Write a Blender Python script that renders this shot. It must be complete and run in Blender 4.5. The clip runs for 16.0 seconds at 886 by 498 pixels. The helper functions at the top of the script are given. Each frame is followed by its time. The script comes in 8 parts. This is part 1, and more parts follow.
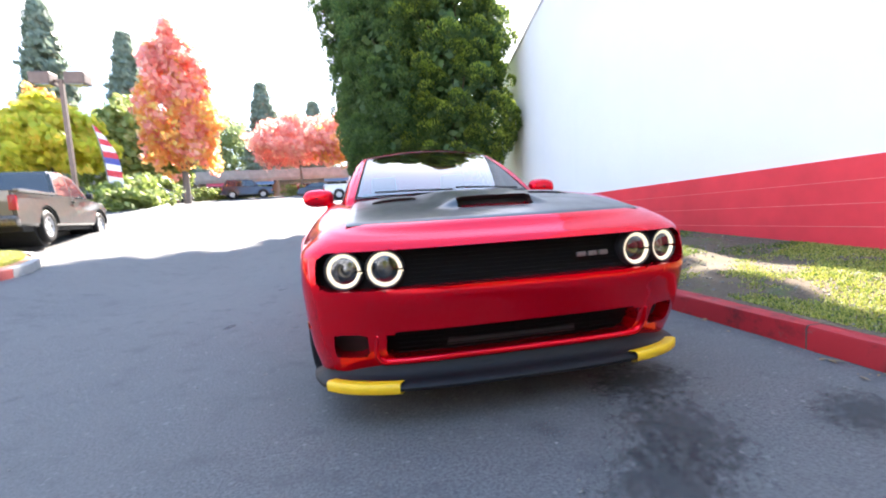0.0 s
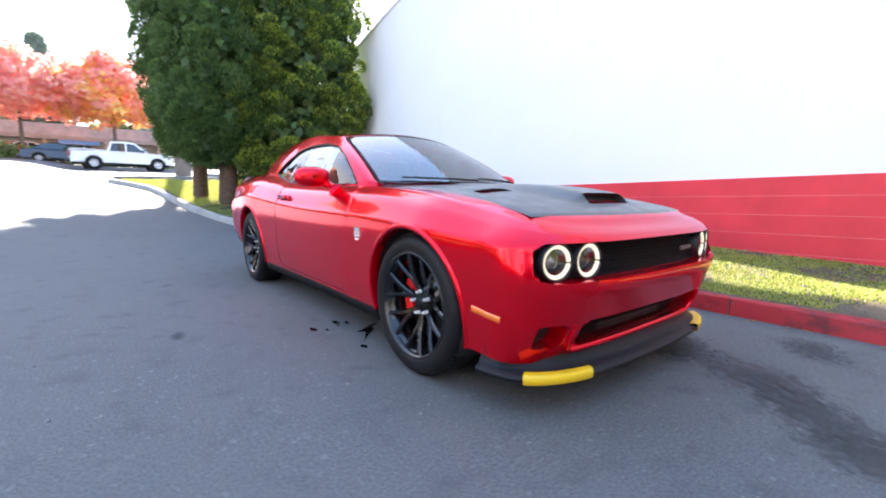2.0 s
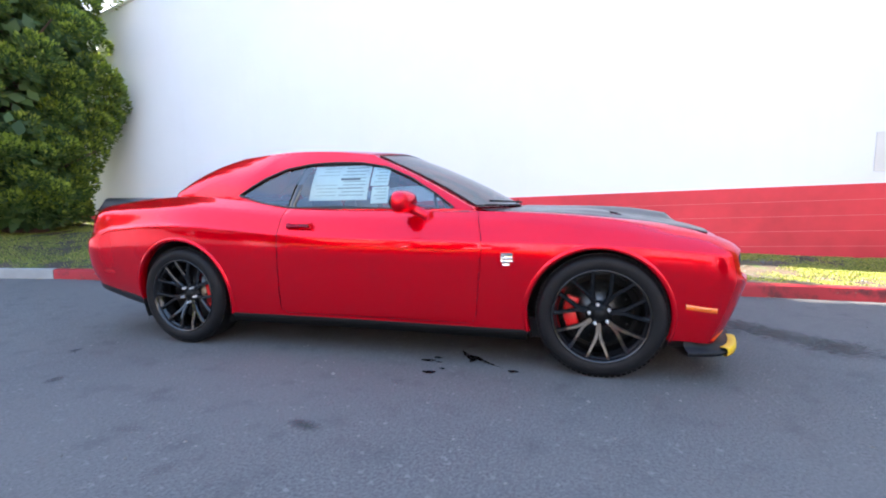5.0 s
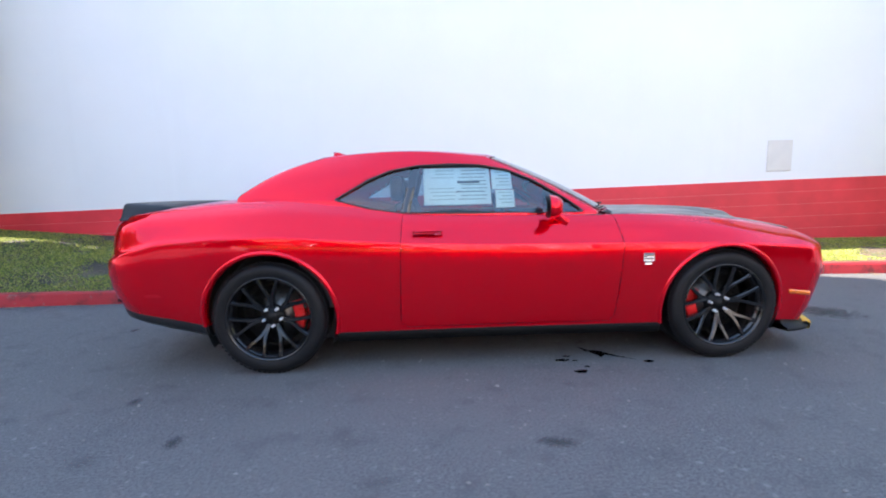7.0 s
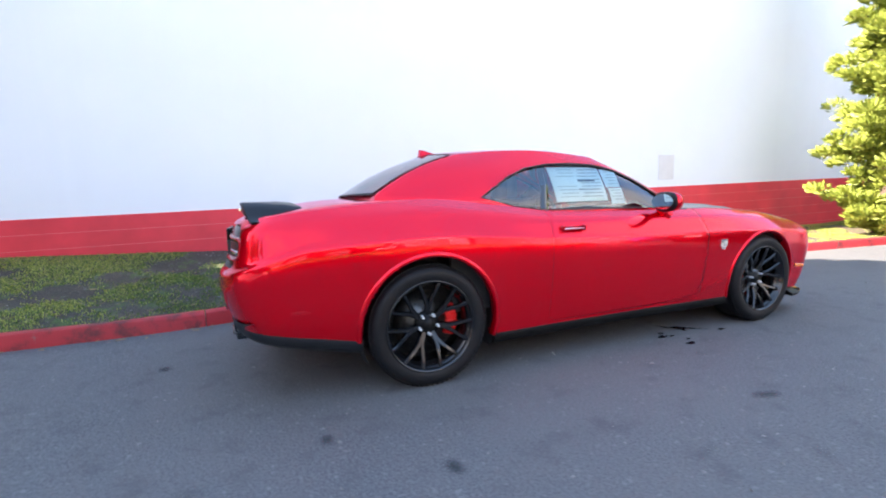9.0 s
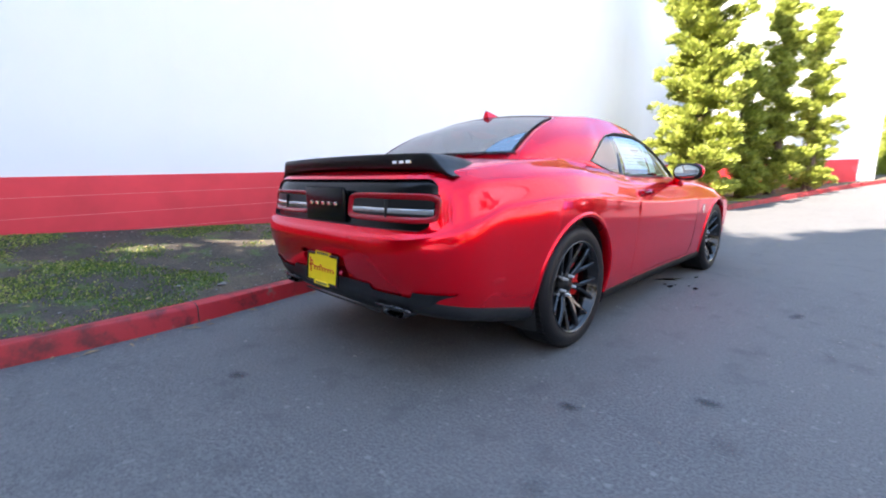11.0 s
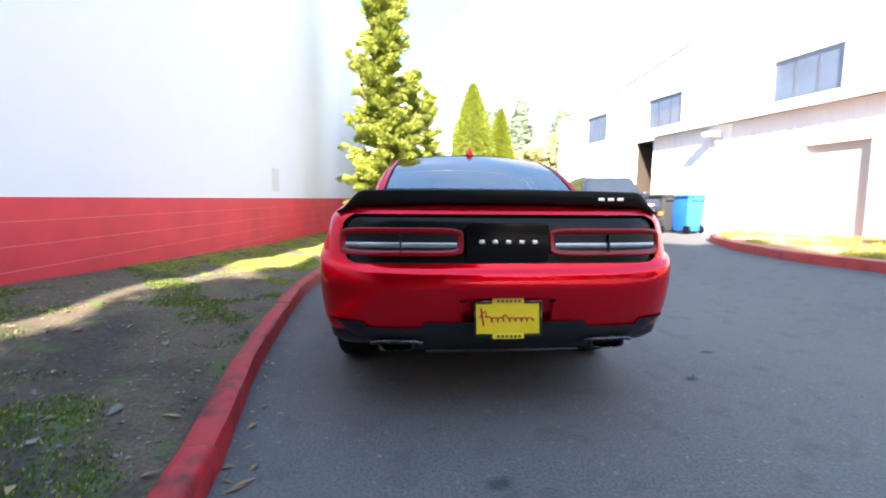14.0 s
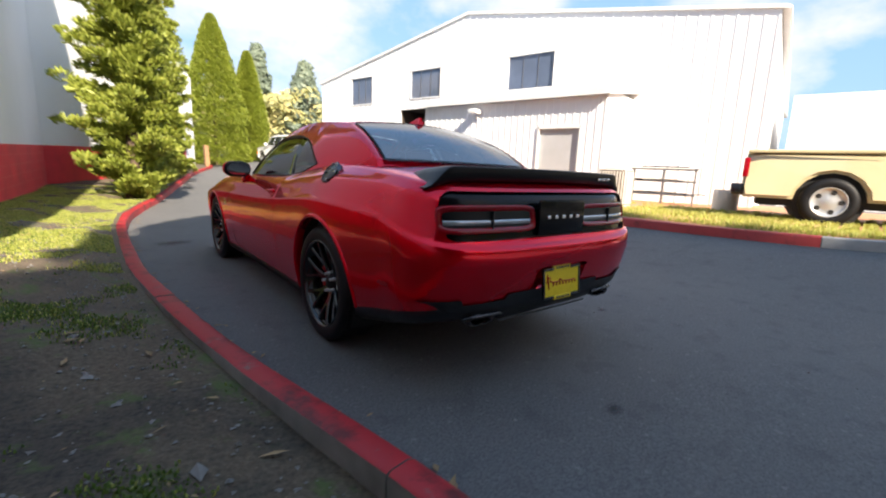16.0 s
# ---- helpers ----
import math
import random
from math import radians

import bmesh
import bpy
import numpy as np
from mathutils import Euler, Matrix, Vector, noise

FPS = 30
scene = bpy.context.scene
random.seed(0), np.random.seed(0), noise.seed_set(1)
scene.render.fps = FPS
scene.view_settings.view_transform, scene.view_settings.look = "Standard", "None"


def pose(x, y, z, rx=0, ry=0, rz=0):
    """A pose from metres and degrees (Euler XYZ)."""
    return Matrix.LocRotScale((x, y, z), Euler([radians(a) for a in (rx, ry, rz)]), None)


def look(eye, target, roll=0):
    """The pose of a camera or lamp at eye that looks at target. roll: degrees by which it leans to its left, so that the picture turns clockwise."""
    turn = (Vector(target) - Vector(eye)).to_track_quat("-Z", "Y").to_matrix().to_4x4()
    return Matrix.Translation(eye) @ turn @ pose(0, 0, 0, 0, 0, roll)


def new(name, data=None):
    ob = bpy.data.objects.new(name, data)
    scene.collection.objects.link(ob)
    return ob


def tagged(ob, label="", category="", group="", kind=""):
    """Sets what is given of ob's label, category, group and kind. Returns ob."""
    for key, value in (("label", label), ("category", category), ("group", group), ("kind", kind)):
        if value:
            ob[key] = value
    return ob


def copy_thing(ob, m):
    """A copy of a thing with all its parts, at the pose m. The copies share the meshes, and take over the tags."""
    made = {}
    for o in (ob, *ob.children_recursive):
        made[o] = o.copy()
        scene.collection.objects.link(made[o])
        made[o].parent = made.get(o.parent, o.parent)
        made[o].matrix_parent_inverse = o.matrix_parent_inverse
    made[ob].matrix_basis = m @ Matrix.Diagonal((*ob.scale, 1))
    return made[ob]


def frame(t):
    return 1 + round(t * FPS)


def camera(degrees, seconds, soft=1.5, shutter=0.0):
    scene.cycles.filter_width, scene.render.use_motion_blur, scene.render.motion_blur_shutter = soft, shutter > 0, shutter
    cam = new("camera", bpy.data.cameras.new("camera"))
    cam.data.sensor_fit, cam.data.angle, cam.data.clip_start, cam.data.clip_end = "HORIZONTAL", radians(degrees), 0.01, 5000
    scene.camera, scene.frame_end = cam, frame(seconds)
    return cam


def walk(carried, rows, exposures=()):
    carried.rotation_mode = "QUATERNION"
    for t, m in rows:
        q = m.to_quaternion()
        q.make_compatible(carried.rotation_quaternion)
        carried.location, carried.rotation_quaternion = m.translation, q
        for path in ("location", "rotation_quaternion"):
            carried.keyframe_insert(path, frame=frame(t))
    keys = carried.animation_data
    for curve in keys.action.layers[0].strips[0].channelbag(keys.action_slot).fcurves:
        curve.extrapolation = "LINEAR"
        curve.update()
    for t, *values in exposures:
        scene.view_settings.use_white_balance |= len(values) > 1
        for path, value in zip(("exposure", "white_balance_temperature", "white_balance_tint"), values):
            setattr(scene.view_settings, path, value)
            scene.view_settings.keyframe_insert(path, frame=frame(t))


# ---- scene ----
cam = camera(91.7, 16.0, soft=1.9, shutter=0.4)
PATH = [
    (0, (-0.632, -3.963, 0.883), (-0.271, -2.004, 0.702), -3.5),
    (0.5, (-0.962, -3.818, 0.884), (-0.429, -1.907, 0.627), 0.6),
    (1, (-1.358, -3.694, 0.908), (-0.527, -1.888, 0.687), -0.6),
    (1.5, (-1.743, -3.486, 0.897), (-0.686, -1.802, 0.685), -1.5),
    (2, (-2.123, -3.254, 0.929), (-0.892, -1.699, 0.674), 0.6),
    (2.5, (-2.504, -3.003, 0.953), (-1.072, -1.621, 0.75), -2.1),
    (3, (-2.756, -2.675, 0.955), (-1.147, -1.509, 0.724), -1.5),
    (3.5, (-2.996, -2.342, 0.948), (-1.268, -1.365, 0.708), -0.8),
    (3.7, (-3.093, -2.181, 0.96), (-1.32, -1.279, 0.758), -1.9),
    (5.8, (-3.569, -0.646, 1.046), (-1.611, -0.318, 0.804), -1.1),
    (6, (-3.592, -0.474, 1.064), (-1.624, -0.206, 0.828), -2.2),
    (6.5, (-3.637, 0.001, 1.127), (-1.645, 0.07, 0.958), -2.4),
    (7, (-3.601, 0.448, 1.133), (-1.619, 0.385, 0.875), -1.3),
    (7.5, (-3.556, 0.95, 1.161), (-1.586, 0.68, 0.946), -2.7),
    (8, (-3.491, 1.413, 1.112), (-1.536, 1.034, 0.921), -1.7),
    (8.5, (-3.36, 1.845, 1.103), (-1.444, 1.326, 0.858), 0.5),
    (9, (-3.212, 2.303, 1.099), (-1.366, 1.568, 0.869), -1.7),
    (9.2, (-3.132, 2.459, 1.089), (-1.3, 1.684, 0.88), -1.6),
    (11.3, (-1.894, 3.908, 0.993), (-0.612, 2.397, 0.724), -0.7),
    (11.5, (-1.751, 3.991, 0.987), (-0.544, 2.409, 0.785), -1.0),
    (12, (-1.357, 4.174, 1.022), (-0.354, 2.456, 0.811), -0.4),
    (12.5, (-0.932, 4.368, 1.006), (-0.15, 2.536, 0.828), -0.6),
    (13, (-0.486, 4.509, 1.01), (0.078, 2.596, 0.848), -0.3),
    (13.5, (-0.023, 4.542, 1.015), (0.346, 2.58, 0.894), 1.9),
    (13.9, (0.375, 4.546, 1.017), (0.297, 2.558, 0.811), 0.4),
    (14, (0.454, 4.533, 1.027), (0.303, 2.548, 0.837), 0.4),
    (14.5, (0.841, 4.444, 1.027), (0.295, 2.526, 0.871), 1.1),
    (15, (1.189, 4.29, 1.096), (0.364, 2.478, 0.909), 0.7),
    (15.5, (1.607, 4.16, 1.09), (0.537, 2.487, 0.851), 0.7),
    (16, (1.963, 3.981, 1.079), (0.73, 2.446, 0.729), 2.4),
]
walk(cam, [(t, look(eye, target, roll)) for t, eye, target, roll in PATH], exposures=[(0, 2.85, 6600, 15), (3.5, 2.75, 6550, 16), (6, 2.75, 6600, 16), (6.5, 2.8, 6600, 16), (7, 2.55, 6550, 16), (9, 2.7, 6650, 16), (12.5, 2.75, 6700, 16), (14, 2.6, 6850, 14), (15, 2.1, 7000, 13), (16, 1.45, 7050, 13)])

# ---------------- daylight ----------------
SUN_TO = Vector((0.155, 1.0, 0)).normalized()
SUN_EL = radians(36)
world = bpy.data.worlds.new("sky")
scene.world = world
world.use_nodes = True
wt = world.node_tree
sky = wt.nodes.new("ShaderNodeTexSky")
sky.sky_type = "NISHITA"
sky.sun_disc = False
sky.sun_elevation = SUN_EL
sky.sun_rotation = math.atan2(SUN_TO.x, SUN_TO.y)
sky.dust_density = 2.0
# bright broken cloud over the blue
cloud_map = wt.nodes.new("ShaderNodeMapping")
cloud_map.inputs["Scale"].default_value = (1.0, 1.0, 1.7)
cloud_map.inputs["Location"].default_value = (0.37, 0.2, 0.1)
wt.links.new(wt.nodes.new("ShaderNodeTexCoord").outputs["Generated"], cloud_map.inputs[0])
cloud = wt.nodes.new("ShaderNodeTexNoise")
cloud.inputs["Scale"].default_value, cloud.inputs["Detail"].default_value, cloud.inputs["Roughness"].default_value = 2.3, 7.0, 0.55
wt.links.new(cloud_map.outputs[0], cloud.inputs["Vector"])
cloud_amount = wt.nodes.new("ShaderNodeMapRange")
cloud_amount.inputs["From Min"].default_value, cloud_amount.inputs["From Max"].default_value = 0.45, 0.60
wt.links.new(cloud.outputs["Fac"], cloud_amount.inputs["Value"])
cloud_split = wt.nodes.new("ShaderNodeSeparateXYZ")
wt.links.new(cloud_map.inputs[0].links[0].from_socket, cloud_split.inputs[0])
cloud_thin = wt.nodes.new("ShaderNodeMapRange")
cloud_thin.inputs["From Min"].default_value, cloud_thin.inputs["From Max"].default_value = 0.42, 0.66
cloud_thin.inputs["To Min"].default_value, cloud_thin.inputs["To Max"].default_value = 1.0, 0.12
wt.links.new(cloud_split.outputs["Z"], cloud_thin.inputs["Value"])
cloud_cover = wt.nodes.new("ShaderNodeMath")
cloud_cover.operation = "MULTIPLY"
wt.links.new(cloud_amount.outputs["Result"], cloud_cover.inputs[0])
wt.links.new(cloud_thin.outputs["Result"], cloud_cover.inputs[1])
cloud_mix = wt.nodes.new("ShaderNodeMix")
cloud_mix.data_type = "RGBA"
cloud_mix.inputs[7].default_value = (6.2, 6.2, 6.3, 1)
wt.links.new(cloud_cover.outputs[0], cloud_mix.inputs[0])
veil = wt.nodes.new("ShaderNodeMix")
veil.data_type = "RGBA"
veil.inputs[0].default_value = 0.6
veil.inputs[7].default_value = (2.4, 4.7, 8.3, 1)
wt.links.new(sky.outputs[0], veil.inputs[6])
wt.links.new(veil.outputs[2], cloud_mix.inputs[6])
wt.links.new(cloud_mix.outputs[2], wt.nodes["Background"].inputs[0])
wt.nodes["Background"].inputs[1].default_value = 0.07
sun_data = bpy.data.lights.new("sun", "SUN")
sun_data.energy = 5.0
sun_data.angle = radians(0.53)
sun_data.color = (1.0, 0.93, 0.82)
sun = new("sun", sun_data)
d = Vector((SUN_TO.x * math.cos(SUN_EL), SUN_TO.y * math.cos(SUN_EL), math.sin(SUN_EL)))
sun.matrix_basis = look(d * 60, (0, 0, 0))

# ---------------- materials ----------------
def nodes_of(name):
    m = bpy.data.materials.new(name)
    m.use_nodes = True
    nt = m.node_tree
    return m, nt, nt.nodes["Principled BSDF"]


def setp(b, **kw):
    names = dict(color="Base Color", rough="Roughness", metal="Metallic", coat="Coat Weight", coat_rough="Coat Roughness", spec="Specular IOR Level",
                 trans="Transmission Weight", ior="IOR", emit="Emission Color", power="Emission Strength", alpha="Alpha", sub="Subsurface Weight")
    for k, v in kw.items():
        b.inputs[names[k]].default_value = (*v, 1) if isinstance(v, tuple) else v


def tex_coord(nt, kind="Object"):
    return nt.nodes.new("ShaderNodeTexCoord").outputs[kind]


def noise_at(nt, scale, detail=4.0, rough=0.55, coord=None, stretch=None):
    n = nt.nodes.new("ShaderNodeTexNoise")
    n.inputs["Scale"].default_value, n.inputs["Detail"].default_value, n.inputs["Roughness"].default_value = scale, detail, rough
    c = coord or tex_coord(nt)
    if stretch:
        mp = nt.nodes.new("ShaderNodeMapping")
        mp.inputs["Scale"].default_value = stretch
        nt.links.new(c, mp.inputs[0])
        c = mp.outputs[0]
    nt.links.new(c, n.inputs["Vector"])
    return n.outputs["Fac"]


def ramp(nt, fac, stops):
    r = nt.nodes.new("ShaderNodeValToRGB")
    while len(r.color_ramp.elements) < len(stops):
        r.color_ramp.elements.new(0.5)
    for e, (p, c) in zip(r.color_ramp.elements, stops):
        e.position, e.color = p, (*c, 1) if isinstance(c, tuple) else (c, c, c, 1)
    nt.links.new(fac, r.inputs[0])
    return r.outputs[0]


def mix(nt, fac, a, b, kind="MIX"):
    m = nt.nodes.new("ShaderNodeMix")
    m.data_type, m.blend_type = "RGBA", kind
    for sock, v in ((m.inputs[0], fac), (m.inputs[6], a), (m.inputs[7], b)):
        if isinstance(v, bpy.types.NodeSocket):
            nt.links.new(v, sock)
        else:
            sock.default_value = (*v, 1) if isinstance(v, tuple) else v
    return m.outputs[2]


def bump(nt, b, height, strength=0.3, dist=0.01):
    n = nt.nodes.new("ShaderNodeBump")
    n.inputs["Strength"].default_value, n.inputs["Distance"].default_value = strength, dist
    nt.links.new(height, n.inputs["Height"])
    nt.links.new(n.outputs[0], b.inputs["Normal"])


def plain(name, color, rough=0.5, metal=0.0, var=0.12, scale=8.0, bump_s=0.0, **kw):
    """A surface with slight mottling of its colour and gloss."""
    m, nt, b = nodes_of(name)
    setp(b, rough=rough, metal=metal, **kw)
    f = noise_at(nt, scale)
    lo = tuple(c * (1 - var) for c in color)
    hi = tuple(min(1, c * (1 + var)) for c in color)
    nt.links.new(ramp(nt, f, [(0.3, lo), (0.7, hi)]), b.inputs["Base Color"])
    nt.links.new(ramp(nt, noise_at(nt, scale * 3.1), [(0.3, max(0, rough - 0.05)), (0.7, min(1, rough + 0.06))]), b.inputs["Roughness"])
    if bump_s:
        bump(nt, b, noise_at(nt, scale * 12), bump_s, 0.004)
    return m


def pearl_paint(name, lo, hi):
    """Deep red pearl: flake base under a sharp, faintly rosy clear layer."""
    m, nt, b = nodes_of(name)
    setp(b, rough=0.19, metal=0.68, spec=0.0)
    nt.links.new(ramp(nt, noise_at(nt, 900, 2), [(0.35, lo), (0.65, hi)]), b.inputs["Base Color"])
    gl = nt.nodes.new("ShaderNodeBsdfGlossy")
    gl.inputs["Roughness"].default_value = 0.015
    gl.inputs[0].default_value = (0.95, 0.55, 0.72, 1)
    fr = nt.nodes.new("ShaderNodeFresnel")
    fr.inputs[0].default_value = 1.56
    mx = nt.nodes.new("ShaderNodeMixShader")
    nt.links.new(fr.outputs[0], mx.inputs[0])
    nt.links.new(b.outputs[0], mx.inputs[1])
    nt.links.new(gl.outputs[0], mx.inputs[2])
    nt.links.new(mx.outputs[0], nt.nodes["Material Output"].inputs[0])
    return m


PAINT = pearl_paint("red_car_paint", (0.78, 0.0004, 0.009), (0.84, 0.0005, 0.012))
SATIN_BLACK = plain("satin_black_hood", (0.022, 0.024, 0.027), 0.34, 0.0, 0.15, 3.0, coat=0.5, coat_rough=0.22)
SPOILER_BLACK = plain("spoiler_black", (0.008, 0.008, 0.009), 0.36, 0.0, 0.15, 5.0, spec=0.25)
GLOSS_BLACK = plain("gloss_black", (0.006, 0.006, 0.007), 0.1, 0.0, 0.1, 5.0, coat=1.0, coat_rough=0.02)
MATTE_BLACK = plain("matte_black", (0.010, 0.010, 0.010), 0.75, 0.0, 0.2, 9.0)
DARK_TRIM = plain("dark_plastic", (0.009, 0.010, 0.012), 0.45, 0.0, 0.2, 12.0, 0.08)
PANEL_BLACK = plain("tail_panel_black", (0.005, 0.005, 0.006), 0.2, 0.0, 0.1, 5.0, spec=0.22)
MULCH = plain("orange_bark_mulch", (0.42, 0.20, 0.10), 0.9, 0.0, 0.3, 30.0, 0.5)
GRILLE = plain("grille_black", (0.004, 0.004, 0.004), 0.7, 0.0, 0.2, 20.0, spec=0.12)
SILL_BLACK = plain("sill_black", (0.004, 0.004, 0.004), 0.6, 0.0, 0.2, 20.0, spec=0.15)
RUBBER = plain("tyre_rubber", (0.007, 0.007, 0.008), 0.55, 0.0, 0.2, 20.0, 0.1, spec=0.25)
WHEEL_BLACK = plain("wheel_black", (0.006, 0.006, 0.007), 0.2, 0.0, 0.1, 10.0, coat=0.7, coat_rough=0.03, spec=0.3)
HUB_BLACK = plain("hub_black", (0.006, 0.006, 0.006), 0.45, 0.0, 0.1, 10.0, spec=0.2)
CHROME = plain("chrome", (0.85, 0.85, 0.86), 0.12, 1.0, 0.05, 10.0)
CHROME_DARK = plain("dark_chrome", (0.09, 0.09, 0.095), 0.25, 1.0, 0.15, 14.0)
RADIATOR_DARK = plain("radiator_dark", (0.02, 0.02, 0.021), 0.5, 0.3, 0.2, 20.0)
SPLITTER = plain("splitter_plastic", (0.006, 0.0065, 0.008), 0.5, 0.0, 0.2, 12.0, 0.05, spec=0.3)
SILVER_TRIM = plain("silver_painted_plastic", (0.62, 0.62, 0.62), 0.35, 0.0, 0.06, 6.0)
METAL_GREY = plain("grey_metal", (0.22, 0.22, 0.23), 0.4, 0.8, 0.15, 20.0)
DISC_STEEL = plain("brake_steel", (0.13, 0.12, 0.11), 0.35, 1.0, 0.15, 30.0)
CALLIPER_RED = plain("calliper_red", (0.75, 0.012, 0.012), 0.3, 0.0, 0.1, 12.0)
LAMP_WHITE, _nt, _b = nodes_of("lamp_ring_glow")
setp(_b, color=(0.60, 0.55, 0.42), rough=0.3, emit=(1.0, 0.88, 0.62), power=0.15)
LAMP_CHROME = plain("lamp_reflector", (0.28, 0.28, 0.29), 0.15, 1.0, 0.1, 20.0)
LAMP_CLEAR = plain("lamp_clear", (0.42, 0.44, 0.46), 0.12, 0.5, 0.1, 20.0, coat=1.0)
TAIL_RED = plain("tail_lamp_red", (0.30, 0.003, 0.010), 0.18, 0.0, 0.1, 20.0, coat=0.3, coat_rough=0.02, spec=0.3)
AMBER = plain("amber_lens", (0.85, 0.17, 0.01), 0.2, 0.0, 0.1, 20.0, coat=1.0)
GUARD_YELLOW = plain("guard_yellow", (0.80, 0.50, 0.012), 0.4, 0.0, 0.06, 20.0)
PLATE_YELLOW = plain("plate_yellow", (0.85, 0.62, 0.015), 0.35, 0.0, 0.04, 20.0)
SCRIPT_RED = plain("stroke_red", (0.45, 0.02, 0.01), 0.4, 0.0, 0.1, 20.0)
PAPER = plain("sticker_paper", (0.88, 0.95, 0.91), 0.6, 0.0, 0.05, 10.0)
PRINT_GREY = plain("print_grey", (0.34, 0.42, 0.40), 0.6)
PRINT_PALE = plain("print_pale", (0.48, 0.57, 0.53), 0.6)
PRINT_DARK = plain("print_dark", (0.06, 0.07, 0.07), 0.6)
MIRROR = plain("mirror_silver", (0.85, 0.86, 0.88), 0.02, 1.0, 0.01, 4.0)
INTERIOR = plain("interior_black", (0.018, 0.018, 0.019), 0.6, 0.0, 0.2, 20.0, 0.1)
INTERIOR_SEAT = plain("seat_leather", (0.03, 0.03, 0.033), 0.45, 0.0, 0.2, 20.0, 0.1)


def glass(name, tint, rough=0.0, ior=2.1):
    """Thin glass: sharp gloss over a tinted see-through layer."""
    m = bpy.data.materials.new(name)
    m.use_nodes = True
    nt = m.node_tree
    nt.nodes.clear()
    out = nt.nodes.new("ShaderNodeOutputMaterial")
    tr = nt.nodes.new("ShaderNodeBsdfTransparent")
    tr.inputs[0].default_value = (*tint, 1)
    gl = nt.nodes.new("ShaderNodeBsdfGlossy")
    gl.inputs["Roughness"].default_value = rough
    gl.inputs[0].default_value = (0.95, 0.97, 1.0, 1)
    fr = nt.nodes.new("ShaderNodeFresnel")
    fr.inputs[0].default_value = ior
    mx = nt.nodes.new("ShaderNodeMixShader")
    nt.links.new(fr.outputs[0], mx.inputs[0])
    nt.links.new(tr.outputs[0], mx.inputs[1])
    nt.links.new(gl.outputs[0], mx.inputs[2])
    nt.links.new(mx.outputs[0], out.inputs[0])
    return m


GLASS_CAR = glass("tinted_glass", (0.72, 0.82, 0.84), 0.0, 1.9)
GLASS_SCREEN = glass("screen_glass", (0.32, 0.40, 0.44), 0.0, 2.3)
# tinted darker than the near side, to dim light seen through the cabin
GLASS_FAR_DIM = glass("dimmed_driver_side_glass", (0.30, 0.40, 0.46), 0.0, 1.9)
GLASS_REAR = glass("rear_screen_glass", (0.30, 0.38, 0.44), 0.0, 2.9)
GLASS_CLEAR = glass("lens_glass", (0.92, 0.92, 0.92))
GLASS_DARK = plain("dark_window_glass", (0.02, 0.024, 0.03), 0.05, 0.0, 0.2, 1.5, coat=1.0, coat_rough=0.02)


def asphalt_material():
    m, nt, b = nodes_of("asphalt")
    co = tex_coord(nt)
    fine = noise_at(nt, 75, 7, 0.85, co)
    grit = nt.nodes.new("ShaderNodeTexVoronoi")
    grit.inputs["Scale"].default_value = 60
    nt.links.new(co, grit.inputs["Vector"])
    big = noise_at(nt, 0.7, 5, 0.6, co)
    mid = noise_at(nt, 5.0, 4, 0.6, co)
    c = ramp(nt, fine, [(0.38, (0.036, 0.037, 0.039)), (0.62, (0.165, 0.163, 0.160))])
    c = mix(nt, ramp(nt, grit.outputs["Color"], [(0.86, 0.0), (0.94, 0.45)]), c, (0.24, 0.235, 0.225))
    c = mix(nt, ramp(nt, big, [(0.35, 0.0), (0.7, 0.55)]), c, (0.128, 0.124, 0.118))
    c = mix(nt, ramp(nt, mid, [(0.54, 0.0), (0.72, 0.55)]), c, (0.055, 0.056, 0.058))
    nt.links.new(c, b.inputs["Base Color"])
    nt.links.new(ramp(nt, fine, [(0.3, 0.72), (0.8, 0.92)]), b.inputs["Roughness"])
    bump(nt, b, mix(nt, 0.5, fine, grit.outputs["Distance"]), 0.4, 0.006)
    return m


ASPHALT = asphalt_material()
OIL = plain("oil_stain", (0.008, 0.008, 0.009), 0.25, 0.0, 0.3, 20.0)


def stain_material(name, dark, soft=0.35):
    """An old stain: darkens what it lies on, thinning out to ragged edges."""
    m, nt, b = nodes_of(name)
    setp(b, rough=0.8)
    f = noise_at(nt, 160, 3)
    nt.links.new(ramp(nt, f, [(0.3, tuple(c * 0.7 for c in dark)), (0.7, tuple(c * 1.5 for c in dark))]), b.inputs["Base Color"])
    co = nt.nodes.new("ShaderNodeTexCoord").outputs["Object"]
    ln = nt.nodes.new("ShaderNodeVectorMath")
    ln.operation = "LENGTH"
    nt.links.new(co, ln.inputs[0])
    n2 = noise_at(nt, 5.0, 5, 0.65)
    add = nt.nodes.new("ShaderNodeMath")
    add.operation = "MULTIPLY_ADD"
    nt.links.new(n2, add.inputs[0])
    add.inputs[1].default_value = -2.6
    nt.links.new(ln.outputs["Value"], add.inputs[2])
    lift = nt.nodes.new("ShaderNodeMath")
    lift.inputs[1].default_value = 0.95
    nt.links.new(add.outputs[0], lift.inputs[0])
    a = ramp(nt, lift.outputs[0], [(0.0, soft * 2.2), (0.5, 0.0)])
    nt.links.new(a, b.inputs["Alpha"])
    return m


STAIN = stain_material("old_stain", (0.03, 0.03, 0.031), 0.2)
FAINT_STAIN = stain_material("faint_stain", (0.04, 0.04, 0.041), 0.07)


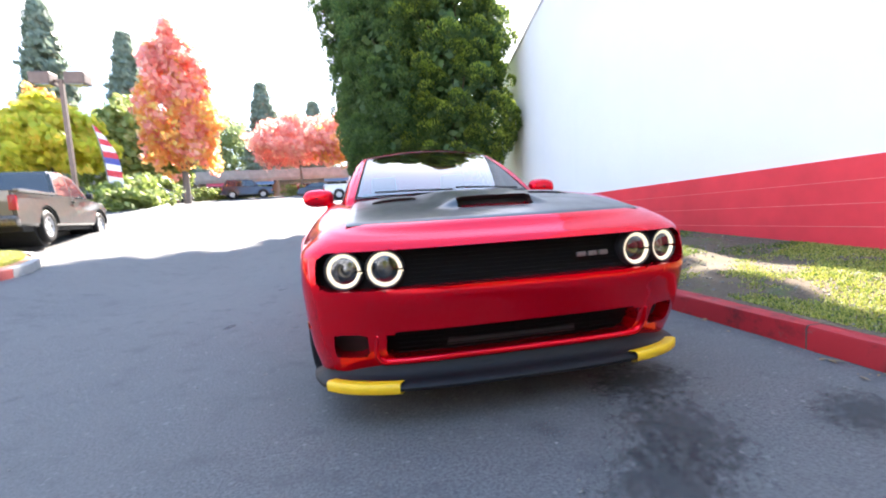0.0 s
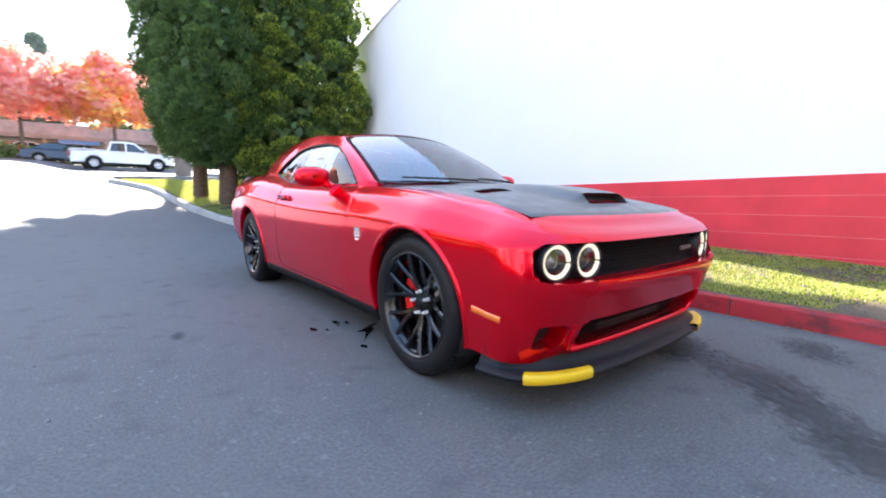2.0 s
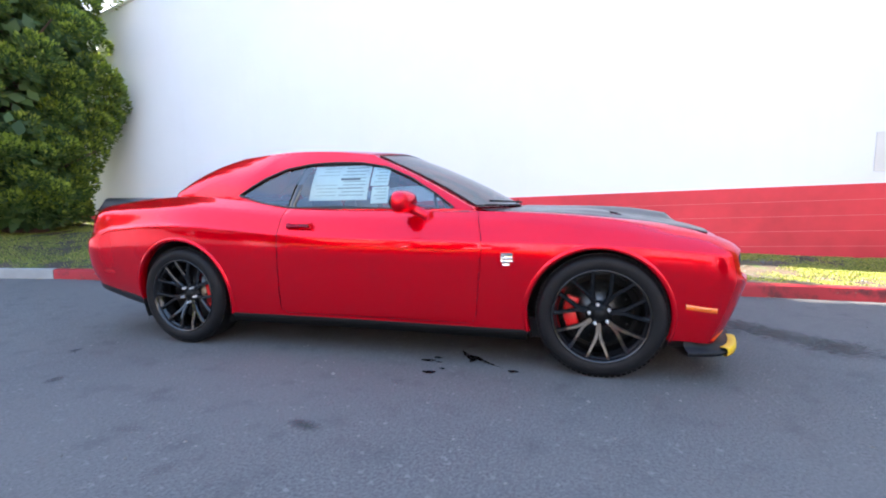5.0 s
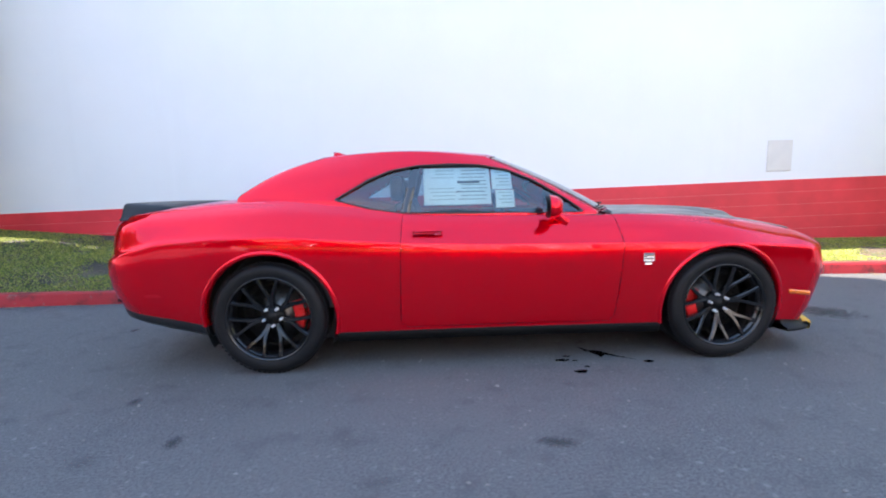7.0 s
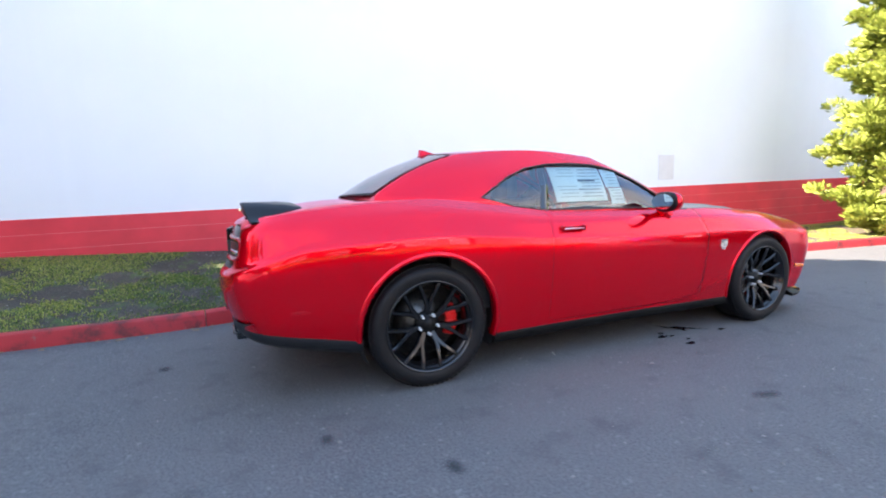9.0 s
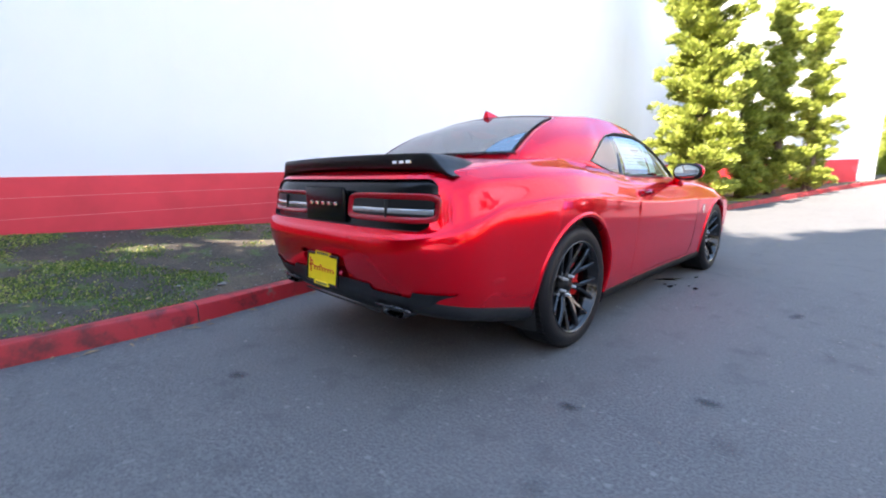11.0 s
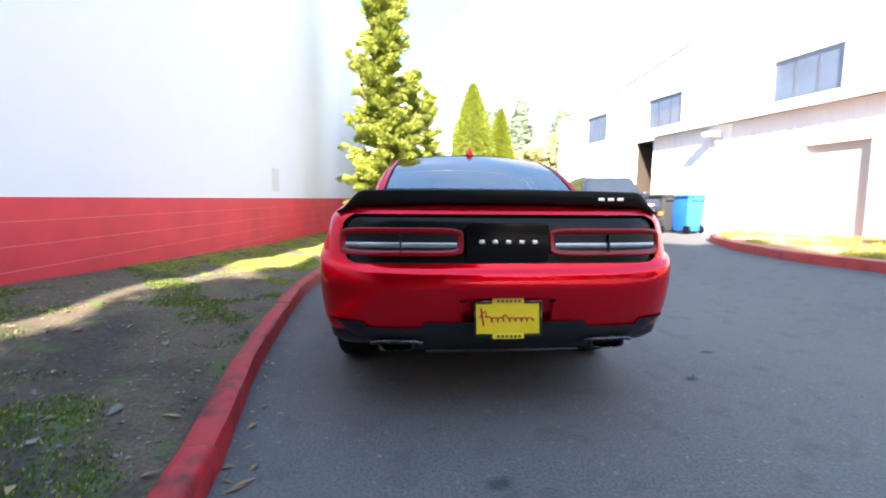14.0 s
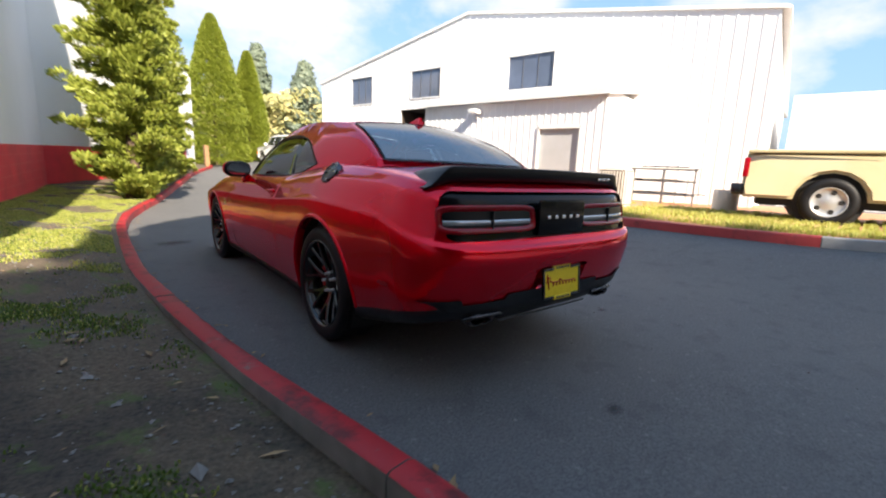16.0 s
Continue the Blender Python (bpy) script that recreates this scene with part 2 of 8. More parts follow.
def wall_white():
    m, nt, b = nodes_of("white_stucco")
    setp(b, rough=0.85)
    co = tex_coord(nt)
    big = noise_at(nt, 0.35, 4, 0.6, co)
    streak = noise_at(nt, 1.2, 4, 0.6, co, (1, 1, 0.06))
    c = ramp(nt, big, [(0.3, (0.80, 0.81, 0.82)), (0.7, (0.86, 0.865, 0.87))])
    c = mix(nt, ramp(nt, streak, [(0.55, 0.0), (0.8, 0.18)]), c, (0.66, 0.67, 0.66))
    nt.links.new(c, b.inputs["Base Color"])
    bump(nt, b, noise_at(nt, 140, 3, 0.6, co), 0.15, 0.003)
    return m


WALL_WHITE = wall_white()


def painted_red(name, base, chip=(0.4, 0.38, 0.35), chips=0.75, scale=6.0, grime=0.75, spread=0.55):
    m, nt, b = nodes_of(name)
    setp(b, rough=0.6)
    co = tex_coord(nt)
    n1, n2, n3 = noise_at(nt, 1.3, 4, 0.6, co), noise_at(nt, scale, 6, 0.7, co), noise_at(nt, 60, 3, 0.6, co)
    c = ramp(nt, n1, [(0.3, tuple(v * 0.82 for v in base)), (0.7, tuple(min(1, v * 1.12) for v in base))])
    c = mix(nt, ramp(nt, n2, [(chips - 0.06, 0.0), (chips + 0.05, 0.85)]), c, chip)
    c = mix(nt, ramp(nt, noise_at(nt, scale * 0.6, 5, 0.7, co), [(spread, 0.0), (spread + 0.15, grime)]), c, tuple(v * 0.22 + 0.006 for v in base))
    nt.links.new(c, b.inputs["Base Color"])
    bump(nt, b, mix(nt, 0.4, n3, n2), 0.35, 0.004)
    return m


BAND_RED = painted_red("red_block_paint", (0.77, 0.042, 0.058), (0.70, 0.09, 0.09), 0.82, 2.0, 0.1)
KERB_RED = painted_red("red_kerb_paint", (0.40, 0.014, 0.020), (0.16, 0.13, 0.11), 0.66, 7.0, 0.9, 0.5)
BLOCK_JOINT = plain("red_block_joint", (0.80, 0.20, 0.19), 0.75, 0.0, 0.15, 6.0, 0.2)
KERB_RED_BRIGHT = painted_red("red_kerb_paint_fresh", (0.50, 0.05, 0.045), (0.4, 0.3, 0.26), 0.74, 5.0)
CONCRETE = plain("concrete", (0.34, 0.33, 0.31), 0.85, 0.0, 0.18, 3.0, 0.25)
CONCRETE_DARK = plain("weathered_concrete", (0.20, 0.20, 0.18), 0.9, 0.0, 0.3, 4.0, 0.3)
PLATE_PALE = plain("pale_cover_plate", (0.72, 0.69, 0.65), 0.7, 0.0, 0.03, 5.0)
PATCH_BEIGE = plain("beige_plate", (0.62, 0.57, 0.50), 0.6, 0.0, 0.05, 5.0)


def soil_material():
    m, nt, b = nodes_of("bare_soil_and_moss")
    setp(b, rough=0.95)
    co = tex_coord(nt)
    a, f, g = noise_at(nt, 1.1, 5, 0.65, co), noise_at(nt, 45, 4, 0.7, co), noise_at(nt, 3.5, 5, 0.7, co)
    # dark earth at upper end, dry sand further down; tone carries shade and sun
    c = ramp(nt, f, [(0.3, (0.018, 0.015, 0.011)), (0.72, (0.092, 0.073, 0.053))])
    sp = nt.nodes.new("ShaderNodeSeparateXYZ")
    nt.links.new(co, sp.inputs[0])
    dry = nt.nodes.new("ShaderNodeMapRange")
    dry.inputs["From Min"].default_value, dry.inputs["From Max"].default_value = 3.4, 0.8
    dry.inputs["To Min"].default_value, dry.inputs["To Max"].default_value = -0.06, 0.15
    nt.links.new(sp.outputs["Y"], dry.inputs["Value"])
    lift = nt.nodes.new("ShaderNodeMath")
    nt.links.new(a, lift.inputs[0])
    nt.links.new(dry.outputs[0], lift.inputs[1])
    sand = ramp(nt, f, [(0.3, (0.058, 0.042, 0.026)), (0.72, (0.175, 0.130, 0.084))])
    c = mix(nt, ramp(nt, lift.outputs[0], [(0.46, 0.0), (0.60, 0.9)]), c, sand)
    c = mix(nt, ramp(nt, g, [(0.54, 0.0), (0.64, 0.8)]), c, (0.07, 0.11, 0.024))
    nt.links.new(c, b.inputs["Base Color"])
    bump(nt, b, mix(nt, 0.5, f, g), 0.7, 0.02)
    return m


SOIL = soil_material()


def leaf_material(name, a, b2, c3=None, trans=0.35, rough=0.55):
    m, nt, b = nodes_of(name)
    setp(b, rough=rough)
    geo = nt.nodes.new("ShaderNodeNewGeometry")
    stops = [(0.0, a), (0.6, b2)] + ([(1.0, c3)] if c3 else [])
    col = ramp(nt, geo.outputs["Random Per Island"], stops)
    big = noise_at(nt, 0.9, 3)
    col = mix(nt, ramp(nt, big, [(0.35, 0.0), (0.7, 0.45)]), col, b2, "MIX")
    nt.links.new(col, b.inputs["Base Color"])
    tr = nt.nodes.new("ShaderNodeBsdfTranslucent")
    nt.links.new(col, tr.inputs[0])
    mx = nt.nodes.new("ShaderNodeMixShader")
    mx.inputs[0].default_value = trans
    nt.links.new(b.outputs[0], mx.inputs[1])
    nt.links.new(tr.outputs[0], mx.inputs[2])
    nt.links.new(mx.outputs[0], nt.nodes["Material Output"].inputs[0])
    return m


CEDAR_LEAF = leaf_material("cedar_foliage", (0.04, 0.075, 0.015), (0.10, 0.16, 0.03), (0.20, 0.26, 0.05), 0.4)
CEDAR_LIT = leaf_material("lit_cedar_sprays", (0.17, 0.24, 0.03), (0.31, 0.40, 0.05), (0.50, 0.55, 0.10), 0.5)
CEDAR_DARK_LIT = leaf_material("dark_cedar_lit_sprays", (0.06, 0.12, 0.03), (0.11, 0.19, 0.045), (0.18, 0.26, 0.06), 0.4)
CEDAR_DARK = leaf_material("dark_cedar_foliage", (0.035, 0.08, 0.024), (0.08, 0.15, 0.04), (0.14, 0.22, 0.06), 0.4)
PINE_LEAF = leaf_material("pine_foliage", (0.13, 0.17, 0.025), (0.31, 0.36, 0.055), (0.48, 0.50, 0.11), 0.3)
CONE_LEAF = leaf_material("golden_cedar_foliage", (0.17, 0.22, 0.022), (0.26, 0.31, 0.035), (0.35, 0.37, 0.06), 0.4)
MAPLE_RED = leaf_material("red_maple_leaves", (0.88, 0.40, 0.36), (0.93, 0.52, 0.44), (0.95, 0.70, 0.48), 0.7)
MAPLE_ORANGE = leaf_material("orange_maple_leaves", (0.90, 0.44, 0.2), (0.92, 0.62, 0.24), (0.80, 0.75, 0.24), 0.75)
YELLOW_LEAF = leaf_material("yellow_green_leaves", (0.50, 0.56, 0.06), (0.72, 0.68, 0.08), (0.80, 0.58, 0.10), 0.7)
HEDGE_LEAF = leaf_material("hedge_leaves", (0.14, 0.20, 0.04), (0.28, 0.34, 0.09), (0.42, 0.46, 0.2), 0.55)
# distance haze put into colour: paler, greyer far leaves
CONIFER_FAR = leaf_material("hazed_conifer_foliage", (0.17, 0.22, 0.17), (0.27, 0.33, 0.24), (0.36, 0.41, 0.29), 0.5)
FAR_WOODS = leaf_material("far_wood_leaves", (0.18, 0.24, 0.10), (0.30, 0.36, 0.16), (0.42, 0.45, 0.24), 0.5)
WOODS_LEAF = leaf_material("hazed_autumn_leaves", (0.30, 0.32, 0.14), (0.46, 0.43, 0.18), (0.56, 0.48, 0.22), 0.4)
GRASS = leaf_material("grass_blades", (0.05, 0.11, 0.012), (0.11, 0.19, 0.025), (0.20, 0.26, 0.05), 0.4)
# paler copy of the grass, with sunlight put into its colour
GRASS_SUNLIT = leaf_material("sunny_grass_blades", (0.24, 0.29, 0.04), (0.42, 0.44, 0.09), (0.58, 0.54, 0.18), 0.3)
BARK = plain("bark", (0.10, 0.065, 0.045), 0.9, 0.0, 0.35, 14.0, 0.5)
BARK_GREY = plain("grey_bark", (0.16, 0.13, 0.11), 0.9, 0.0, 0.3, 14.0, 0.5)
STONE = plain("pebble", (0.19, 0.18, 0.165), 0.8, 0.0, 0.35, 6.0, 0.2)
LITTER = plain("fallen_leaf", (0.30, 0.20, 0.10), 0.8, 0.0, 0.4, 4.0)
BUILDING_WHITE = plain("white_sheet_metal", (0.80, 0.80, 0.80), 0.45, 0.0, 0.04, 0.6)
BUILDING_TRIM = plain("pale_trim", (0.66, 0.66, 0.65), 0.5, 0.0, 0.06, 2.0)
# blue-grey base stands in for sky mirrored in the panes
WINDOW_SKY_BLUE = plain("sky_tinted_window_glass", (0.085, 0.11, 0.165), 0.08, 0.0, 0.15, 1.5, coat=0.6, coat_rough=0.02)
DOOR_GREY = plain("grey_steel_door", (0.42, 0.42, 0.42), 0.5, 0.0, 0.06, 2.0)
DARK_ROOM = plain("dark_doorway", (0.05, 0.035, 0.025), 0.8, 0.0, 0.3, 1.0)
WOOD_POST = plain("weathered_post_wood", (0.30, 0.17, 0.08), 0.8, 0.0, 0.3, 9.0, 0.3)
BIN_DARK = plain("dark_bin_plastic", (0.035, 0.035, 0.035), 0.5, 0.0, 0.2, 4.0)
BIN_BLUE = plain("blue_bin_plastic", (0.02, 0.16, 0.55), 0.45, 0.0, 0.1, 4.0)
MALL_TAN = plain("tan_stucco", (0.42, 0.34, 0.26), 0.85, 0.0, 0.1, 0.8)
MALL_ROOF = plain("brown_grey_roof", (0.30, 0.25, 0.21), 0.85, 0.0, 0.2, 1.5)
AWNING_BLUE = plain("blue_awning", (0.10, 0.20, 0.34), 0.7, 0.0, 0.1, 3.0)
SIGN_RED = plain("red_sign", (0.5, 0.06, 0.09), 0.6, 0.0, 0.1, 3.0)
TRAILER_WHITE = plain("white_trailer_panel", (0.70, 0.71, 0.72), 0.4, 0.0, 0.06, 0.7)
POLE_BROWN = plain("brown_painted_steel", (0.13, 0.085, 0.065), 0.5, 0.0, 0.15, 5.0)
FLAG_RED = plain("flag_red", (0.55, 0.04, 0.06), 0.7, 0.0, 0.08, 5.0)
FLAG_BLUE = plain("flag_blue", (0.06, 0.08, 0.30), 0.7, 0.0, 0.08, 5.0)
FLAG_WHITE = plain("flag_white", (0.75, 0.74, 0.74), 0.7, 0.0, 0.05, 5.0)


def car_colour(name, c, metal=0.4):
    return plain(name, c, 0.35, metal, 0.06, 2.0, coat=1.0, coat_rough=0.04)


CAR_GREY = car_colour("grey_pickup_paint", (0.045, 0.048, 0.045), 0.15)
CAR_BEIGE = car_colour("beige_pickup_paint", (0.58, 0.50, 0.30), 0.1)
CAR_NAVY = car_colour("navy_paint", (0.02, 0.025, 0.045))
CAR_WHITE = car_colour("white_paint", (0.75, 0.75, 0.74), 0.0)
CAR_BLUE = car_colour("blue_grey_paint", (0.09, 0.14, 0.22))
CAR_SILVER = car_colour("silver_paint", (0.45, 0.46, 0.47))

# ================= mesh tools =================
def mesh_from(name, verts, faces, mats, parent=None, smooth=True, label="", index=None, angle=None):
    me = bpy.data.meshes.new(name)
    me.from_pydata([tuple(v) for v in np.asarray(verts, float).tolist()], [], [tuple(f) for f in faces])
    for m in mats if isinstance(mats, (list, tuple)) else [mats]:
        me.materials.append(m)
    if index is not None:
        me.polygons.foreach_set("material_index", np.asarray(index, dtype=np.int32))
    me.polygons.foreach_set("use_smooth", np.full(len(me.polygons), smooth))
    if angle:
        me.set_sharp_from_angle(angle=radians(angle))
    me.update()
    ob = new(name, me)
    if parent is not None:
        ob.parent = parent
    if label:
        tagged(ob, label)
    return ob


def part(name, bm, material, parent, label="", smooth=False, angle=None):
    """One mesh object out of a bmesh, under a thing or a part."""
    me = bpy.data.meshes.new(name)
    bm.to_mesh(me)
    bm.free()
    me.materials.append(material)
    me.polygons.foreach_set("use_smooth", np.full(len(me.polygons), smooth or bool(angle)))
    if angle:
        me.set_sharp_from_angle(angle=radians(angle))
    ob = new(name, me)
    if parent is not None:
        ob.parent = parent
    if label:
        tagged(ob, label)
    return ob


def thing(name, label, category, at=(0, 0, 0), turn=0, group="", kind=""):
    ob = new(name)
    ob.matrix_basis = pose(*at, 0, 0, turn)
    ob.empty_display_size = 0.1
    return tagged(ob, label, category, group, kind)


def grid_faces(nu, nv, closed_u=False):
    i = np.arange(nu if closed_u else nu - 1)[:, None]
    j = np.arange(nv - 1)[None, :]
    k = (i + 1) % nu
    f = np.stack([i * nv + j, k * nv + j, k * nv + j + 1, i * nv + j + 1], -1)
    return f.reshape(-1, 4)


def surf(name, P, mat, parent=None, closed_u=False, label="", flip=False, smooth=True, angle=None):
    P = np.asarray(P, float)
    f = grid_faces(P.shape[0], P.shape[1], closed_u)
    if flip:
        f = f[:, ::-1]
    return mesh_from(name, P.reshape(-1, 3), f, mat, parent, smooth, label, None, angle)


def bm_box(a, b, bevel=0.0, bm=None, seg=2):
    bm = bm or bmesh.new()
    r = bmesh.ops.create_cube(bm, size=1)["verts"]
    for v in r:
        v.co = Vector([(a[i] + b[i]) / 2 + v.co[i] * (b[i] - a[i]) for i in range(3)])
    if bevel:
        es = list({e for v in r for e in v.link_edges})
        bmesh.ops.bevel(bm, geom=es, offset=bevel, segments=seg, affect="EDGES", profile=0.6)
    return bm


def bm_cyl(p, q, r1, r2=None, n=16, bm=None, caps=True):
    """A cylinder or cone from p to q."""
    bm = bm or bmesh.new()
    p, q = Vector(p), Vector(q)
    d = q - p
    m = Matrix.Translation((p + q) / 2) @ d.to_track_quat("Z", "Y").to_matrix().to_4x4()
    bmesh.ops.create_cone(bm, cap_ends=caps, segments=n, radius1=r1, radius2=r1 if r2 is None else r2, depth=d.length, matrix=m)
    return bm


def lathe(profile, axis="x", n=48, at=(0, 0, 0), closed=False):
    """Turns a profile of (radius, height) about an axis: verts grid."""
    a = np.linspace(0, 2 * np.pi, n, endpoint=False)
    pr = np.asarray(profile, float)
    c, s = np.cos(a)[:, None] * pr[None, :, 0], np.sin(a)[:, None] * pr[None, :, 0]
    h = np.broadcast_to(pr[None, :, 1], c.shape)
    P = {"x": np.stack([h, c, s], -1), "y": np.stack([c, h, s], -1), "z": np.stack([c, s, h], -1)}[axis]
    return P + np.asarray(at)


def tube(points, r, n=8, taper=None):
    """Verts grid of a tube along points."""
    pts = np.asarray(points, float)
    t = np.gradient(pts, axis=0)
    t /= np.linalg.norm(t, axis=1)[:, None] + 1e-9
    ref = np.array([0, 0, 1.0]) if abs(t[:, 2]).mean() < 0.8 else np.array([1.0, 0, 0])
    u = np.cross(t, ref)
    u /= np.linalg.norm(u, axis=1)[:, None] + 1e-9
    w = np.cross(t, u)
    a = np.linspace(0, 2 * np.pi, n, endpoint=False)
    rr = np.full(len(pts), r) if taper is None else r * np.asarray(taper)
    return pts[:, None] + rr[:, None, None] * (np.cos(a)[None, :, None] * u[:, None] + np.sin(a)[None, :, None] * w[:, None])


def tube_ob(name, points, r, mat, parent=None, n=8, taper=None, label=""):
    P = tube(points, r, n, taper)
    f = grid_faces(n, len(points), True)
    P2 = np.swapaxes(P, 0, 1)
    faces = [tuple(x) for x in f.tolist()]
    m = len(points)
    faces.append(tuple(i * m for i in range(n)))
    faces.append(tuple(i * m + m - 1 for i in reversed(range(n))))
    return mesh_from(name, P2.reshape(-1, 3), faces, mat, parent, True, label, None, 50)


def curve1(xs, ys, x):
    """A smooth curve through the points (Hermite)."""
    xs, ys, x = np.asarray(xs, float), np.asarray(ys, float), np.asarray(x, float)
    d = np.diff(ys) / np.diff(xs)
    m = np.r_[d[0], np.where(d[:-1] * d[1:] > 0, 2 * d[:-1] * d[1:] / (d[:-1] + d[1:] + 1e-12), 0), d[-1]]
    i = np.clip(np.searchsorted(xs, x) - 1, 0, len(xs) - 2)
    h = xs[i + 1] - xs[i]
    t = np.clip((x - xs[i]) / h, 0, 1)
    return ((1 + 2 * t) * (1 - t) ** 2 * ys[i] + t * (1 - t) ** 2 * h * m[i] + t * t * (3 - 2 * t) * ys[i + 1] + t * t * (t - 1) * h * m[i + 1])


def box_sdf(p, c, half, r):
    """Signed distance to a rounded rectangle."""
    q = np.abs(p - np.asarray(c)) - (np.asarray(half) - r)
    return np.linalg.norm(np.maximum(q, 0), axis=-1) + np.minimum(q.max(-1), 0) - r


def poly_sdf(p, poly):
    poly = np.asarray(poly, float)
    d = np.full(len(p), 1e9)
    s = np.ones(len(p))
    for a, b in zip(poly, np.roll(poly, -1, 0)):
        e, w = b - a, p - a
        t = np.clip((w @ e) / (e @ e), 0, 1)
        d = np.minimum(d, np.linalg.norm(w - t[:, None] * e, axis=1))
        c1, c2, c3 = p[:, 1] >= a[1], p[:, 1] < b[1], e[0] * w[:, 1] > e[1] * w[:, 0]
        s = np.where((c1 & c2 & c3) | (~c1 & ~c2 & ~c3), -s, s)
    return s * d


class Shell:
    """A grid surface that can be cut along outlines; cut edges follow the outline."""

    def __init__(self, P, closed_u):
        self.V = P.reshape(-1, 3).copy()
        self.F = grid_faces(P.shape[0], P.shape[1], closed_u)
        du = (np.roll(P, -1, 0) - np.roll(P, 1, 0)) / 2
        if not closed_u:
            du[0], du[-1] = P[1] - P[0], P[-1] - P[-2]
        dv = np.gradient(P, axis=1)
        self.du, self.dv = du.reshape(-1, 3), dv.reshape(-1, 3)

    def cut(self, axes, sdf, where):
        """Splits off the faces inside the outline. Returns their faces and the outline's vertices."""
        V, axes = self.V, list(axes)
        ok = where(V)

        def dist(v):
            return sdf(v[:, axes])
        d = np.where(ok, dist(V), 1.0)
        E = np.concatenate([self.F[:, [a, (a + 1) % 4]] for a in range(4)])
        E = E[(d[E[:, 0]] < 0) != (d[E[:, 1]] < 0)]
        pick = np.unique(np.where(np.abs(d[E[:, 0]]) < np.abs(d[E[:, 1]]), E[:, 0], E[:, 1]))
        for _ in range(3):
            p = V[pick]
            e = 1e-4
            g = []
            for ax in axes:
                q = p.copy()
                q[:, ax] += e
                g.append((dist(q) - dist(p)) / e)
            g = np.stack(g, -1)
            g /= np.linalg.norm(g, axis=1)[:, None] + 1e-9
            move = -dist(p)[:, None] * g
            J = np.stack([self.du[pick][:, axes], self.dv[pick][:, axes]], -1)
            det = J[:, 0, 0] * J[:, 1, 1] - J[:, 0, 1] * J[:, 1, 0]
            det = np.where(np.abs(det) < 1e-9, 1e-9, det)
            a = (move[:, 0] * J[:, 1, 1] - move[:, 1] * J[:, 0, 1]) / det
            b = (move[:, 1] * J[:, 0, 0] - move[:, 0] * J[:, 1, 0]) / det
            V[pick] = p + np.clip(a, -1, 1)[:, None] * self.du[pick] + np.clip(b, -1, 1)[:, None] * self.dv[pick]
        d2 = np.where(ok, dist(V), 1.0)
        d2[pick] = 0
        s = d2[self.F]
        inside = np.where(np.abs(s).max(1) > 1e-6, s.sum(1) < 0, False) & ok[self.F].all(1)
        got = self.F[inside]
        self.F = self.F[~inside]
        return got, pick

    def take(self, faces, offset=None):
        used, inv = np.unique(faces, return_inverse=True)
        V = self.V[used].copy()
        return (V if offset is None else V + offset), inv.reshape(-1, 4), used


def rim(loop, offset, inner=None):
    """A strip from a loop of points to the loop moved by offset: verts, faces."""
    loop = np.asarray(loop)
    n = len(loop)
    V = np.concatenate([loop, loop + np.asarray(offset)])
    i = np.arange(n)
    k = (i + 1) % n
    return V, np.stack([i, k, k + n, i + n], -1)


def by_angle(V, axes, c):
    a = np.arctan2(V[:, axes[1]] - c[1], V[:, axes[0]] - c[0])
    return V[np.argsort(a)]



# ================= ground and walls =================
PROF_Y = [-400, -60, -30, -25, -20, -14, -9, -6, 3, 5, 7, 10, 16, 28, 45, 80, 400]
PROF_Z = [7, 2.7, 1.1, 0.85, 0.6, 0.3, 0.08, 0, 0, 0.07, 0.22, 0.55, 1.3, 1.9, 3.0, 4.6, 11]


def ground_z(x, y):
    t = np.clip((-2.8 - np.asarray(x, float)) / 3.2, 0, 1)
    return curve1(PROF_Y, PROF_Z, y) + 0.38 * t * t * (3 - 2 * t)


KERB_Y = [-60, -40, -30, -23, -18, -13, -8.5, -7, -5, -3, -1, 0.7, 1.8, 3, 4.3, 5.2, 6.4, 9, 12.6, 14.7]
KERB_X = [-14, -8, -5, -3, -1.4, -0.2, 0.85, 1.25, 1.6, 1.71, 1.70, 1.56, 1.41, 1.18, 1.0, 0.78, 0.2, -0.4, -0.9, -1.9]


def kerb_x(y):
    return curve1(KERB_Y, KERB_X, y)


def wall_x(y):
    return 3.70 + 0.049 * np.asarray(y)


def ground_sheet():
    def axis(near, lo, hi, step):
        a = np.arange(lo, hi + step / 2, step)
        far = np.array([4, 9, 18, 35, 70, 140, 300, 700, 1500])
        return np.concatenate([(lo - far)[::-1], a, hi + far])
    xs, ys = axis(0, -16, 6, 0.5), axis(0, -30, 32, 0.5)
    X, Y = np.meshgrid(xs, ys, indexing="ij")
    Z = ground_z(X, Y) + 0.006 * np.sin(X * 1.7 + 0.6 * np.sin(Y)) * np.clip((np.abs(Y) - 6) / 6, 0, 1)
    ob = surf("ground", np.stack([X, Y, Z], -1), ASPHALT)
    return tagged(ob, "worn grey asphalt driveway with dark patches", "road", kind="structure")


ground_sheet()


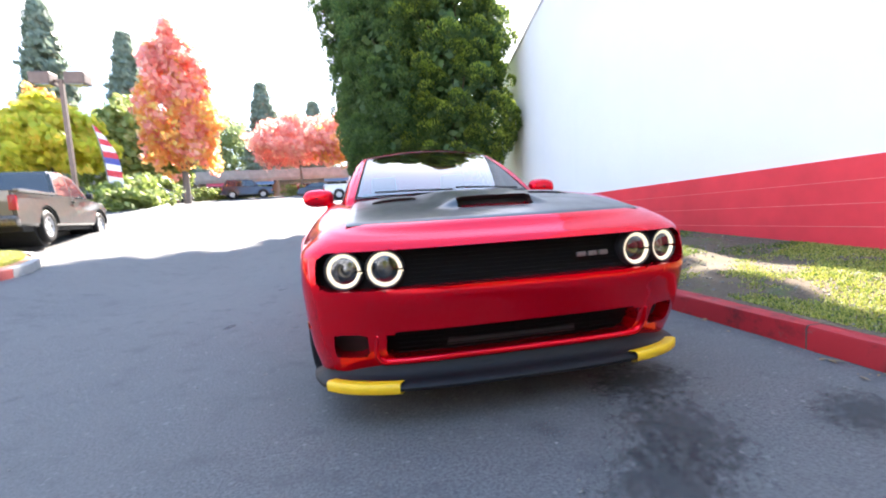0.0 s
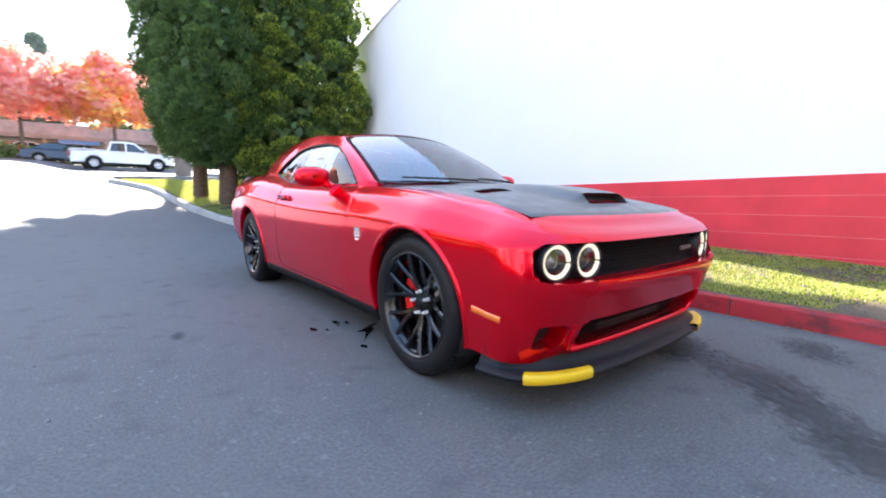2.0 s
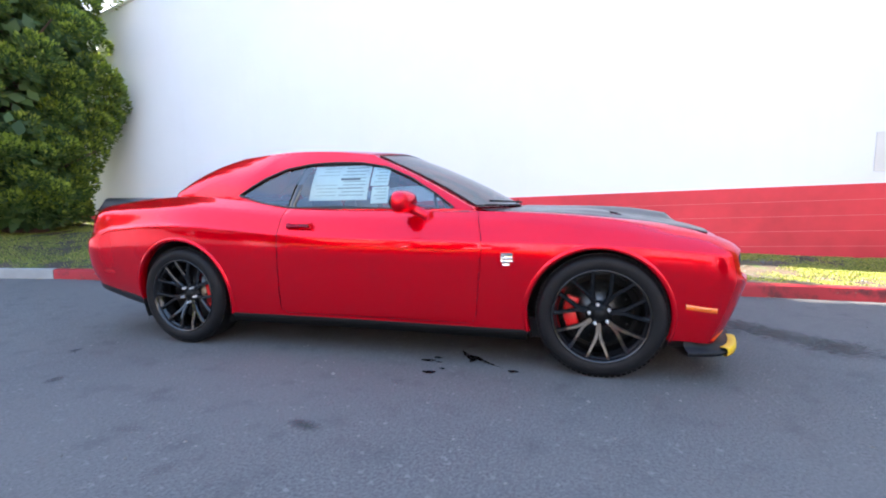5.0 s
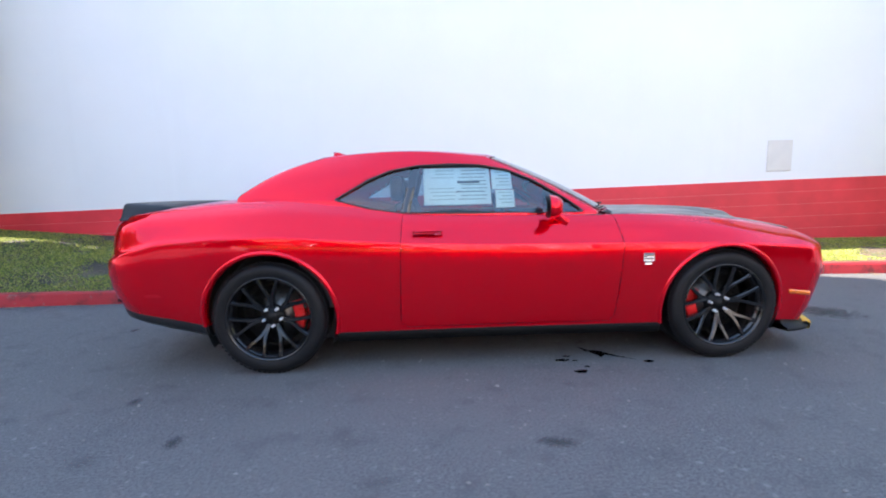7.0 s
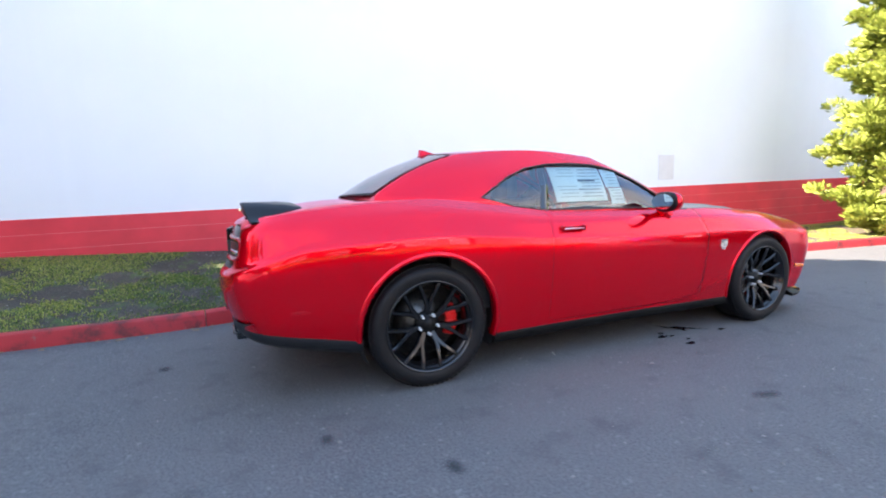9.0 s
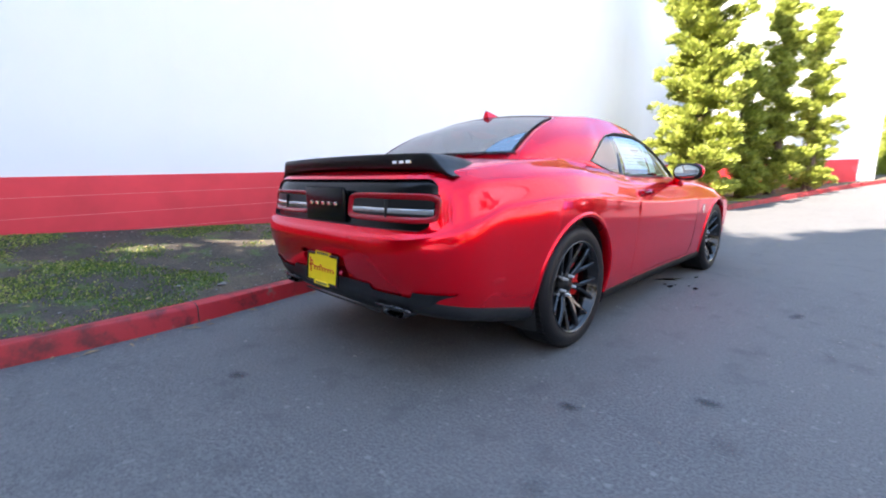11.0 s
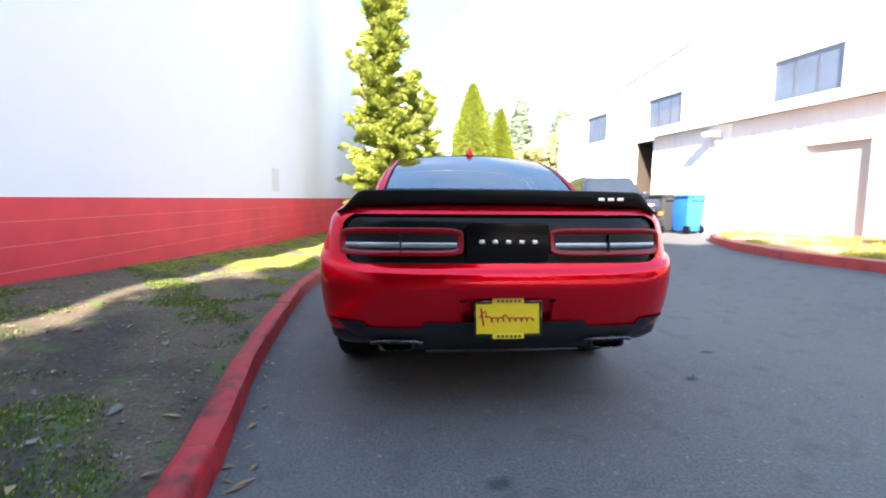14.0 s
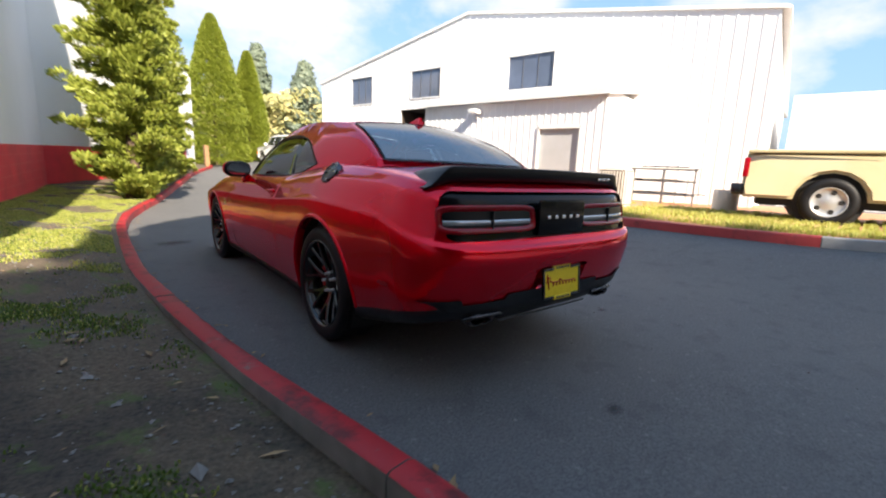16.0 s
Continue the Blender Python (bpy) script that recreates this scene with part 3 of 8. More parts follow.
def bank_z(x, y):
    """Lawn between kerb and wall, rising a little to the wall."""
    kx = kerb_x(y)
    wz = np.interp(y, [-30, -10, -5, 0, 6, 10, 20], [0.9, 0.22, 0.24, 0.36, 0.54, 0.85, 1.9])
    kz = ground_z(kx, y) + np.interp(y, [-1, 2.5, 4, 6.5, 8], [0.12, 0.02, -0.05, -0.05, 0.1])
    f = np.clip((x - kx) / np.maximum(wall_x(y) - kx, 0.8), 0, 1)
    lump = 0.03 * np.sin(x * 2.3 + y * 1.1) * np.sin(y * 1.9 + 0.7) + 0.02 * np.sin(x * 5.1 - y * 3.3)
    return kz + (wz - kz) * f + lump * np.clip(f * 4, 0, 1) * np.clip((1 - f) * 4, 0, 1)


def lawn():
    ys = np.linspace(-30, 14.6, 360)
    f = np.linspace(0, 1, 46)
    P = np.zeros((len(ys), len(f), 3))
    for i, y in enumerate(ys):
        k = float(kerb_x(y)) + 0.10
        w = max(float(wall_x(y)) + 0.15, k + 1.0) if y < 8 else float(wall_x(y)) + 3 + (y - 8) * 0.6
        x = k + (w - k) * f
        P[i, :, 0], P[i, :, 1], P[i, :, 2] = x, y, bank_z(x, np.full_like(x, y))
    ob = surf("verge", P, SOIL, flip=True)
    tagged(ob, "bare soil verge with mossy grass between kerb and wall", "verge", kind="structure")


lawn()


def kerb(name, pts, mat, width=0.125, high=0.135, seg_len=2.4, label="", mats=None, low=0.25):
    """A kerb of cast lengths along a line of ground points; each length is a piece."""
    pts = np.asarray(pts, float)
    d = np.r_[0, np.cumsum(np.linalg.norm(np.diff(pts[:, :2], axis=0), axis=1))]
    total = d[-1]
    root = thing(name, label, "kerb", kind="structure")
    n = max(1, int(total / seg_len))
    prof = [(0.0, -low), (0.0, high - 0.025), (0.008, high - 0.007), (0.028, high), (width - 0.02, high), (width - 0.004, high - 0.008), (width, high - 0.03), (width, -low)]
    rnd = random.Random(11)
    for k in range(n):
        a, b = total * k / n + 0.004, total * (k + 1) / n - 0.004
        q = np.linspace(a, b, max(4, int((b - a) / 0.22)))
        c = np.stack([np.interp(q, d, pts[:, i]) for i in range(3)], -1)
        e = 0.05
        t = np.stack([np.interp(q + e, d, pts[:, i]) - np.interp(q - e, d, pts[:, i]) for i in range(2)], -1)
        t /= np.linalg.norm(t, axis=1)[:, None]
        nrm = np.stack([t[:, 1], -t[:, 0]], -1)
        P = np.zeros((len(q), len(prof), 3))
        dz = rnd.uniform(-0.004, 0.004)
        for j, (o, h) in enumerate(prof):
            wob = 0.004 * np.sin(q * 3.1 + j) + 0.003 * np.sin(q * 11 + 2 * j)
            P[:, j, :2] = c[:, :2] + nrm * (o + wob)[:, None]
            P[:, j, 2] = c[:, 2] + h + dz + (wob * 0.6 if 0 < j < 7 else 0)
        f = grid_faces(len(q), len(prof)).tolist()
        m = len(prof)
        f.append([j for j in range(m)])
        f.append([(len(q) - 1) * m + j for j in reversed(range(m))])
        side = [0 if k % (m - 1) < m - 3 else 1 for k in range((len(q) - 1) * (m - 1))] + [1, 1]
        mesh_from("kerb_stone", P.reshape(-1, 3), f, [mats(c[len(c) // 2]) if mats else mat, CONCRETE_DARK], root, True, "", side, 40)
    return root


_ky = np.concatenate([np.linspace(14.7, -24, 240)])
_kp = np.stack([kerb_x(_ky), _ky, ground_z(kerb_x(_ky), _ky)], -1)
# the nose of the island turns back behind the trees
_nose = np.array([[4.5, 17.6], [2.2, 17.4], [0.2, 17.0], [-1.2, 16.3], [-1.9, 15.5]])
_kp = np.concatenate([np.column_stack([_nose, ground_z(_nose[:, 0], _nose[:, 1])]), _kp])
kerb("kerb_red", _kp[::-1], KERB_RED, label="weathered red-painted concrete kerb along the verge",
     mats=lambda c: KERB_RED if c[1] < 6.3 else CONCRETE)
_rk = np.array([[-8.6, -6.2], [-7.3, -5.4], [-5.8, -4.0], [-5.2, -2.4], [-5.05, -1], [-5.1, 1], [-5.3, 2.9], [-5.85, 4.2], [-7.0, 5.3], [-9, 5.6]])
_q = np.linspace(0, 1, 60)
_rs = np.stack([curve1(np.linspace(0, 1, len(_rk)), _rk[:, i], _q) for i in range(2)], -1)
_rkp = np.column_stack([_rs, ground_z(_rs[:, 0], _rs[:, 1])])
kerb("kerb_island", _rkp[::-1], KERB_RED_BRIGHT, label="red-painted concrete kerb round the parking island",
     mats=lambda c: KERB_RED_BRIGHT if c[1] < 3.9 else CONCRETE)


def island_lawn():
    """Grass island with the parked pickup."""
    n, m = 60, 24
    P = np.zeros((n, m, 3))
    for i in range(n):
        x0, y0 = _rs[i, 0] - 0.12, _rs[i, 1]
        f = np.linspace(0, 1, m)
        x1, y1 = -13.5, -6 + 12.0 * i / (n - 1)
        P[i, :, 0] = x0 + (x1 - x0) * f
        P[i, :, 1] = y0 + (y1 - y0) * f
        P[i, :, 2] = ground_z(P[i, :, 0], P[i, :, 1]) + 0.11 + 0.02 * np.sin(P[i, :, 0] * 3) * np.sin(P[i, :, 1] * 2.2)
    ob = surf("island_soil", P, MULCH)
    tagged(ob, "parking island covered in orange bark mulch and grass", "verge", kind="structure")


island_lawn()


def long_wall():
    """White rendered wall with a red-painted block base."""
    root = thing("wall_east", "tall white rendered wall with a red painted block base", "wall", kind="structure")
    y0, y1 = -12.4, 13.6

    def slab(name, pts, z0, z1, proud, mat, thick=0.25, bev=0.0):
        bm = bmesh.new()
        lo, hi = [], []
        for y in pts:
            x = float(wall_x(y)) - proud
            lo.append((x, y))
        V = []
        for x, y in lo:
            V += [bm.verts.new((x, y, z0(y))), bm.verts.new((x, y, z1(y))), bm.verts.new((x + thick, y, z1(y))), bm.verts.new((x + thick, y, z0(y)))]
        for i in range(len(lo) - 1):
            for j in range(4):
                bm.faces.new((V[4 * i + j], V[4 * i + (j + 1) % 4], V[4 * i + 4 + (j + 1) % 4], V[4 * i + 4 + j]))
        bm.faces.new((V[3], V[2], V[1], V[0]))
        bm.faces.new(V[-4:])
        bmesh.ops.recalc_face_normals(bm, faces=bm.faces)
        if bev:
            es = [e for e in bm.edges if abs(e.verts[0].co.y - e.verts[1].co.y) > 0.2]
            bmesh.ops.bevel(bm, geom=es, offset=bev, segments=1, affect="EDGES")
        return part(name, bm, mat, root)

    def top(y):
        return 1.108 - 0.021 * y
    ys = np.linspace(y0, y1, 24)
    slab("wall_face", ys, lambda y: top(y) - 0.02, lambda y: 6.9 - 0.2 * y, 0.0, WALL_WHITE)
    slab("coping", np.linspace(y0 - 0.05, y1 + 0.05, 12), lambda y: 6.9 - 0.2 * y, lambda y: 6.98 - 0.2 * y, 0.03, BUILDING_TRIM, 0.34, 0.01)
    for k in range(6):
        slab("block_course", ys, lambda y: top(y) - 0.205 * (k + 1) + 0.004, lambda y: top(y) - 0.205 * k, 0.016, BAND_RED, 0.12)
        if k:
            slab("joint", ys, lambda y: top(y) - 0.205 * k - 0.001, lambda y: top(y) - 0.205 * k + 0.005, 0.0172, BLOCK_JOINT, 0.05)
    slab("block_core", ys, lambda y: -0.4, lambda y: top(y) - 0.03, 0.012, BLOCK_JOINT, 0.2)
    # blank cover plate
    bm = bm_box((-0.012, -0.2, -0.25), (0.02, 0.2, 0.25), 0.006)
    pl = part("cover_plate", bm, PLATE_PALE, root, "blank beige cover plate")
    pl.matrix_basis = pose(float(wall_x(-5.36)), -5.36, 1.62, 0, 0, -2.8)
    # second length of wall, turned towards the drive, its top falling away
    a, b = np.array([3.09, -12.4]), np.array([-1.96, -21.2])
    far = thing("wall_south", "white rendered wall with a red base beyond the pines", "wall", kind="structure")
    nrm = np.array([(b - a)[1], -(b - a)[0]])
    nrm = nrm / np.linalg.norm(nrm)
    if nrm[1] > 0:
        nrm = -nrm
    for nm, f1, za, zb, pr, mat, th in (("wall_face", 1.0, 9.2, 5.1, 0, WALL_WHITE, 0.25), ("block_base", 0.9, 1.37, 1.6, -0.02, BAND_RED, 0.2)):
        bm = bmesh.new()
        pa, pb = a + nrm * pr, a + (b - a) * f1 + nrm * pr
        vs = [bm.verts.new((*p, z)) for p, zt in ((pa, za), (pb, zb), (pb + nrm * th, zb), (pa + nrm * th, za)) for z in (-0.3, zt)]
        for f in ((0, 2, 3, 1), (2, 4, 5, 3), (4, 6, 7, 5), (6, 0, 1, 7), (1, 3, 5, 7), (0, 6, 4, 2)):
            bm.faces.new([vs[i] for i in f])
        bmesh.ops.recalc_face_normals(bm, faces=bm.faces)
        part(nm, bm, mat, far)
    # rest of the building behind
    bm = bmesh.new()
    V = [(4.6, 12, 0), (3.5, -12.1, 0), (-1.4, -21.1, 0), (14, -27, 0), (18, 12, 0)]
    lo = [bm.verts.new((x + 0.2, y, -0.3)) for x, y, _ in V]
    hi = [bm.verts.new((x + 0.2, y, 4.0)) for x, y, _ in V]
    bm.faces.new(hi)
    for i in range(5):
        bm.faces.new((lo[i], lo[(i + 1) % 5], hi[(i + 1) % 5], hi[i]))
    bmesh.ops.recalc_face_normals(bm, faces=bm.faces)
    ob = part("building_rear", bm, WALL_WHITE, None)
    tagged(ob, "plain white building body behind the wall", "building", kind="structure")


long_wall()

# ================= trees =================
def leaf_quads(c, nrm, size, rng, long=1.6):
    """Small leaf quads at centres c facing about nrm: verts, faces."""
    n = len(c)
    nrm = nrm + rng.normal(0, 0.45, (n, 3))
    nrm /= np.linalg.norm(nrm, axis=1)[:, None] + 1e-9
    r = rng.normal(0, 1, (n, 3))
    u = np.cross(nrm, r)
    u /= np.linalg.norm(u, axis=1)[:, None] + 1e-9
    w = np.cross(nrm, u)
    s = size * rng.uniform(0.6, 1.35, n)[:, None]
    a, b = u * s * 0.5, w * s * 0.5 * long
    V = np.stack([c - a * 0.5 - b, c + a - b * 0.2, c + a * 0.35 + b, c - a + b * 0.15], 1).reshape(-1, 3)
    F = np.arange(4 * n).reshape(n, 4)
    return V, F


def foliage(name, clumps, outward, radius, size, per, mat, parent, rng, flat=0.7, label="", long=1.6):
    """Clumps of small leaves."""
    n = len(clumps)
    off = rng.normal(0, 1, (n, per, 3))
    off /= np.linalg.norm(off, axis=2)[:, :, None] + 1e-9
    off *= rng.uniform(0.35, 1.0, (n, per, 1)) ** 0.6
    off[:, :, 2] *= flat
    c = clumps[:, None] + off * np.asarray(radius).reshape(-1, 1, 1)
    nr = off + 0.5 * outward[:, None] + np.array([0, 0, 0.35])
    V, F = leaf_quads(c.reshape(-1, 3), nr.reshape(-1, 3), size, rng, long)
    ob = mesh_from(name, V, F, mat, parent, False, label)
    return ob


def trunk(parent, pts, r, mat, taper=None, n=10):
    return tube_ob("trunk", pts, r, mat, parent, n, taper)


def sprays(name, clumps, outward, radius, size, per, mat, parent, rng, long=3.2, up=0.55, tip=None, inner=0.3, flat=1.0):
    """Billows of narrow upswept sprays that point out of their clump."""
    n = len(clumps)
    off = rng.normal(0, 1, (n, per, 3)) + 0.75 * outward[:, None] + np.array([0, 0, 0.25])
    off /= np.linalg.norm(off, axis=2)[:, :, None] + 1e-9
    off[:, :, 2] *= flat
    dep = rng.uniform(inner, 1.0, (n, per, 1)) ** 0.45
    c = (clumps[:, None] + off * dep * np.asarray(radius).reshape(-1, 1, 1)).reshape(-1, 3)
    o = off.reshape(-1, 3)
    m = len(c)
    d = o + 0.4 * np.repeat(outward, per, 0) + np.array([0, 0, up]) + rng.normal(0, 0.35, (m, 3))
    d /= np.linalg.norm(d, axis=1)[:, None] + 1e-9
    r = o + rng.normal(0, 0.7, (m, 3))
    u = np.cross(d, r)
    u /= np.linalg.norm(u, axis=1)[:, None] + 1e-9
    s = size * rng.uniform(0.6, 1.4, m)[:, None]
    a, b = u * s * 0.5, d * s * 0.5 * long
    V = np.stack([c - b, c + a - b * 0.1, c + b, c - a + b * 0.1], 1).reshape(-1, 3)
    if tip is None:
        return mesh_from(name, V, np.arange(4 * m).reshape(m, 4), mat, parent, False)
    # upper, outer sprays of each tuft take a brighter colour: sunlight painted in
    lit_side = (o[:, 2] + 0.5 * rng.normal(0, 0.5, m) > 0.15) & (dep.reshape(-1) > 0.85)
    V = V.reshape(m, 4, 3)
    mesh_from("outer_crown", V[lit_side].reshape(-1, 3), np.arange(4 * lit_side.sum()).reshape(-1, 4), tip, parent, False)
    return mesh_from(name, V[~lit_side].reshape(-1, 3), np.arange(4 * (~lit_side).sum()).reshape(-1, 4), mat, parent, False)


def column_tree(name, x, y, height, prof, mat, seed, n_clumps, label, low=1.1, lean=0.0, size=0.034, per=180, group="", reach_e=9.0, squash=1.0, tip=None):
    """A dense tall cedar: upright billowing sprays round a trunk; prof gives its reach at heights."""
    rng = np.random.default_rng(seed)
    z0 = float(bank_z(np.array(x), np.array(y))) if x > float(kerb_x(y)) else float(ground_z(x, y))
    root = thing(name, label, "tree", (x, y, z0 - 0.03), group=group)
    radius = max(r for _, r in prof)
    zs = np.linspace(0, height * 0.93, 12)
    trunk(root, np.stack([lean * zs ** 2 + 0.04 * np.sin(zs), 0.03 * np.cos(zs), zs], -1), max(0.16, radius * 0.15), BARK, np.linspace(1.25, 0.12, 12))
    for k in range(14):
        z = low + (height * 0.55 - low) * k / 14
        a = rng.uniform(0, 6.28)
        rr = radius * 0.75
        p = np.array([[0, 0, z], [math.cos(a) * rr * 0.5, math.sin(a) * rr * 0.5, z + 0.12], [math.cos(a) * rr, math.sin(a) * rr, z + 0.45]])
        tube_ob("limb", p, 0.035, BARK, root, 6, [1, 0.7, 0.3])
    pz, pr = [q[0] for q in prof], [q[1] for q in prof]

    def ring(n, lo, hi):
        h = low + (height - low) * rng.random(n) ** 1.35
        a = rng.uniform(0, 2 * np.pi, n)
        lobes = 1 + 0.09 * np.sin(3 * a + 1.7 * h) + 0.07 * np.sin(7 * a - 2.9 * h + seed) + 0.05 * np.sin(13 * a + 5 * h)
        rad = np.interp(h, pz, pr) * lobes * rng.uniform(lo, hi, n)
        cx = lean * h ** 2 + rad * np.cos(a)
        edge = np.interp(h, [1.7, 2.6, 3.6, 4.5, 5.8, 6.7, 8.4, 9.6], [reach_e - 0.6, reach_e + 0.45, reach_e + 0.15, reach_e - 0.05, reach_e - 0.1, reach_e - 0.2, reach_e - 0.15, reach_e - 0.5])
        cx = np.where((cx > edge) & (rng.random(n) > 0.4), edge - 0.3 * rng.random(n), np.minimum(cx, edge + 0.25))
        c = np.stack([cx, squash * rad * np.sin(a), h], -1)
        return c, np.stack([np.cos(a), np.sin(a), np.full_like(a, 0.2)], -1)
    c, out = ring(n_clumps, 0.80, 1.0)
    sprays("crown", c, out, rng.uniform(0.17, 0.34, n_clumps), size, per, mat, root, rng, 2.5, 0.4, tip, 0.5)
    # inner leaves darker: shade of the crown's gaps put into colour
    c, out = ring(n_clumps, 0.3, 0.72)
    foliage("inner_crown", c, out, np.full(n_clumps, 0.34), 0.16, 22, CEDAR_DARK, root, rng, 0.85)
    return root


column_tree("cedar_tree", 0.1, 10.6, 9.0, [(1.3, 0.7), (2.2, 0.95), (6.8, 0.98), (8.0, 0.7), (9.0, 0.05)], CEDAR_DARK, 1, 480, "tall dark green cedar with a bare reddish trunk on the verge", 1.3, lean=-0.013, group="cedars behind the car", tip=CEDAR_DARK_LIT)
column_tree("cedar_tree", 0.5, 9.1, 8.8, [(1.2, 0.8), (2.2, 1.25), (6.6, 1.3), (7.8, 0.85), (8.8, 0.05)], CEDAR_DARK, 2, 500, "tall dark green cedar with a bare trunk on the verge", 1.2, group="cedars behind the car", tip=CEDAR_DARK_LIT)
column_tree("cedar_tree", 2.4, 8.6, 9.8, [(0.35, 1.4), (1, 1.75), (5.0, 1.85), (6.8, 1.55), (8.6, 1.15), (9.8, 0.05)], CEDAR_LEAF, 3, 640, "broad bright green cedar with low branches beside the wall", 0.35, group="cedars behind the car", per=230, reach_e=1.12, squash=0.6, tip=CEDAR_LIT)


def pine(name, x, y, height, radius, seed, n_br, label, group="pines by the wall", per=60, size=0.04):
    """An open pine with tufted boughs of uneven reach."""
    rng = np.random.default_rng(seed)
    z0 = float(ground_z(x, y)) + 0.12
    root = thing(name, label, "tree", (x, y, z0 - 0.05), group=group)
    zs = np.linspace(0, height * 0.97, 10)
    trunk(root, np.stack([0.08 * np.sin(zs * 0.9 + seed), 0.06 * np.cos(zs * 0.7), zs], -1), 0.13, BARK, np.linspace(1.2, 0.15, 10))
    C, O, R = [], [], []
    for k in range(n_br):
        f = (k + rng.random()) / n_br
        z = 0.1 + (height - 0.3) * f ** 1.1
        a = rng.uniform(0, 2 * np.pi)
        long_one = rng.random() < 0.08
        reach = radius * (0.12 + 0.95 * (1 - f) ** 0.55) * rng.uniform(0.45, 1.0) * (1.35 if long_one and f > 0.5 else 1)
        up = rng.uniform(0.5, 0.9) if long_one else rng.uniform(0.1, 0.5)
        q = np.linspace(0, 1, 6)
        p = np.stack([math.cos(a) * reach * q, math.sin(a) * reach * q, z + up * reach * q ** 1.4], -1)
        tube_ob("bough", p, 0.022, BARK, root, 5, np.linspace(1, 0.3, 6))
        for w in np.linspace(0.12, 1.05, 8):
            j = rng.normal(0, 0.07, 3) * (0.5 + radius * 0.3)
            C.append([math.cos(a) * reach * w + j[0], math.sin(a) * reach * w + j[1], z + up * reach * w ** 1.4 + j[2]])
            O.append([math.cos(a), math.sin(a), 0.4])
            R.append(rng.uniform(0.13, 0.24))
    C, O = np.array(C), np.array(O)
    sprays("needles", C, O, np.array(R), size, per, PINE_LEAF, root, rng, 3.6, 0.5, flat=0.6)
    return root


pine("pine_tree", 1.25, -8.7, 9.0, 1.12, 27, 165, "sunlit yellow-green pine at the end of the wall", per=72)
pine("pine_tree", 0.35, -13.6, 6.3, 1.0, 22, 85, "smaller uneven pine beyond the first one")
pine("pine_tree", -0.35, -15.4, 5.8, 0.9, 23, 64, "smaller uneven pine beside the white wall")
pine("pine_tree", 0.95, -12.2, 4.6, 0.8, 24, 50, "low bushy pine against the wall")


def cone_tree(x, y, height, radius, seed, label):
    """A clipped cone over a squarish hedge base."""
    rng = np.random.default_rng(seed)
    z0 = float(ground_z(x, y))
    root = thing("clipped_cedar", label, "tree", (x, y, z0 - 0.05), group="golden clipped cedars")
    trunk(root, np.array([[0, 0, 0], [0, 0, height * 0.5], [0, 0, height * 0.95]]), 0.12, BARK, [1, 0.6, 0.1])
    n = 4200
    h = height * rng.random(n) ** 1.1
    base = 0.35 * height
    f = np.clip((h - base) / (height - base), 0, 1)
    r = np.where(h < base, radius * (0.96 + 0.04 * np.sin(h * 3)), radius * 0.92 * (1 - f) ** 0.72)
    a = rng.uniform(0, 2 * np.pi, n)
    r = r * rng.uniform(0.78, 1.02, n) * (1 + 0.04 * np.sin(5 * a + h * 2))
    c = np.stack([r * np.cos(a), r * np.sin(a), h + 0.1], -1)
    out = np.stack([np.cos(a), np.sin(a), np.full(n, 0.3)], -1)
    sprays("crown", c, out, np.full(n, 0.19), 0.045, 26, CONE_LEAF, root, rng, 2.6)


cone_tree(-3.85, -25.7, 8.4, 1.8, 31, "tall golden-green clipped cedar over a squared base")
cone_tree(-6.0, -26.6, 6.6, 1.15, 32, "shorter golden-green clipped cedar beside a taller one")


def wooden_post(x, y):
    z = float(ground_z(x, y))
    bm = bm_box((-0.11, -0.11, -0.1), (0.11, 0.11, 1.25), 0.02)
    post = part("wooden_post", bm, WOOD_POST, None)
    post.matrix_basis = pose(x, y, z, 0, 1.5, 12)
    tagged(post, "short weathered brown wooden post before the clipped cedar", "post")


wooden_post(-2.9, -23.4)


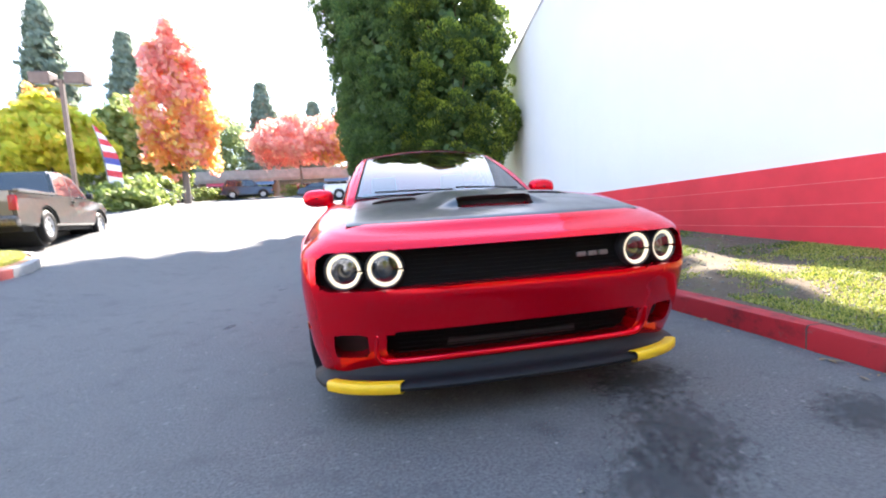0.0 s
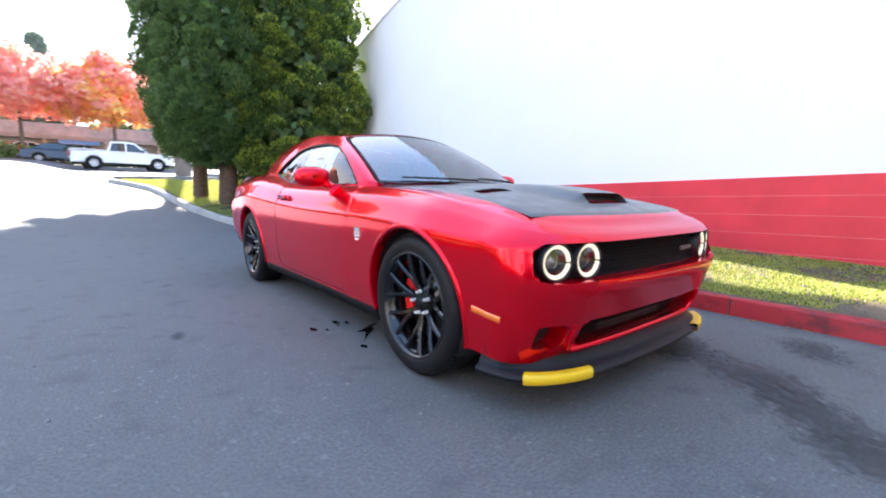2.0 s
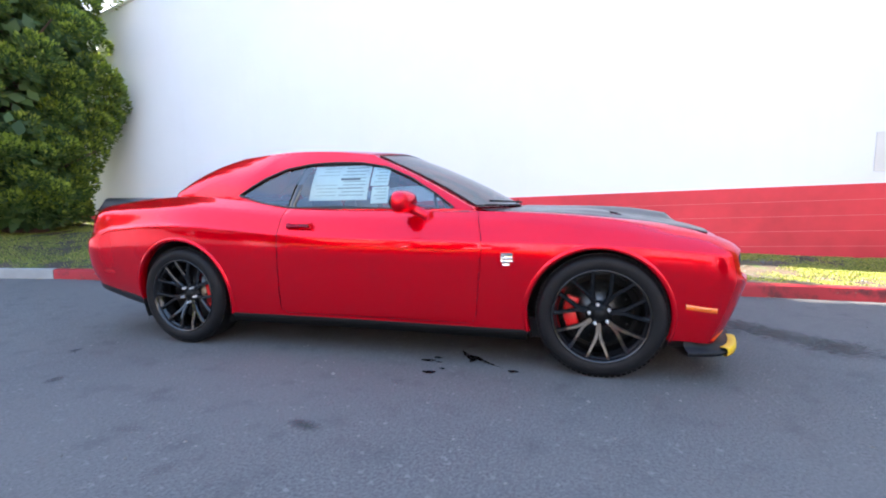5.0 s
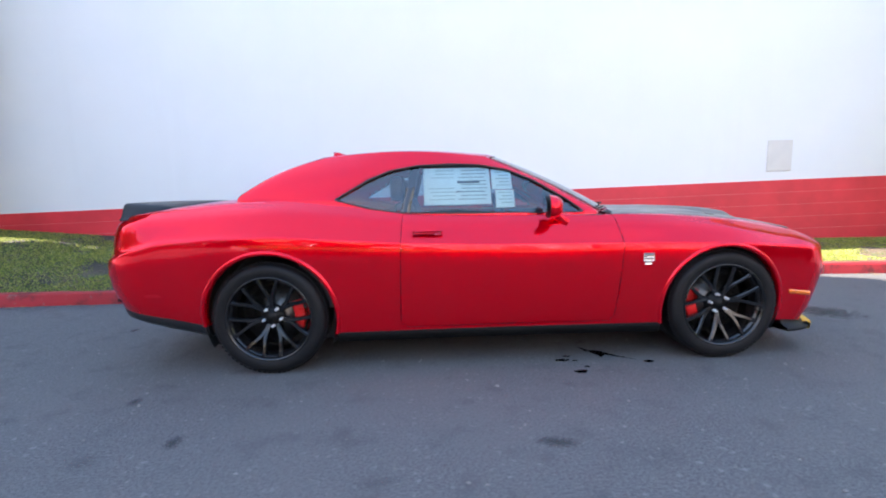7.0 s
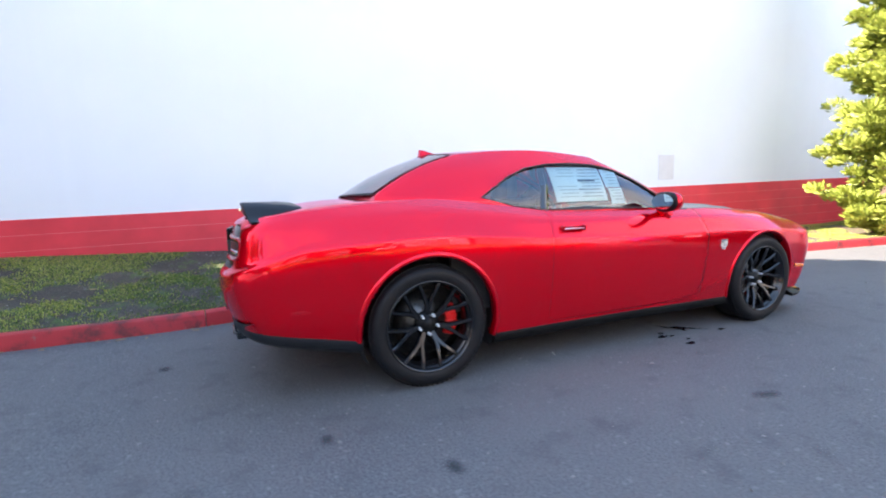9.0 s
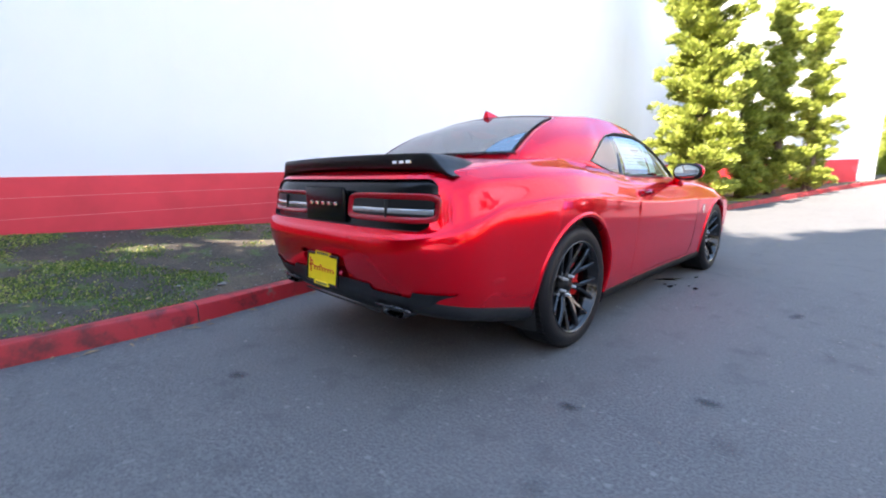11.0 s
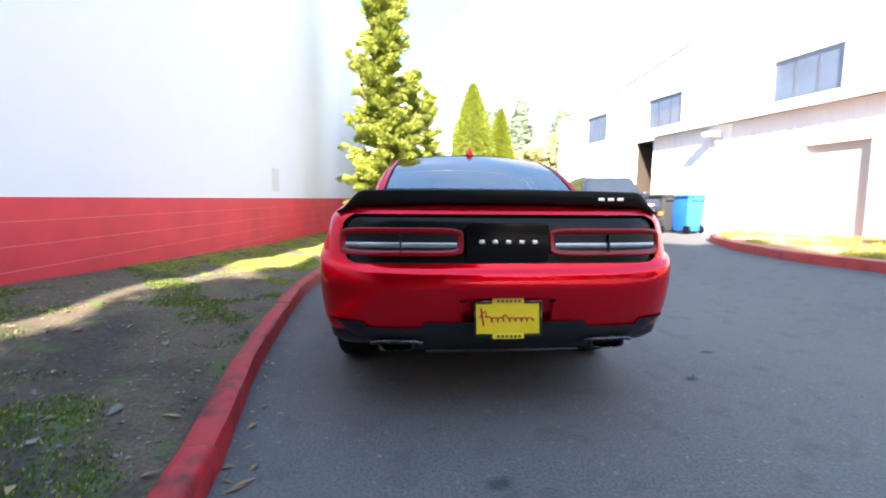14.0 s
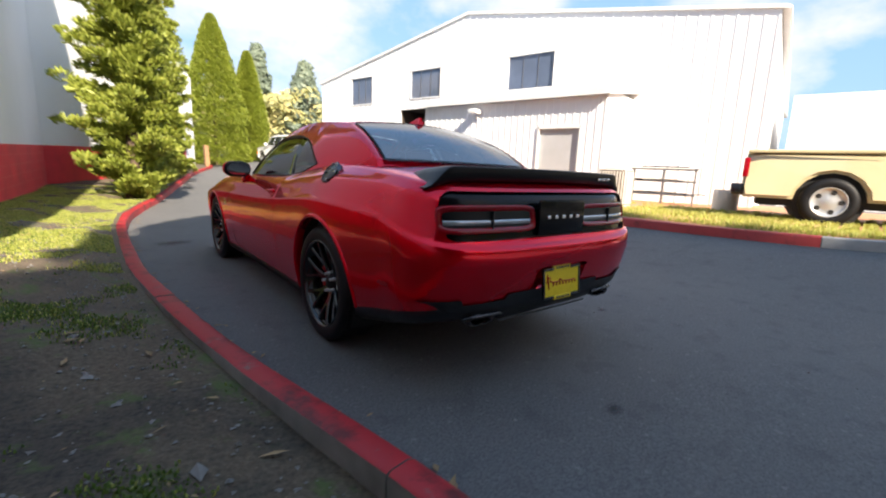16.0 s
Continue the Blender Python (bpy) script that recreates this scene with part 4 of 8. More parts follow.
def broadleaf(name, x, y, height, radius, mat, seed, label, n=900, trunk_h=0.3, size=0.3, per=14, mat2=None, z0=None, egg=1.0):
    """A leafy tree: forked limbs and an uneven crown with gaps."""
    rng = np.random.default_rng(seed)
    z0 = float(ground_z(x, y)) if z0 is None else z0
    root = thing(name, label, "tree", (x, y, z0 - 0.1))
    trunk(root, np.array([[0, 0, 0], [0.05, 0, height * 0.25], [0, 0.05, height * 0.6], [0, 0, height * 0.9]]), 0.02 * height, BARK_GREY, [1, 0.8, 0.4, 0.1])
    for k in range(9):
        a, z = rng.uniform(0, 6.28), height * (trunk_h + 0.05 * k)
        rr = radius * 0.7
        tube_ob("limb", np.array([[0, 0, z], [math.cos(a) * rr * .5, math.sin(a) * rr * .5, z + rr * .3], [math.cos(a) * rr, math.sin(a) * rr, z + rr * .7]]), 0.008 * height, BARK_GREY, root, 6, [1, .6, .2])
    d = rng.normal(0, 1, (n, 3))
    d /= np.linalg.norm(d, axis=1)[:, None]
    cz, hz = height * (1 + trunk_h) / 2, height * (1 - trunk_h) / 2
    lob = 1 + 0.16 * np.sin(4 * np.arctan2(d[:, 1], d[:, 0]) + seed) * np.cos(3 * d[:, 2]) + 0.12 * np.sin(9 * d[:, 2] + 5 * d[:, 0])
    rad = rng.uniform(0.35, 1, n) ** 0.4 * lob
    taper = np.clip(1.1 - 0.35 * egg * d[:, 2], 0.3, 1.5)
    c = np.stack([d[:, 0] * radius * rad * taper, d[:, 1] * radius * rad * taper, cz + d[:, 2] * hz * rad], -1)
    if mat2 is None:
        foliage("crown", c, d, np.full(n, radius * 0.16), size, per, mat, root, rng)
    else:
        k = rng.random(n) < np.clip(0.85 - 1.1 * (c[:, 2] - cz + hz) / (2 * hz) + 0.25 * np.sin(3 * c[:, 0]), 0.08, 0.9)
        foliage("crown", c[~k], d[~k], np.full((~k).sum(), radius * 0.16), size, per, mat, root, rng)
        foliage("lower_crown", c[k], d[k], np.full(k.sum(), radius * 0.16), size, per, mat2, root, rng)
    return root


broadleaf("maple_tree", -13.4, 31.8, 12.9, 2.4, MAPLE_RED, 41, "tall red and orange autumn maple", 1300, 0.2, 0.26, 14, MAPLE_ORANGE)
broadleaf("maple_tree", -7.0, 47.5, 8.8, 4.7, MAPLE_RED, 42, "low spreading red autumn maple", 900, 0.42, 0.28, 14, None)
broadleaf("maple_tree", -0.8, 46.0, 9.8, 3.9, MAPLE_RED, 43, "bright red and orange autumn maple", 800, 0.38, 0.28, 14, MAPLE_ORANGE)
broadleaf("birch_tree", -15.9, 21.5, 5.6, 2.1, YELLOW_LEAF, 44, "yellow-green autumn tree by the lot", 800, 0.36, 0.24, 14)
broadleaf("birch_tree", -20.5, 23.5, 5.6, 2.4, YELLOW_LEAF, 45, "yellow-green autumn tree by the lot", 700, 0.36, 0.26, 14)
broadleaf("birch_tree", -16.6, 22.6, 6.4, 1.3, MAPLE_ORANGE, 46, "slim orange autumn tree", 500, 0.36, 0.22, 14)
# unseen tree, added so that its crown casts shade over the drive
broadleaf("shading_tree", 1.6, 25.0, 20.2, 2.9, HEDGE_LEAF, 48, "tall green leafy tree, unseen, added behind the cedars for its shade", 800, 0.55, 0.4, 14, egg=-0.4)
broadleaf("maple_tree", -20.5, 40.0, 9.0, 4.5, HEDGE_LEAF, 47, "round green tree behind the shops", 700, 0.15, 0.4, 12)


def conifer(x, y, height, radius, seed, label="tall dark conifer far behind the lot, paled by haze", mat=None, n=1000, group="far conifers"):
    """A far fir: whorls of drooping boughs, ragged outline."""
    rng = np.random.default_rng(seed)
    z0 = float(ground_z(x, y))
    root = thing("fir_tree", label, "tree", (x, y, z0 - 0.2), group=group)
    trunk(root, np.array([[0, 0, 0], [0, 0, height * 0.5], [0, 0, height]]), 0.012 * height, BARK_GREY, [1, 0.6, 0.08])
    h = rng.random(n)
    tier = np.floor(h * 16) / 16 + 0.05 * rng.random(n)
    r = radius * (1 - tier) ** 0.8 * rng.uniform(0.2, 1.05, n) ** 0.6
    a = rng.uniform(0, 6.28, n)
    lob = 1 + 0.25 * np.sin(3 * a + 9 * tier * 3 + seed)
    c = np.stack([r * lob * np.cos(a), r * lob * np.sin(a), height * (0.12 + 0.88 * tier) - 0.14 * r], -1)
    out = np.stack([np.cos(a), np.sin(a), np.full(n, -0.1)], -1)
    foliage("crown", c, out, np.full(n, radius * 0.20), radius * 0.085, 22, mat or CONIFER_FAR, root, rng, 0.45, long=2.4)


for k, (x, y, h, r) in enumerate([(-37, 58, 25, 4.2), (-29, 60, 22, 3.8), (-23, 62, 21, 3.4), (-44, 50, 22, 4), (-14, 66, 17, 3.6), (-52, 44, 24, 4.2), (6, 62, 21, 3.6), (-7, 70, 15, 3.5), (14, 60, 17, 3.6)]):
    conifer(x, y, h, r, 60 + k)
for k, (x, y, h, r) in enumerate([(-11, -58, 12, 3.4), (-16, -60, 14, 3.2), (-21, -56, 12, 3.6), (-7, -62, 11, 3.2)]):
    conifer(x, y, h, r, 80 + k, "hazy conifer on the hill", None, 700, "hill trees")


def woods(name, x0, x1, y, z, high, mat, seed, label, n=1500):
    rng = np.random.default_rng(seed)
    x = rng.uniform(x0, x1, n)
    top = high * (0.65 + 0.35 * np.sin(x * 0.35 + seed) * np.cos(x * 0.13)) 
    c = np.stack([x, y + rng.normal(0, 3, n), z + np.maximum(0.3, top * rng.random(n) ** 0.7)], -1)
    out = np.tile(np.array([[0, 1 if y < 0 else -1, 0.4]]), (n, 1))
    ob = foliage(name, c, out, np.full(n, 1.3), 0.42, 22, mat, None, rng)
    tagged(ob, label, "woods", kind="stuff")


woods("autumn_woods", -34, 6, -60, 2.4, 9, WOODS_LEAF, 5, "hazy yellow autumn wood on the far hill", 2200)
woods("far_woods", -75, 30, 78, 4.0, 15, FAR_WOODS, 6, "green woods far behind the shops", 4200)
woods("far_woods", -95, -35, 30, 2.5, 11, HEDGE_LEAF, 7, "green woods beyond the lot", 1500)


def hedge(x0, y0, x1, y1, high, wide, seed, mat=None, label="pale flowering hedge along the lot"):
    rng = np.random.default_rng(seed)
    n = int(math.hypot(x1 - x0, y1 - y0) * 60)
    q = rng.random(n)
    x, y = x0 + (x1 - x0) * q, y0 + (y1 - y0) * q
    zz = ground_z(x, y)
    hh = high * (0.8 + 0.2 * np.sin(q * 21 + seed))
    c = np.stack([x + rng.normal(0, wide * 0.3, n), y + rng.normal(0, wide * 0.3, n), zz + hh * rng.random(n) ** 0.8], -1)
    out = np.tile(np.array([[0, -0.6, 0.6]]), (n, 1))
    ob = foliage("hedge", c, out, np.full(n, 0.22), 0.14, 14, mat or HEDGE_LEAF, None, rng)
    tagged(ob, label, "hedge", kind="stuff")


hedge(-23, 35, -10, 42.5, 1.2, 1.6, 1)
hedge(-8, 43.0, 3.0, 44.5, 1.2, 1.6, 2)
hedge(-10.6, 16.6, -10.0, 19.4, 1.5, 1.4, 3, label="rounded shrubs on the parking island")
hedge(-10.4, 14.8, -9.8, 16.8, 1.1, 1.2, 4, label="rounded shrubs on the parking island")
_is = np.array([[-8.3, 8.6], [-8.2, 12], [-8.3, 15], [-9.0, 17.2], [-10, 18.2], [-11.6, 18.6]])
_iq = np.stack([curve1(np.linspace(0, 1, 6), _is[:, i], np.linspace(0, 1, 40)) for i in range(2)], -1)
kerb("kerb_lot", np.column_stack([_iq, ground_z(_iq[:, 0], _iq[:, 1])])[::-1], CONCRETE, label="pale concrete kerb of the far parking island")


# ================= buildings =================
def metal_building():
    """White ribbed metal building with a gable and a lean-to annex."""
    A = Vector((-7.46, -18.25, 0))
    root = thing("warehouse", "white ribbed metal building with a lean-to annex, in full sun", "building", (A.x, A.y, 0), 103.5)
    L, zb, ridge, zl, zm, zr = 18.77, 0.1, 9.1, 5.27, 7.04, 5.48
    wins = [(2.29, 3.83, 4.06, 5.35), (6.16, 7.87, 4.11, 5.31), (10.93, 12.78, 4.08, 5.32)]
    door = (5.6, 8.1, 0.3, 3.72)

    def roof_z(u):
        return np.interp(u, [0, ridge, L], [zl, zm, zr])

    def wall(name, u0, u1, z0f, z1f, y, holes, mat, thick=0.12):
        """Ribbed sheet with holes through it."""
        us = sorted({u0, u1, ridge if u0 < ridge < u1 else u0, *[h[0] for h in holes], *[h[1] for h in holes]})
        bm = bmesh.new()
        for a, b in zip(us, us[1:]):
            cuts = sorted([(h[2], h[3]) for h in holes if h[0] <= a + 1e-6 and h[1] >= b - 1e-6])
            spans, lo = [], None
            prev = ("f", z0f)
            for c0, c1 in cuts:
                spans.append((prev[1], lambda u, c0=c0: c0))
                prev = ("f", lambda u, c1=c1: c1)
            spans.append((prev[1], z1f))
            for f0, f1 in spans:
                v = [bm.verts.new((uu, yy, ff(uu))) for yy in (y, y + thick) for uu, ff in ((a, f0), (b, f0), (b, f1), (a, f1))]
                for q in ((0, 1, 2, 3), (7, 6, 5, 4), (0, 4, 5, 1), (1, 5, 6, 2), (2, 6, 7, 3), (3, 7, 4, 0)):
                    bm.faces.new([v[i] for i in q])
        bmesh.ops.remove_doubles(bm, verts=bm.verts, dist=1e-4)
        bmesh.ops.recalc_face_normals(bm, faces=bm.faces)
        return part(name, bm, mat, root)

    front = wall("front_wall", 0, L, lambda u: zb, lambda u: float(roof_z(u)), 0, wins + [door], BUILDING_WHITE)
    bm = bmesh.new()
    for u in np.arange(0.15, L, 0.3):
        spans = [(zb, float(roof_z(u)) - 0.05)]
        for h in wins + [door]:
            if h[0] - 0.06 < u < h[1] + 0.06:
                spans = [s for a, b in spans for s in ((a, min(b, h[2])), (max(a, h[3]), b)) if s[1] - s[0] > 0.1]
        for a, b in spans:
            bm_box((u - 0.03, -0.014, a), (u + 0.03, 0.0, b), 0.0, bm)
    part("wall_rib", bm, BUILDING_WHITE, front)
    for u0, u1, z0, z1 in wins:
        w = new("window")
        w.parent = root
        fr = bmesh.new()
        t = 0.05
        bm_box((u0, -0.03, z1 - t), (u1, 0.1, z1), 0, fr)
        bm_box((u0, -0.03, z0), (u1, 0.1, z0 + t), 0, fr)
        bm_box((u0, -0.03, z0), (u0 + t, 0.1, z1), 0, fr)
        bm_box((u1 - t, -0.03, z0), (u1, 0.1, z1), 0, fr)
        part("window_frame", fr, BUILDING_TRIM, w)
        for k in range(3):
            a = u0 + t + (u1 - u0 - 2 * t) * k / 3
            b = u0 + t + (u1 - u0 - 2 * t) * (k + 1) / 3
            part("pane", bm_box((a, 0.04, z0 + t), (b - 0.014, 0.055, z1 - t)), WINDOW_SKY_BLUE, w)
            if k < 2:
                part("mullion", bm_box((b - 0.014, 0.02, z0 + t), (b, 0.07, z1 - t)), METAL_GREY, w)
    part("doorway_dark", bm_box((door[0] - 0.1, 1.5, 0.2), (door[1] + 0.1, 1.6, 3.9)), DARK_ROOM, root)
    for u in (door[0], door[1]):
        part("doorway_side", bm_box((u - 0.06, 0.1, 0.2), (u + 0.06, 1.6, 3.9)), DARK_ROOM, root)
    part("doorway_lintel", bm_box((door[0], 0.1, 3.72), (door[1], 1.6, 3.85)), DARK_ROOM, root)
    # sides, back, roof
    bm = bmesh.new()
    for (u0, z0), (u1, z1) in (((0, zl), (ridge, zm)), ((ridge, zm), (L, zr))):
        v = [bm.verts.new(p) for p in ((u0 - (0.1 if u0 == 0 else 0), -0.07, z0 - 0.02), (u1 + (0.14 if u1 == L else 0), -0.07, z1 - 0.02), (u1 + (0.14 if u1 == L else 0), 22, z1 - 0.02), (u0 - (0.1 if u0 == 0 else 0), 22, z0 - 0.02))]
        w = [bm.verts.new(q.co + Vector((0, 0, 0.1))) for q in v]
        bm.faces.new(w)
        bm.faces.new(v[::-1])
        for i in range(4):
            bm.faces.new((v[i], v[(i + 1) % 4], w[(i + 1) % 4], w[i]))
    part("roof", bm, BUILDING_TRIM, root)
    part("side_wall", bm_box((L - 0.12, 0.12, zb), (L, 21.5, zr)), BUILDING_WHITE, root)
    part("side_wall", bm_box((0, 0.12, zb), (0.12, 21.5, zl)), BUILDING_WHITE, root)
    part("rear_wall", bm_box((0, 21.5, zb), (L, 21.6, 5.2)), BUILDING_WHITE, root)
    tube_ob("gutter", [(L + 0.16, -0.07, zr), (L + 0.16, 22, zr)], 0.05, BUILDING_TRIM, root, 8)
    # annex
    a0, a1, d, ez = 9.3, 15.5, 2.6, 3.25
    dr = (13.6, 14.9, 0.45, 2.48)
    ax = new("annex")
    ax.parent = root
    bm = bmesh.new()
    for u0, u1, z0, z1 in ((a0, dr[0], 0.1, ez), (dr[1], a1, 0.1, ez), (dr[0], dr[1], dr[3], ez)):
        bm_box((u0, -d, z0), (u1, -d + 0.12, z1), 0, bm)
    part("annex_wall", bm, BUILDING_WHITE, ax)
    bm = bmesh.new()
    for u in np.arange(a0 + 0.1, a1, 0.21):
        if dr[0] - 0.05 < u < dr[1] + 0.05:
            bm_box((u - 0.022, -d - 0.014, dr[3] + 0.05), (u + 0.02, -d, ez), 0, bm)
        else:
            bm_box((u - 0.022, -d - 0.014, 0.1), (u + 0.02, -d, ez), 0, bm)
    part("annex_rib", bm, BUILDING_WHITE, ax)
    part("annex_end", bm_box((a1 - 0.12, -d + 0.12, 0.1), (a1, 0, ez + 0.2)), BUILDING_WHITE, ax)
    part("annex_end", bm_box((a0, -d + 0.12, 0.1), (a0 + 0.12, 0, ez + 0.2)), BUILDING_WHITE, ax)
    bm = bmesh.new()
    v = [bm.verts.new(p) for p in ((a0 - 0.15, -d - 0.22, ez - 0.02), (a1 + 0.12, -d - 0.22, ez - 0.02), (a1 + 0.12, 0, ez + 0.42), (a0 - 0.15, 0, ez + 0.42))]
    w = [bm.verts.new(q.co + Vector((0, 0, 0.2))) for q in v]
    bm.faces.new(w)
    bm.faces.new(v[::-1])
    for i in range(4):
        bm.faces.new((v[i], v[(i + 1) % 4], w[(i + 1) % 4], w[i]))
    part("annex_roof", bm, BUILDING_TRIM, ax)
    part("steel_door", bm_box((dr[0] + 0.05, -d + 0.05, dr[2]), (dr[1] - 0.05, -d + 0.1, dr[3] - 0.05), 0.01), DOOR_GREY, ax, "plain grey steel door in shade")
    bm = bmesh.new()
    bm_box((dr[0], -d - 0.04, dr[2]), (dr[0] + 0.06, -d + 0.13, dr[3]), 0, bm)
    bm_box((dr[1] - 0.06, -d - 0.04, dr[2]), (dr[1], -d + 0.13, dr[3]), 0, bm)
    bm_box((dr[0], -d - 0.04, dr[3] - 0.06), (dr[1], -d + 0.13, dr[3]), 0, bm)
    part("door_frame", bm, BUILDING_TRIM, ax)
    lamp = new("wall_lamp")
    lamp.parent = root
    part("lamp_body", bm_box((11.35, -d - 0.38, 2.92), (11.65, -d - 0.03, 3.06), 0.03), BUILDING_TRIM, lamp, "small wall floodlight", True, 40)
    part("lamp_arm", bm_cyl((11.5, -d - 0.1, 2.9), (11.5, -d, 2.75), 0.03), BUILDING_TRIM, lamp)
    # low block further along
    part("low_block", bm_box((L + 0.5, 6, 0.1), (L + 16, 20, 4.3)), BUILDING_WHITE, root)
    return root


metal_building()
part_pad = bm_box((-10.9, -2.3, 0.1), (-6.9, -0.4, 0.47), 0.02)
tagged(part("concrete_pad", part_pad, CONCRETE, None), "pale concrete pad beside the annex", "slab", kind="structure")


def shops():
    """Low row of shops across the road."""
    root = thing("shop_row", "long low tan row of shops with a brown roof", "building", (-16, 57, 3.6), 0)
    part("wall", bm_box((-34, 0, 0), (26, 9, 2.5)), MALL_TAN, root)
    bm = bmesh.new()
    prof = [(-1.6, 2.35), (-1.6, 2.75), (-1.2, 3.9), (9.2, 4.1), (9.2, 2.4)]
    lo = [bm.verts.new((-34.5, y, z)) for y, z in prof]
    hi = [bm.verts.new((26.5, y, z)) for y, z in prof]
    bm.faces.new(lo)
    bm.faces.new(hi[::-1])
    for i in range(5):
        bm.faces.new((lo[i], hi[i], hi[(i + 1) % 5], lo[(i + 1) % 5]))
    bmesh.ops.recalc_face_normals(bm, faces=bm.faces)
    part("roof", bm, MALL_ROOF, root)
    for k in range(12):
        x = -32 + 4.8 * k
        w = new("shop_window")
        w.parent = root
        part("pane", bm_box((x, -0.08, 0.5), (x + 1.6, -0.03, 2.0)), GLASS_DARK, w)
        part("pane", bm_box((x + 1.7, -0.08, 0.1), (x + 2.5, -0.03, 2.0)), GLASS_DARK, w)
        fr = bm_box((x - 0.08, -0.06, 2.0), (x + 2.58, 0.0, 2.1))
        bm_box((x + 1.6, -0.06, 0.1), (x + 1.7, 0.0, 2.0), 0, fr)
        part("window_frame", fr, BUILDING_TRIM, w)
        part("post", bm_box((x + 3.3, -1.4, 0), (x + 3.6, -1.1, 2.4)), MALL_TAN, root)
        if k in (3, 4, 6, 7, 9):
            bm = bmesh.new()
            v = [bm.verts.new(p) for p in ((x - 0.3, -1.8, 1.95), (x + 3, -1.8, 1.95), (x + 3, -1.5, 2.4), (x - 0.3, -1.5, 2.4))]
            u = [bm.verts.new(q.co + Vector((0, 0.12, 0))) for q in v]
            bm.faces.new(v)
            bm.faces.new(u[::-1])
            for i in range(4):
                bm.faces.new((v[i], u[i], u[(i + 1) % 4], v[(i + 1) % 4]))
            bmesh.ops.recalc_face_normals(bm, faces=bm.faces)
            part("awning", bm, AWNING_BLUE if k != 6 else SIGN_RED, root)


shops()

# ================= the red coupe =================
ST = [-2.4, -1.95, -1.475, -0.9, 0, 0.6, 1.0, 1.475, 2.15, 2.6]
WIDE = [0.88, 0.91, 0.952, 0.94, 0.93, 0.935, 0.945, 0.962, 0.915, 0.88]
LEVEL_Z = [
    [0.215, 0.235, 0.25, 0.25, 0.25, 0.25, 0.25, 0.26, 0.37, 0.455],
    [0.33, 0.36, 0.40, 0.40, 0.40, 0.40, 0.40, 0.40, 0.46, 0.53],
    [0.46, 0.50, 0.55, 0.55, 0.55, 0.55, 0.55, 0.55, 0.58, 0.62],
    [0.565, 0.635, 0.68, 0.69, 0.70, 0.72, 0.74, 0.77, 0.74, 0.665],
    [0.685, 0.735, 0.77, 0.785, 0.80, 0.825, 0.855, 0.885, 0.85, 0.722],
    [0.722, 0.758, 0.792, 0.808, 0.822, 0.848, 0.878, 0.908, 0.878, 0.746],
    [0.758, 0.805, 0.868, 0.905, 0.925, 0.945, 0.99, 1.025, 0.985, 0.96],
    [0.788, 0.842, 0.925, 0.968, 0.985, 1.005, 1.062, 1.105, 1.055, 1.015],
]
INSET = [
    [0.05] * 10, [0.022] * 10, [0.007] * 10, [0.0] * 10, [0.004] * 10,
    [0.02, 0.02, 0.016, 0.014, 0.014, 0.014, 0.016, 0.02, 0.02, 0.02],
    [0.075, 0.075, 0.075, 0.06, 0.06, 0.062, 0.075, 0.09, 0.055, 0.05],
    [0.14, 0.14, 0.145, 0.125, 0.12, 0.125, 0.165, 0.195, 0.115, 0.09],
]
NOSE = [-2.18, -2.245, -2.298, -2.332, -2.303, -2.303, -2.28, -2.225]
TAIL = [2.545, 2.575, 2.60, 2.607, 2.60, 2.575, 2.535, 2.49]
Y_FRONT, Y_REAR = -1.95, 2.15
HOOD_Y = [-2.4, -2.25, -2.1, -1.95, -1.67, -1.28, -0.95, -0.7, 0, 1.2, 1.5, 1.7, 1.9, 2.15, 2.35, 2.5, 2.6]
HOOD_Z = [0.78, 0.805, 0.857, 0.895, 0.940, 0.978, 0.99, 0.97, 0.93, 0.98, 1.09, 1.125, 1.12, 1.095, 1.06, 1.03, 1.01]


def top_z(x, y):
    return curve1(HOOD_Y, HOOD_Z, y) - 0.035 * np.clip(np.abs(x) / 0.75, 0, 1.2) ** 2.2 * np.where(y < 0, 1, 0.8)


def outline(n_side=206, n_end=120):
    """Where a column stands: which stretch, and how far along it."""
    cols = [("R", y) for y in np.linspace(Y_FRONT, Y_REAR, n_side)]
    cols += [("T", a) for a in np.linspace(0, np.pi, n_end + 2)[1:-1]]
    cols += [("L", y) for y in np.linspace(Y_REAR, Y_FRONT, n_side)]
    cols += [("N", a) for a in np.linspace(0, np.pi, n_end + 2)[1:-1]]
    return cols


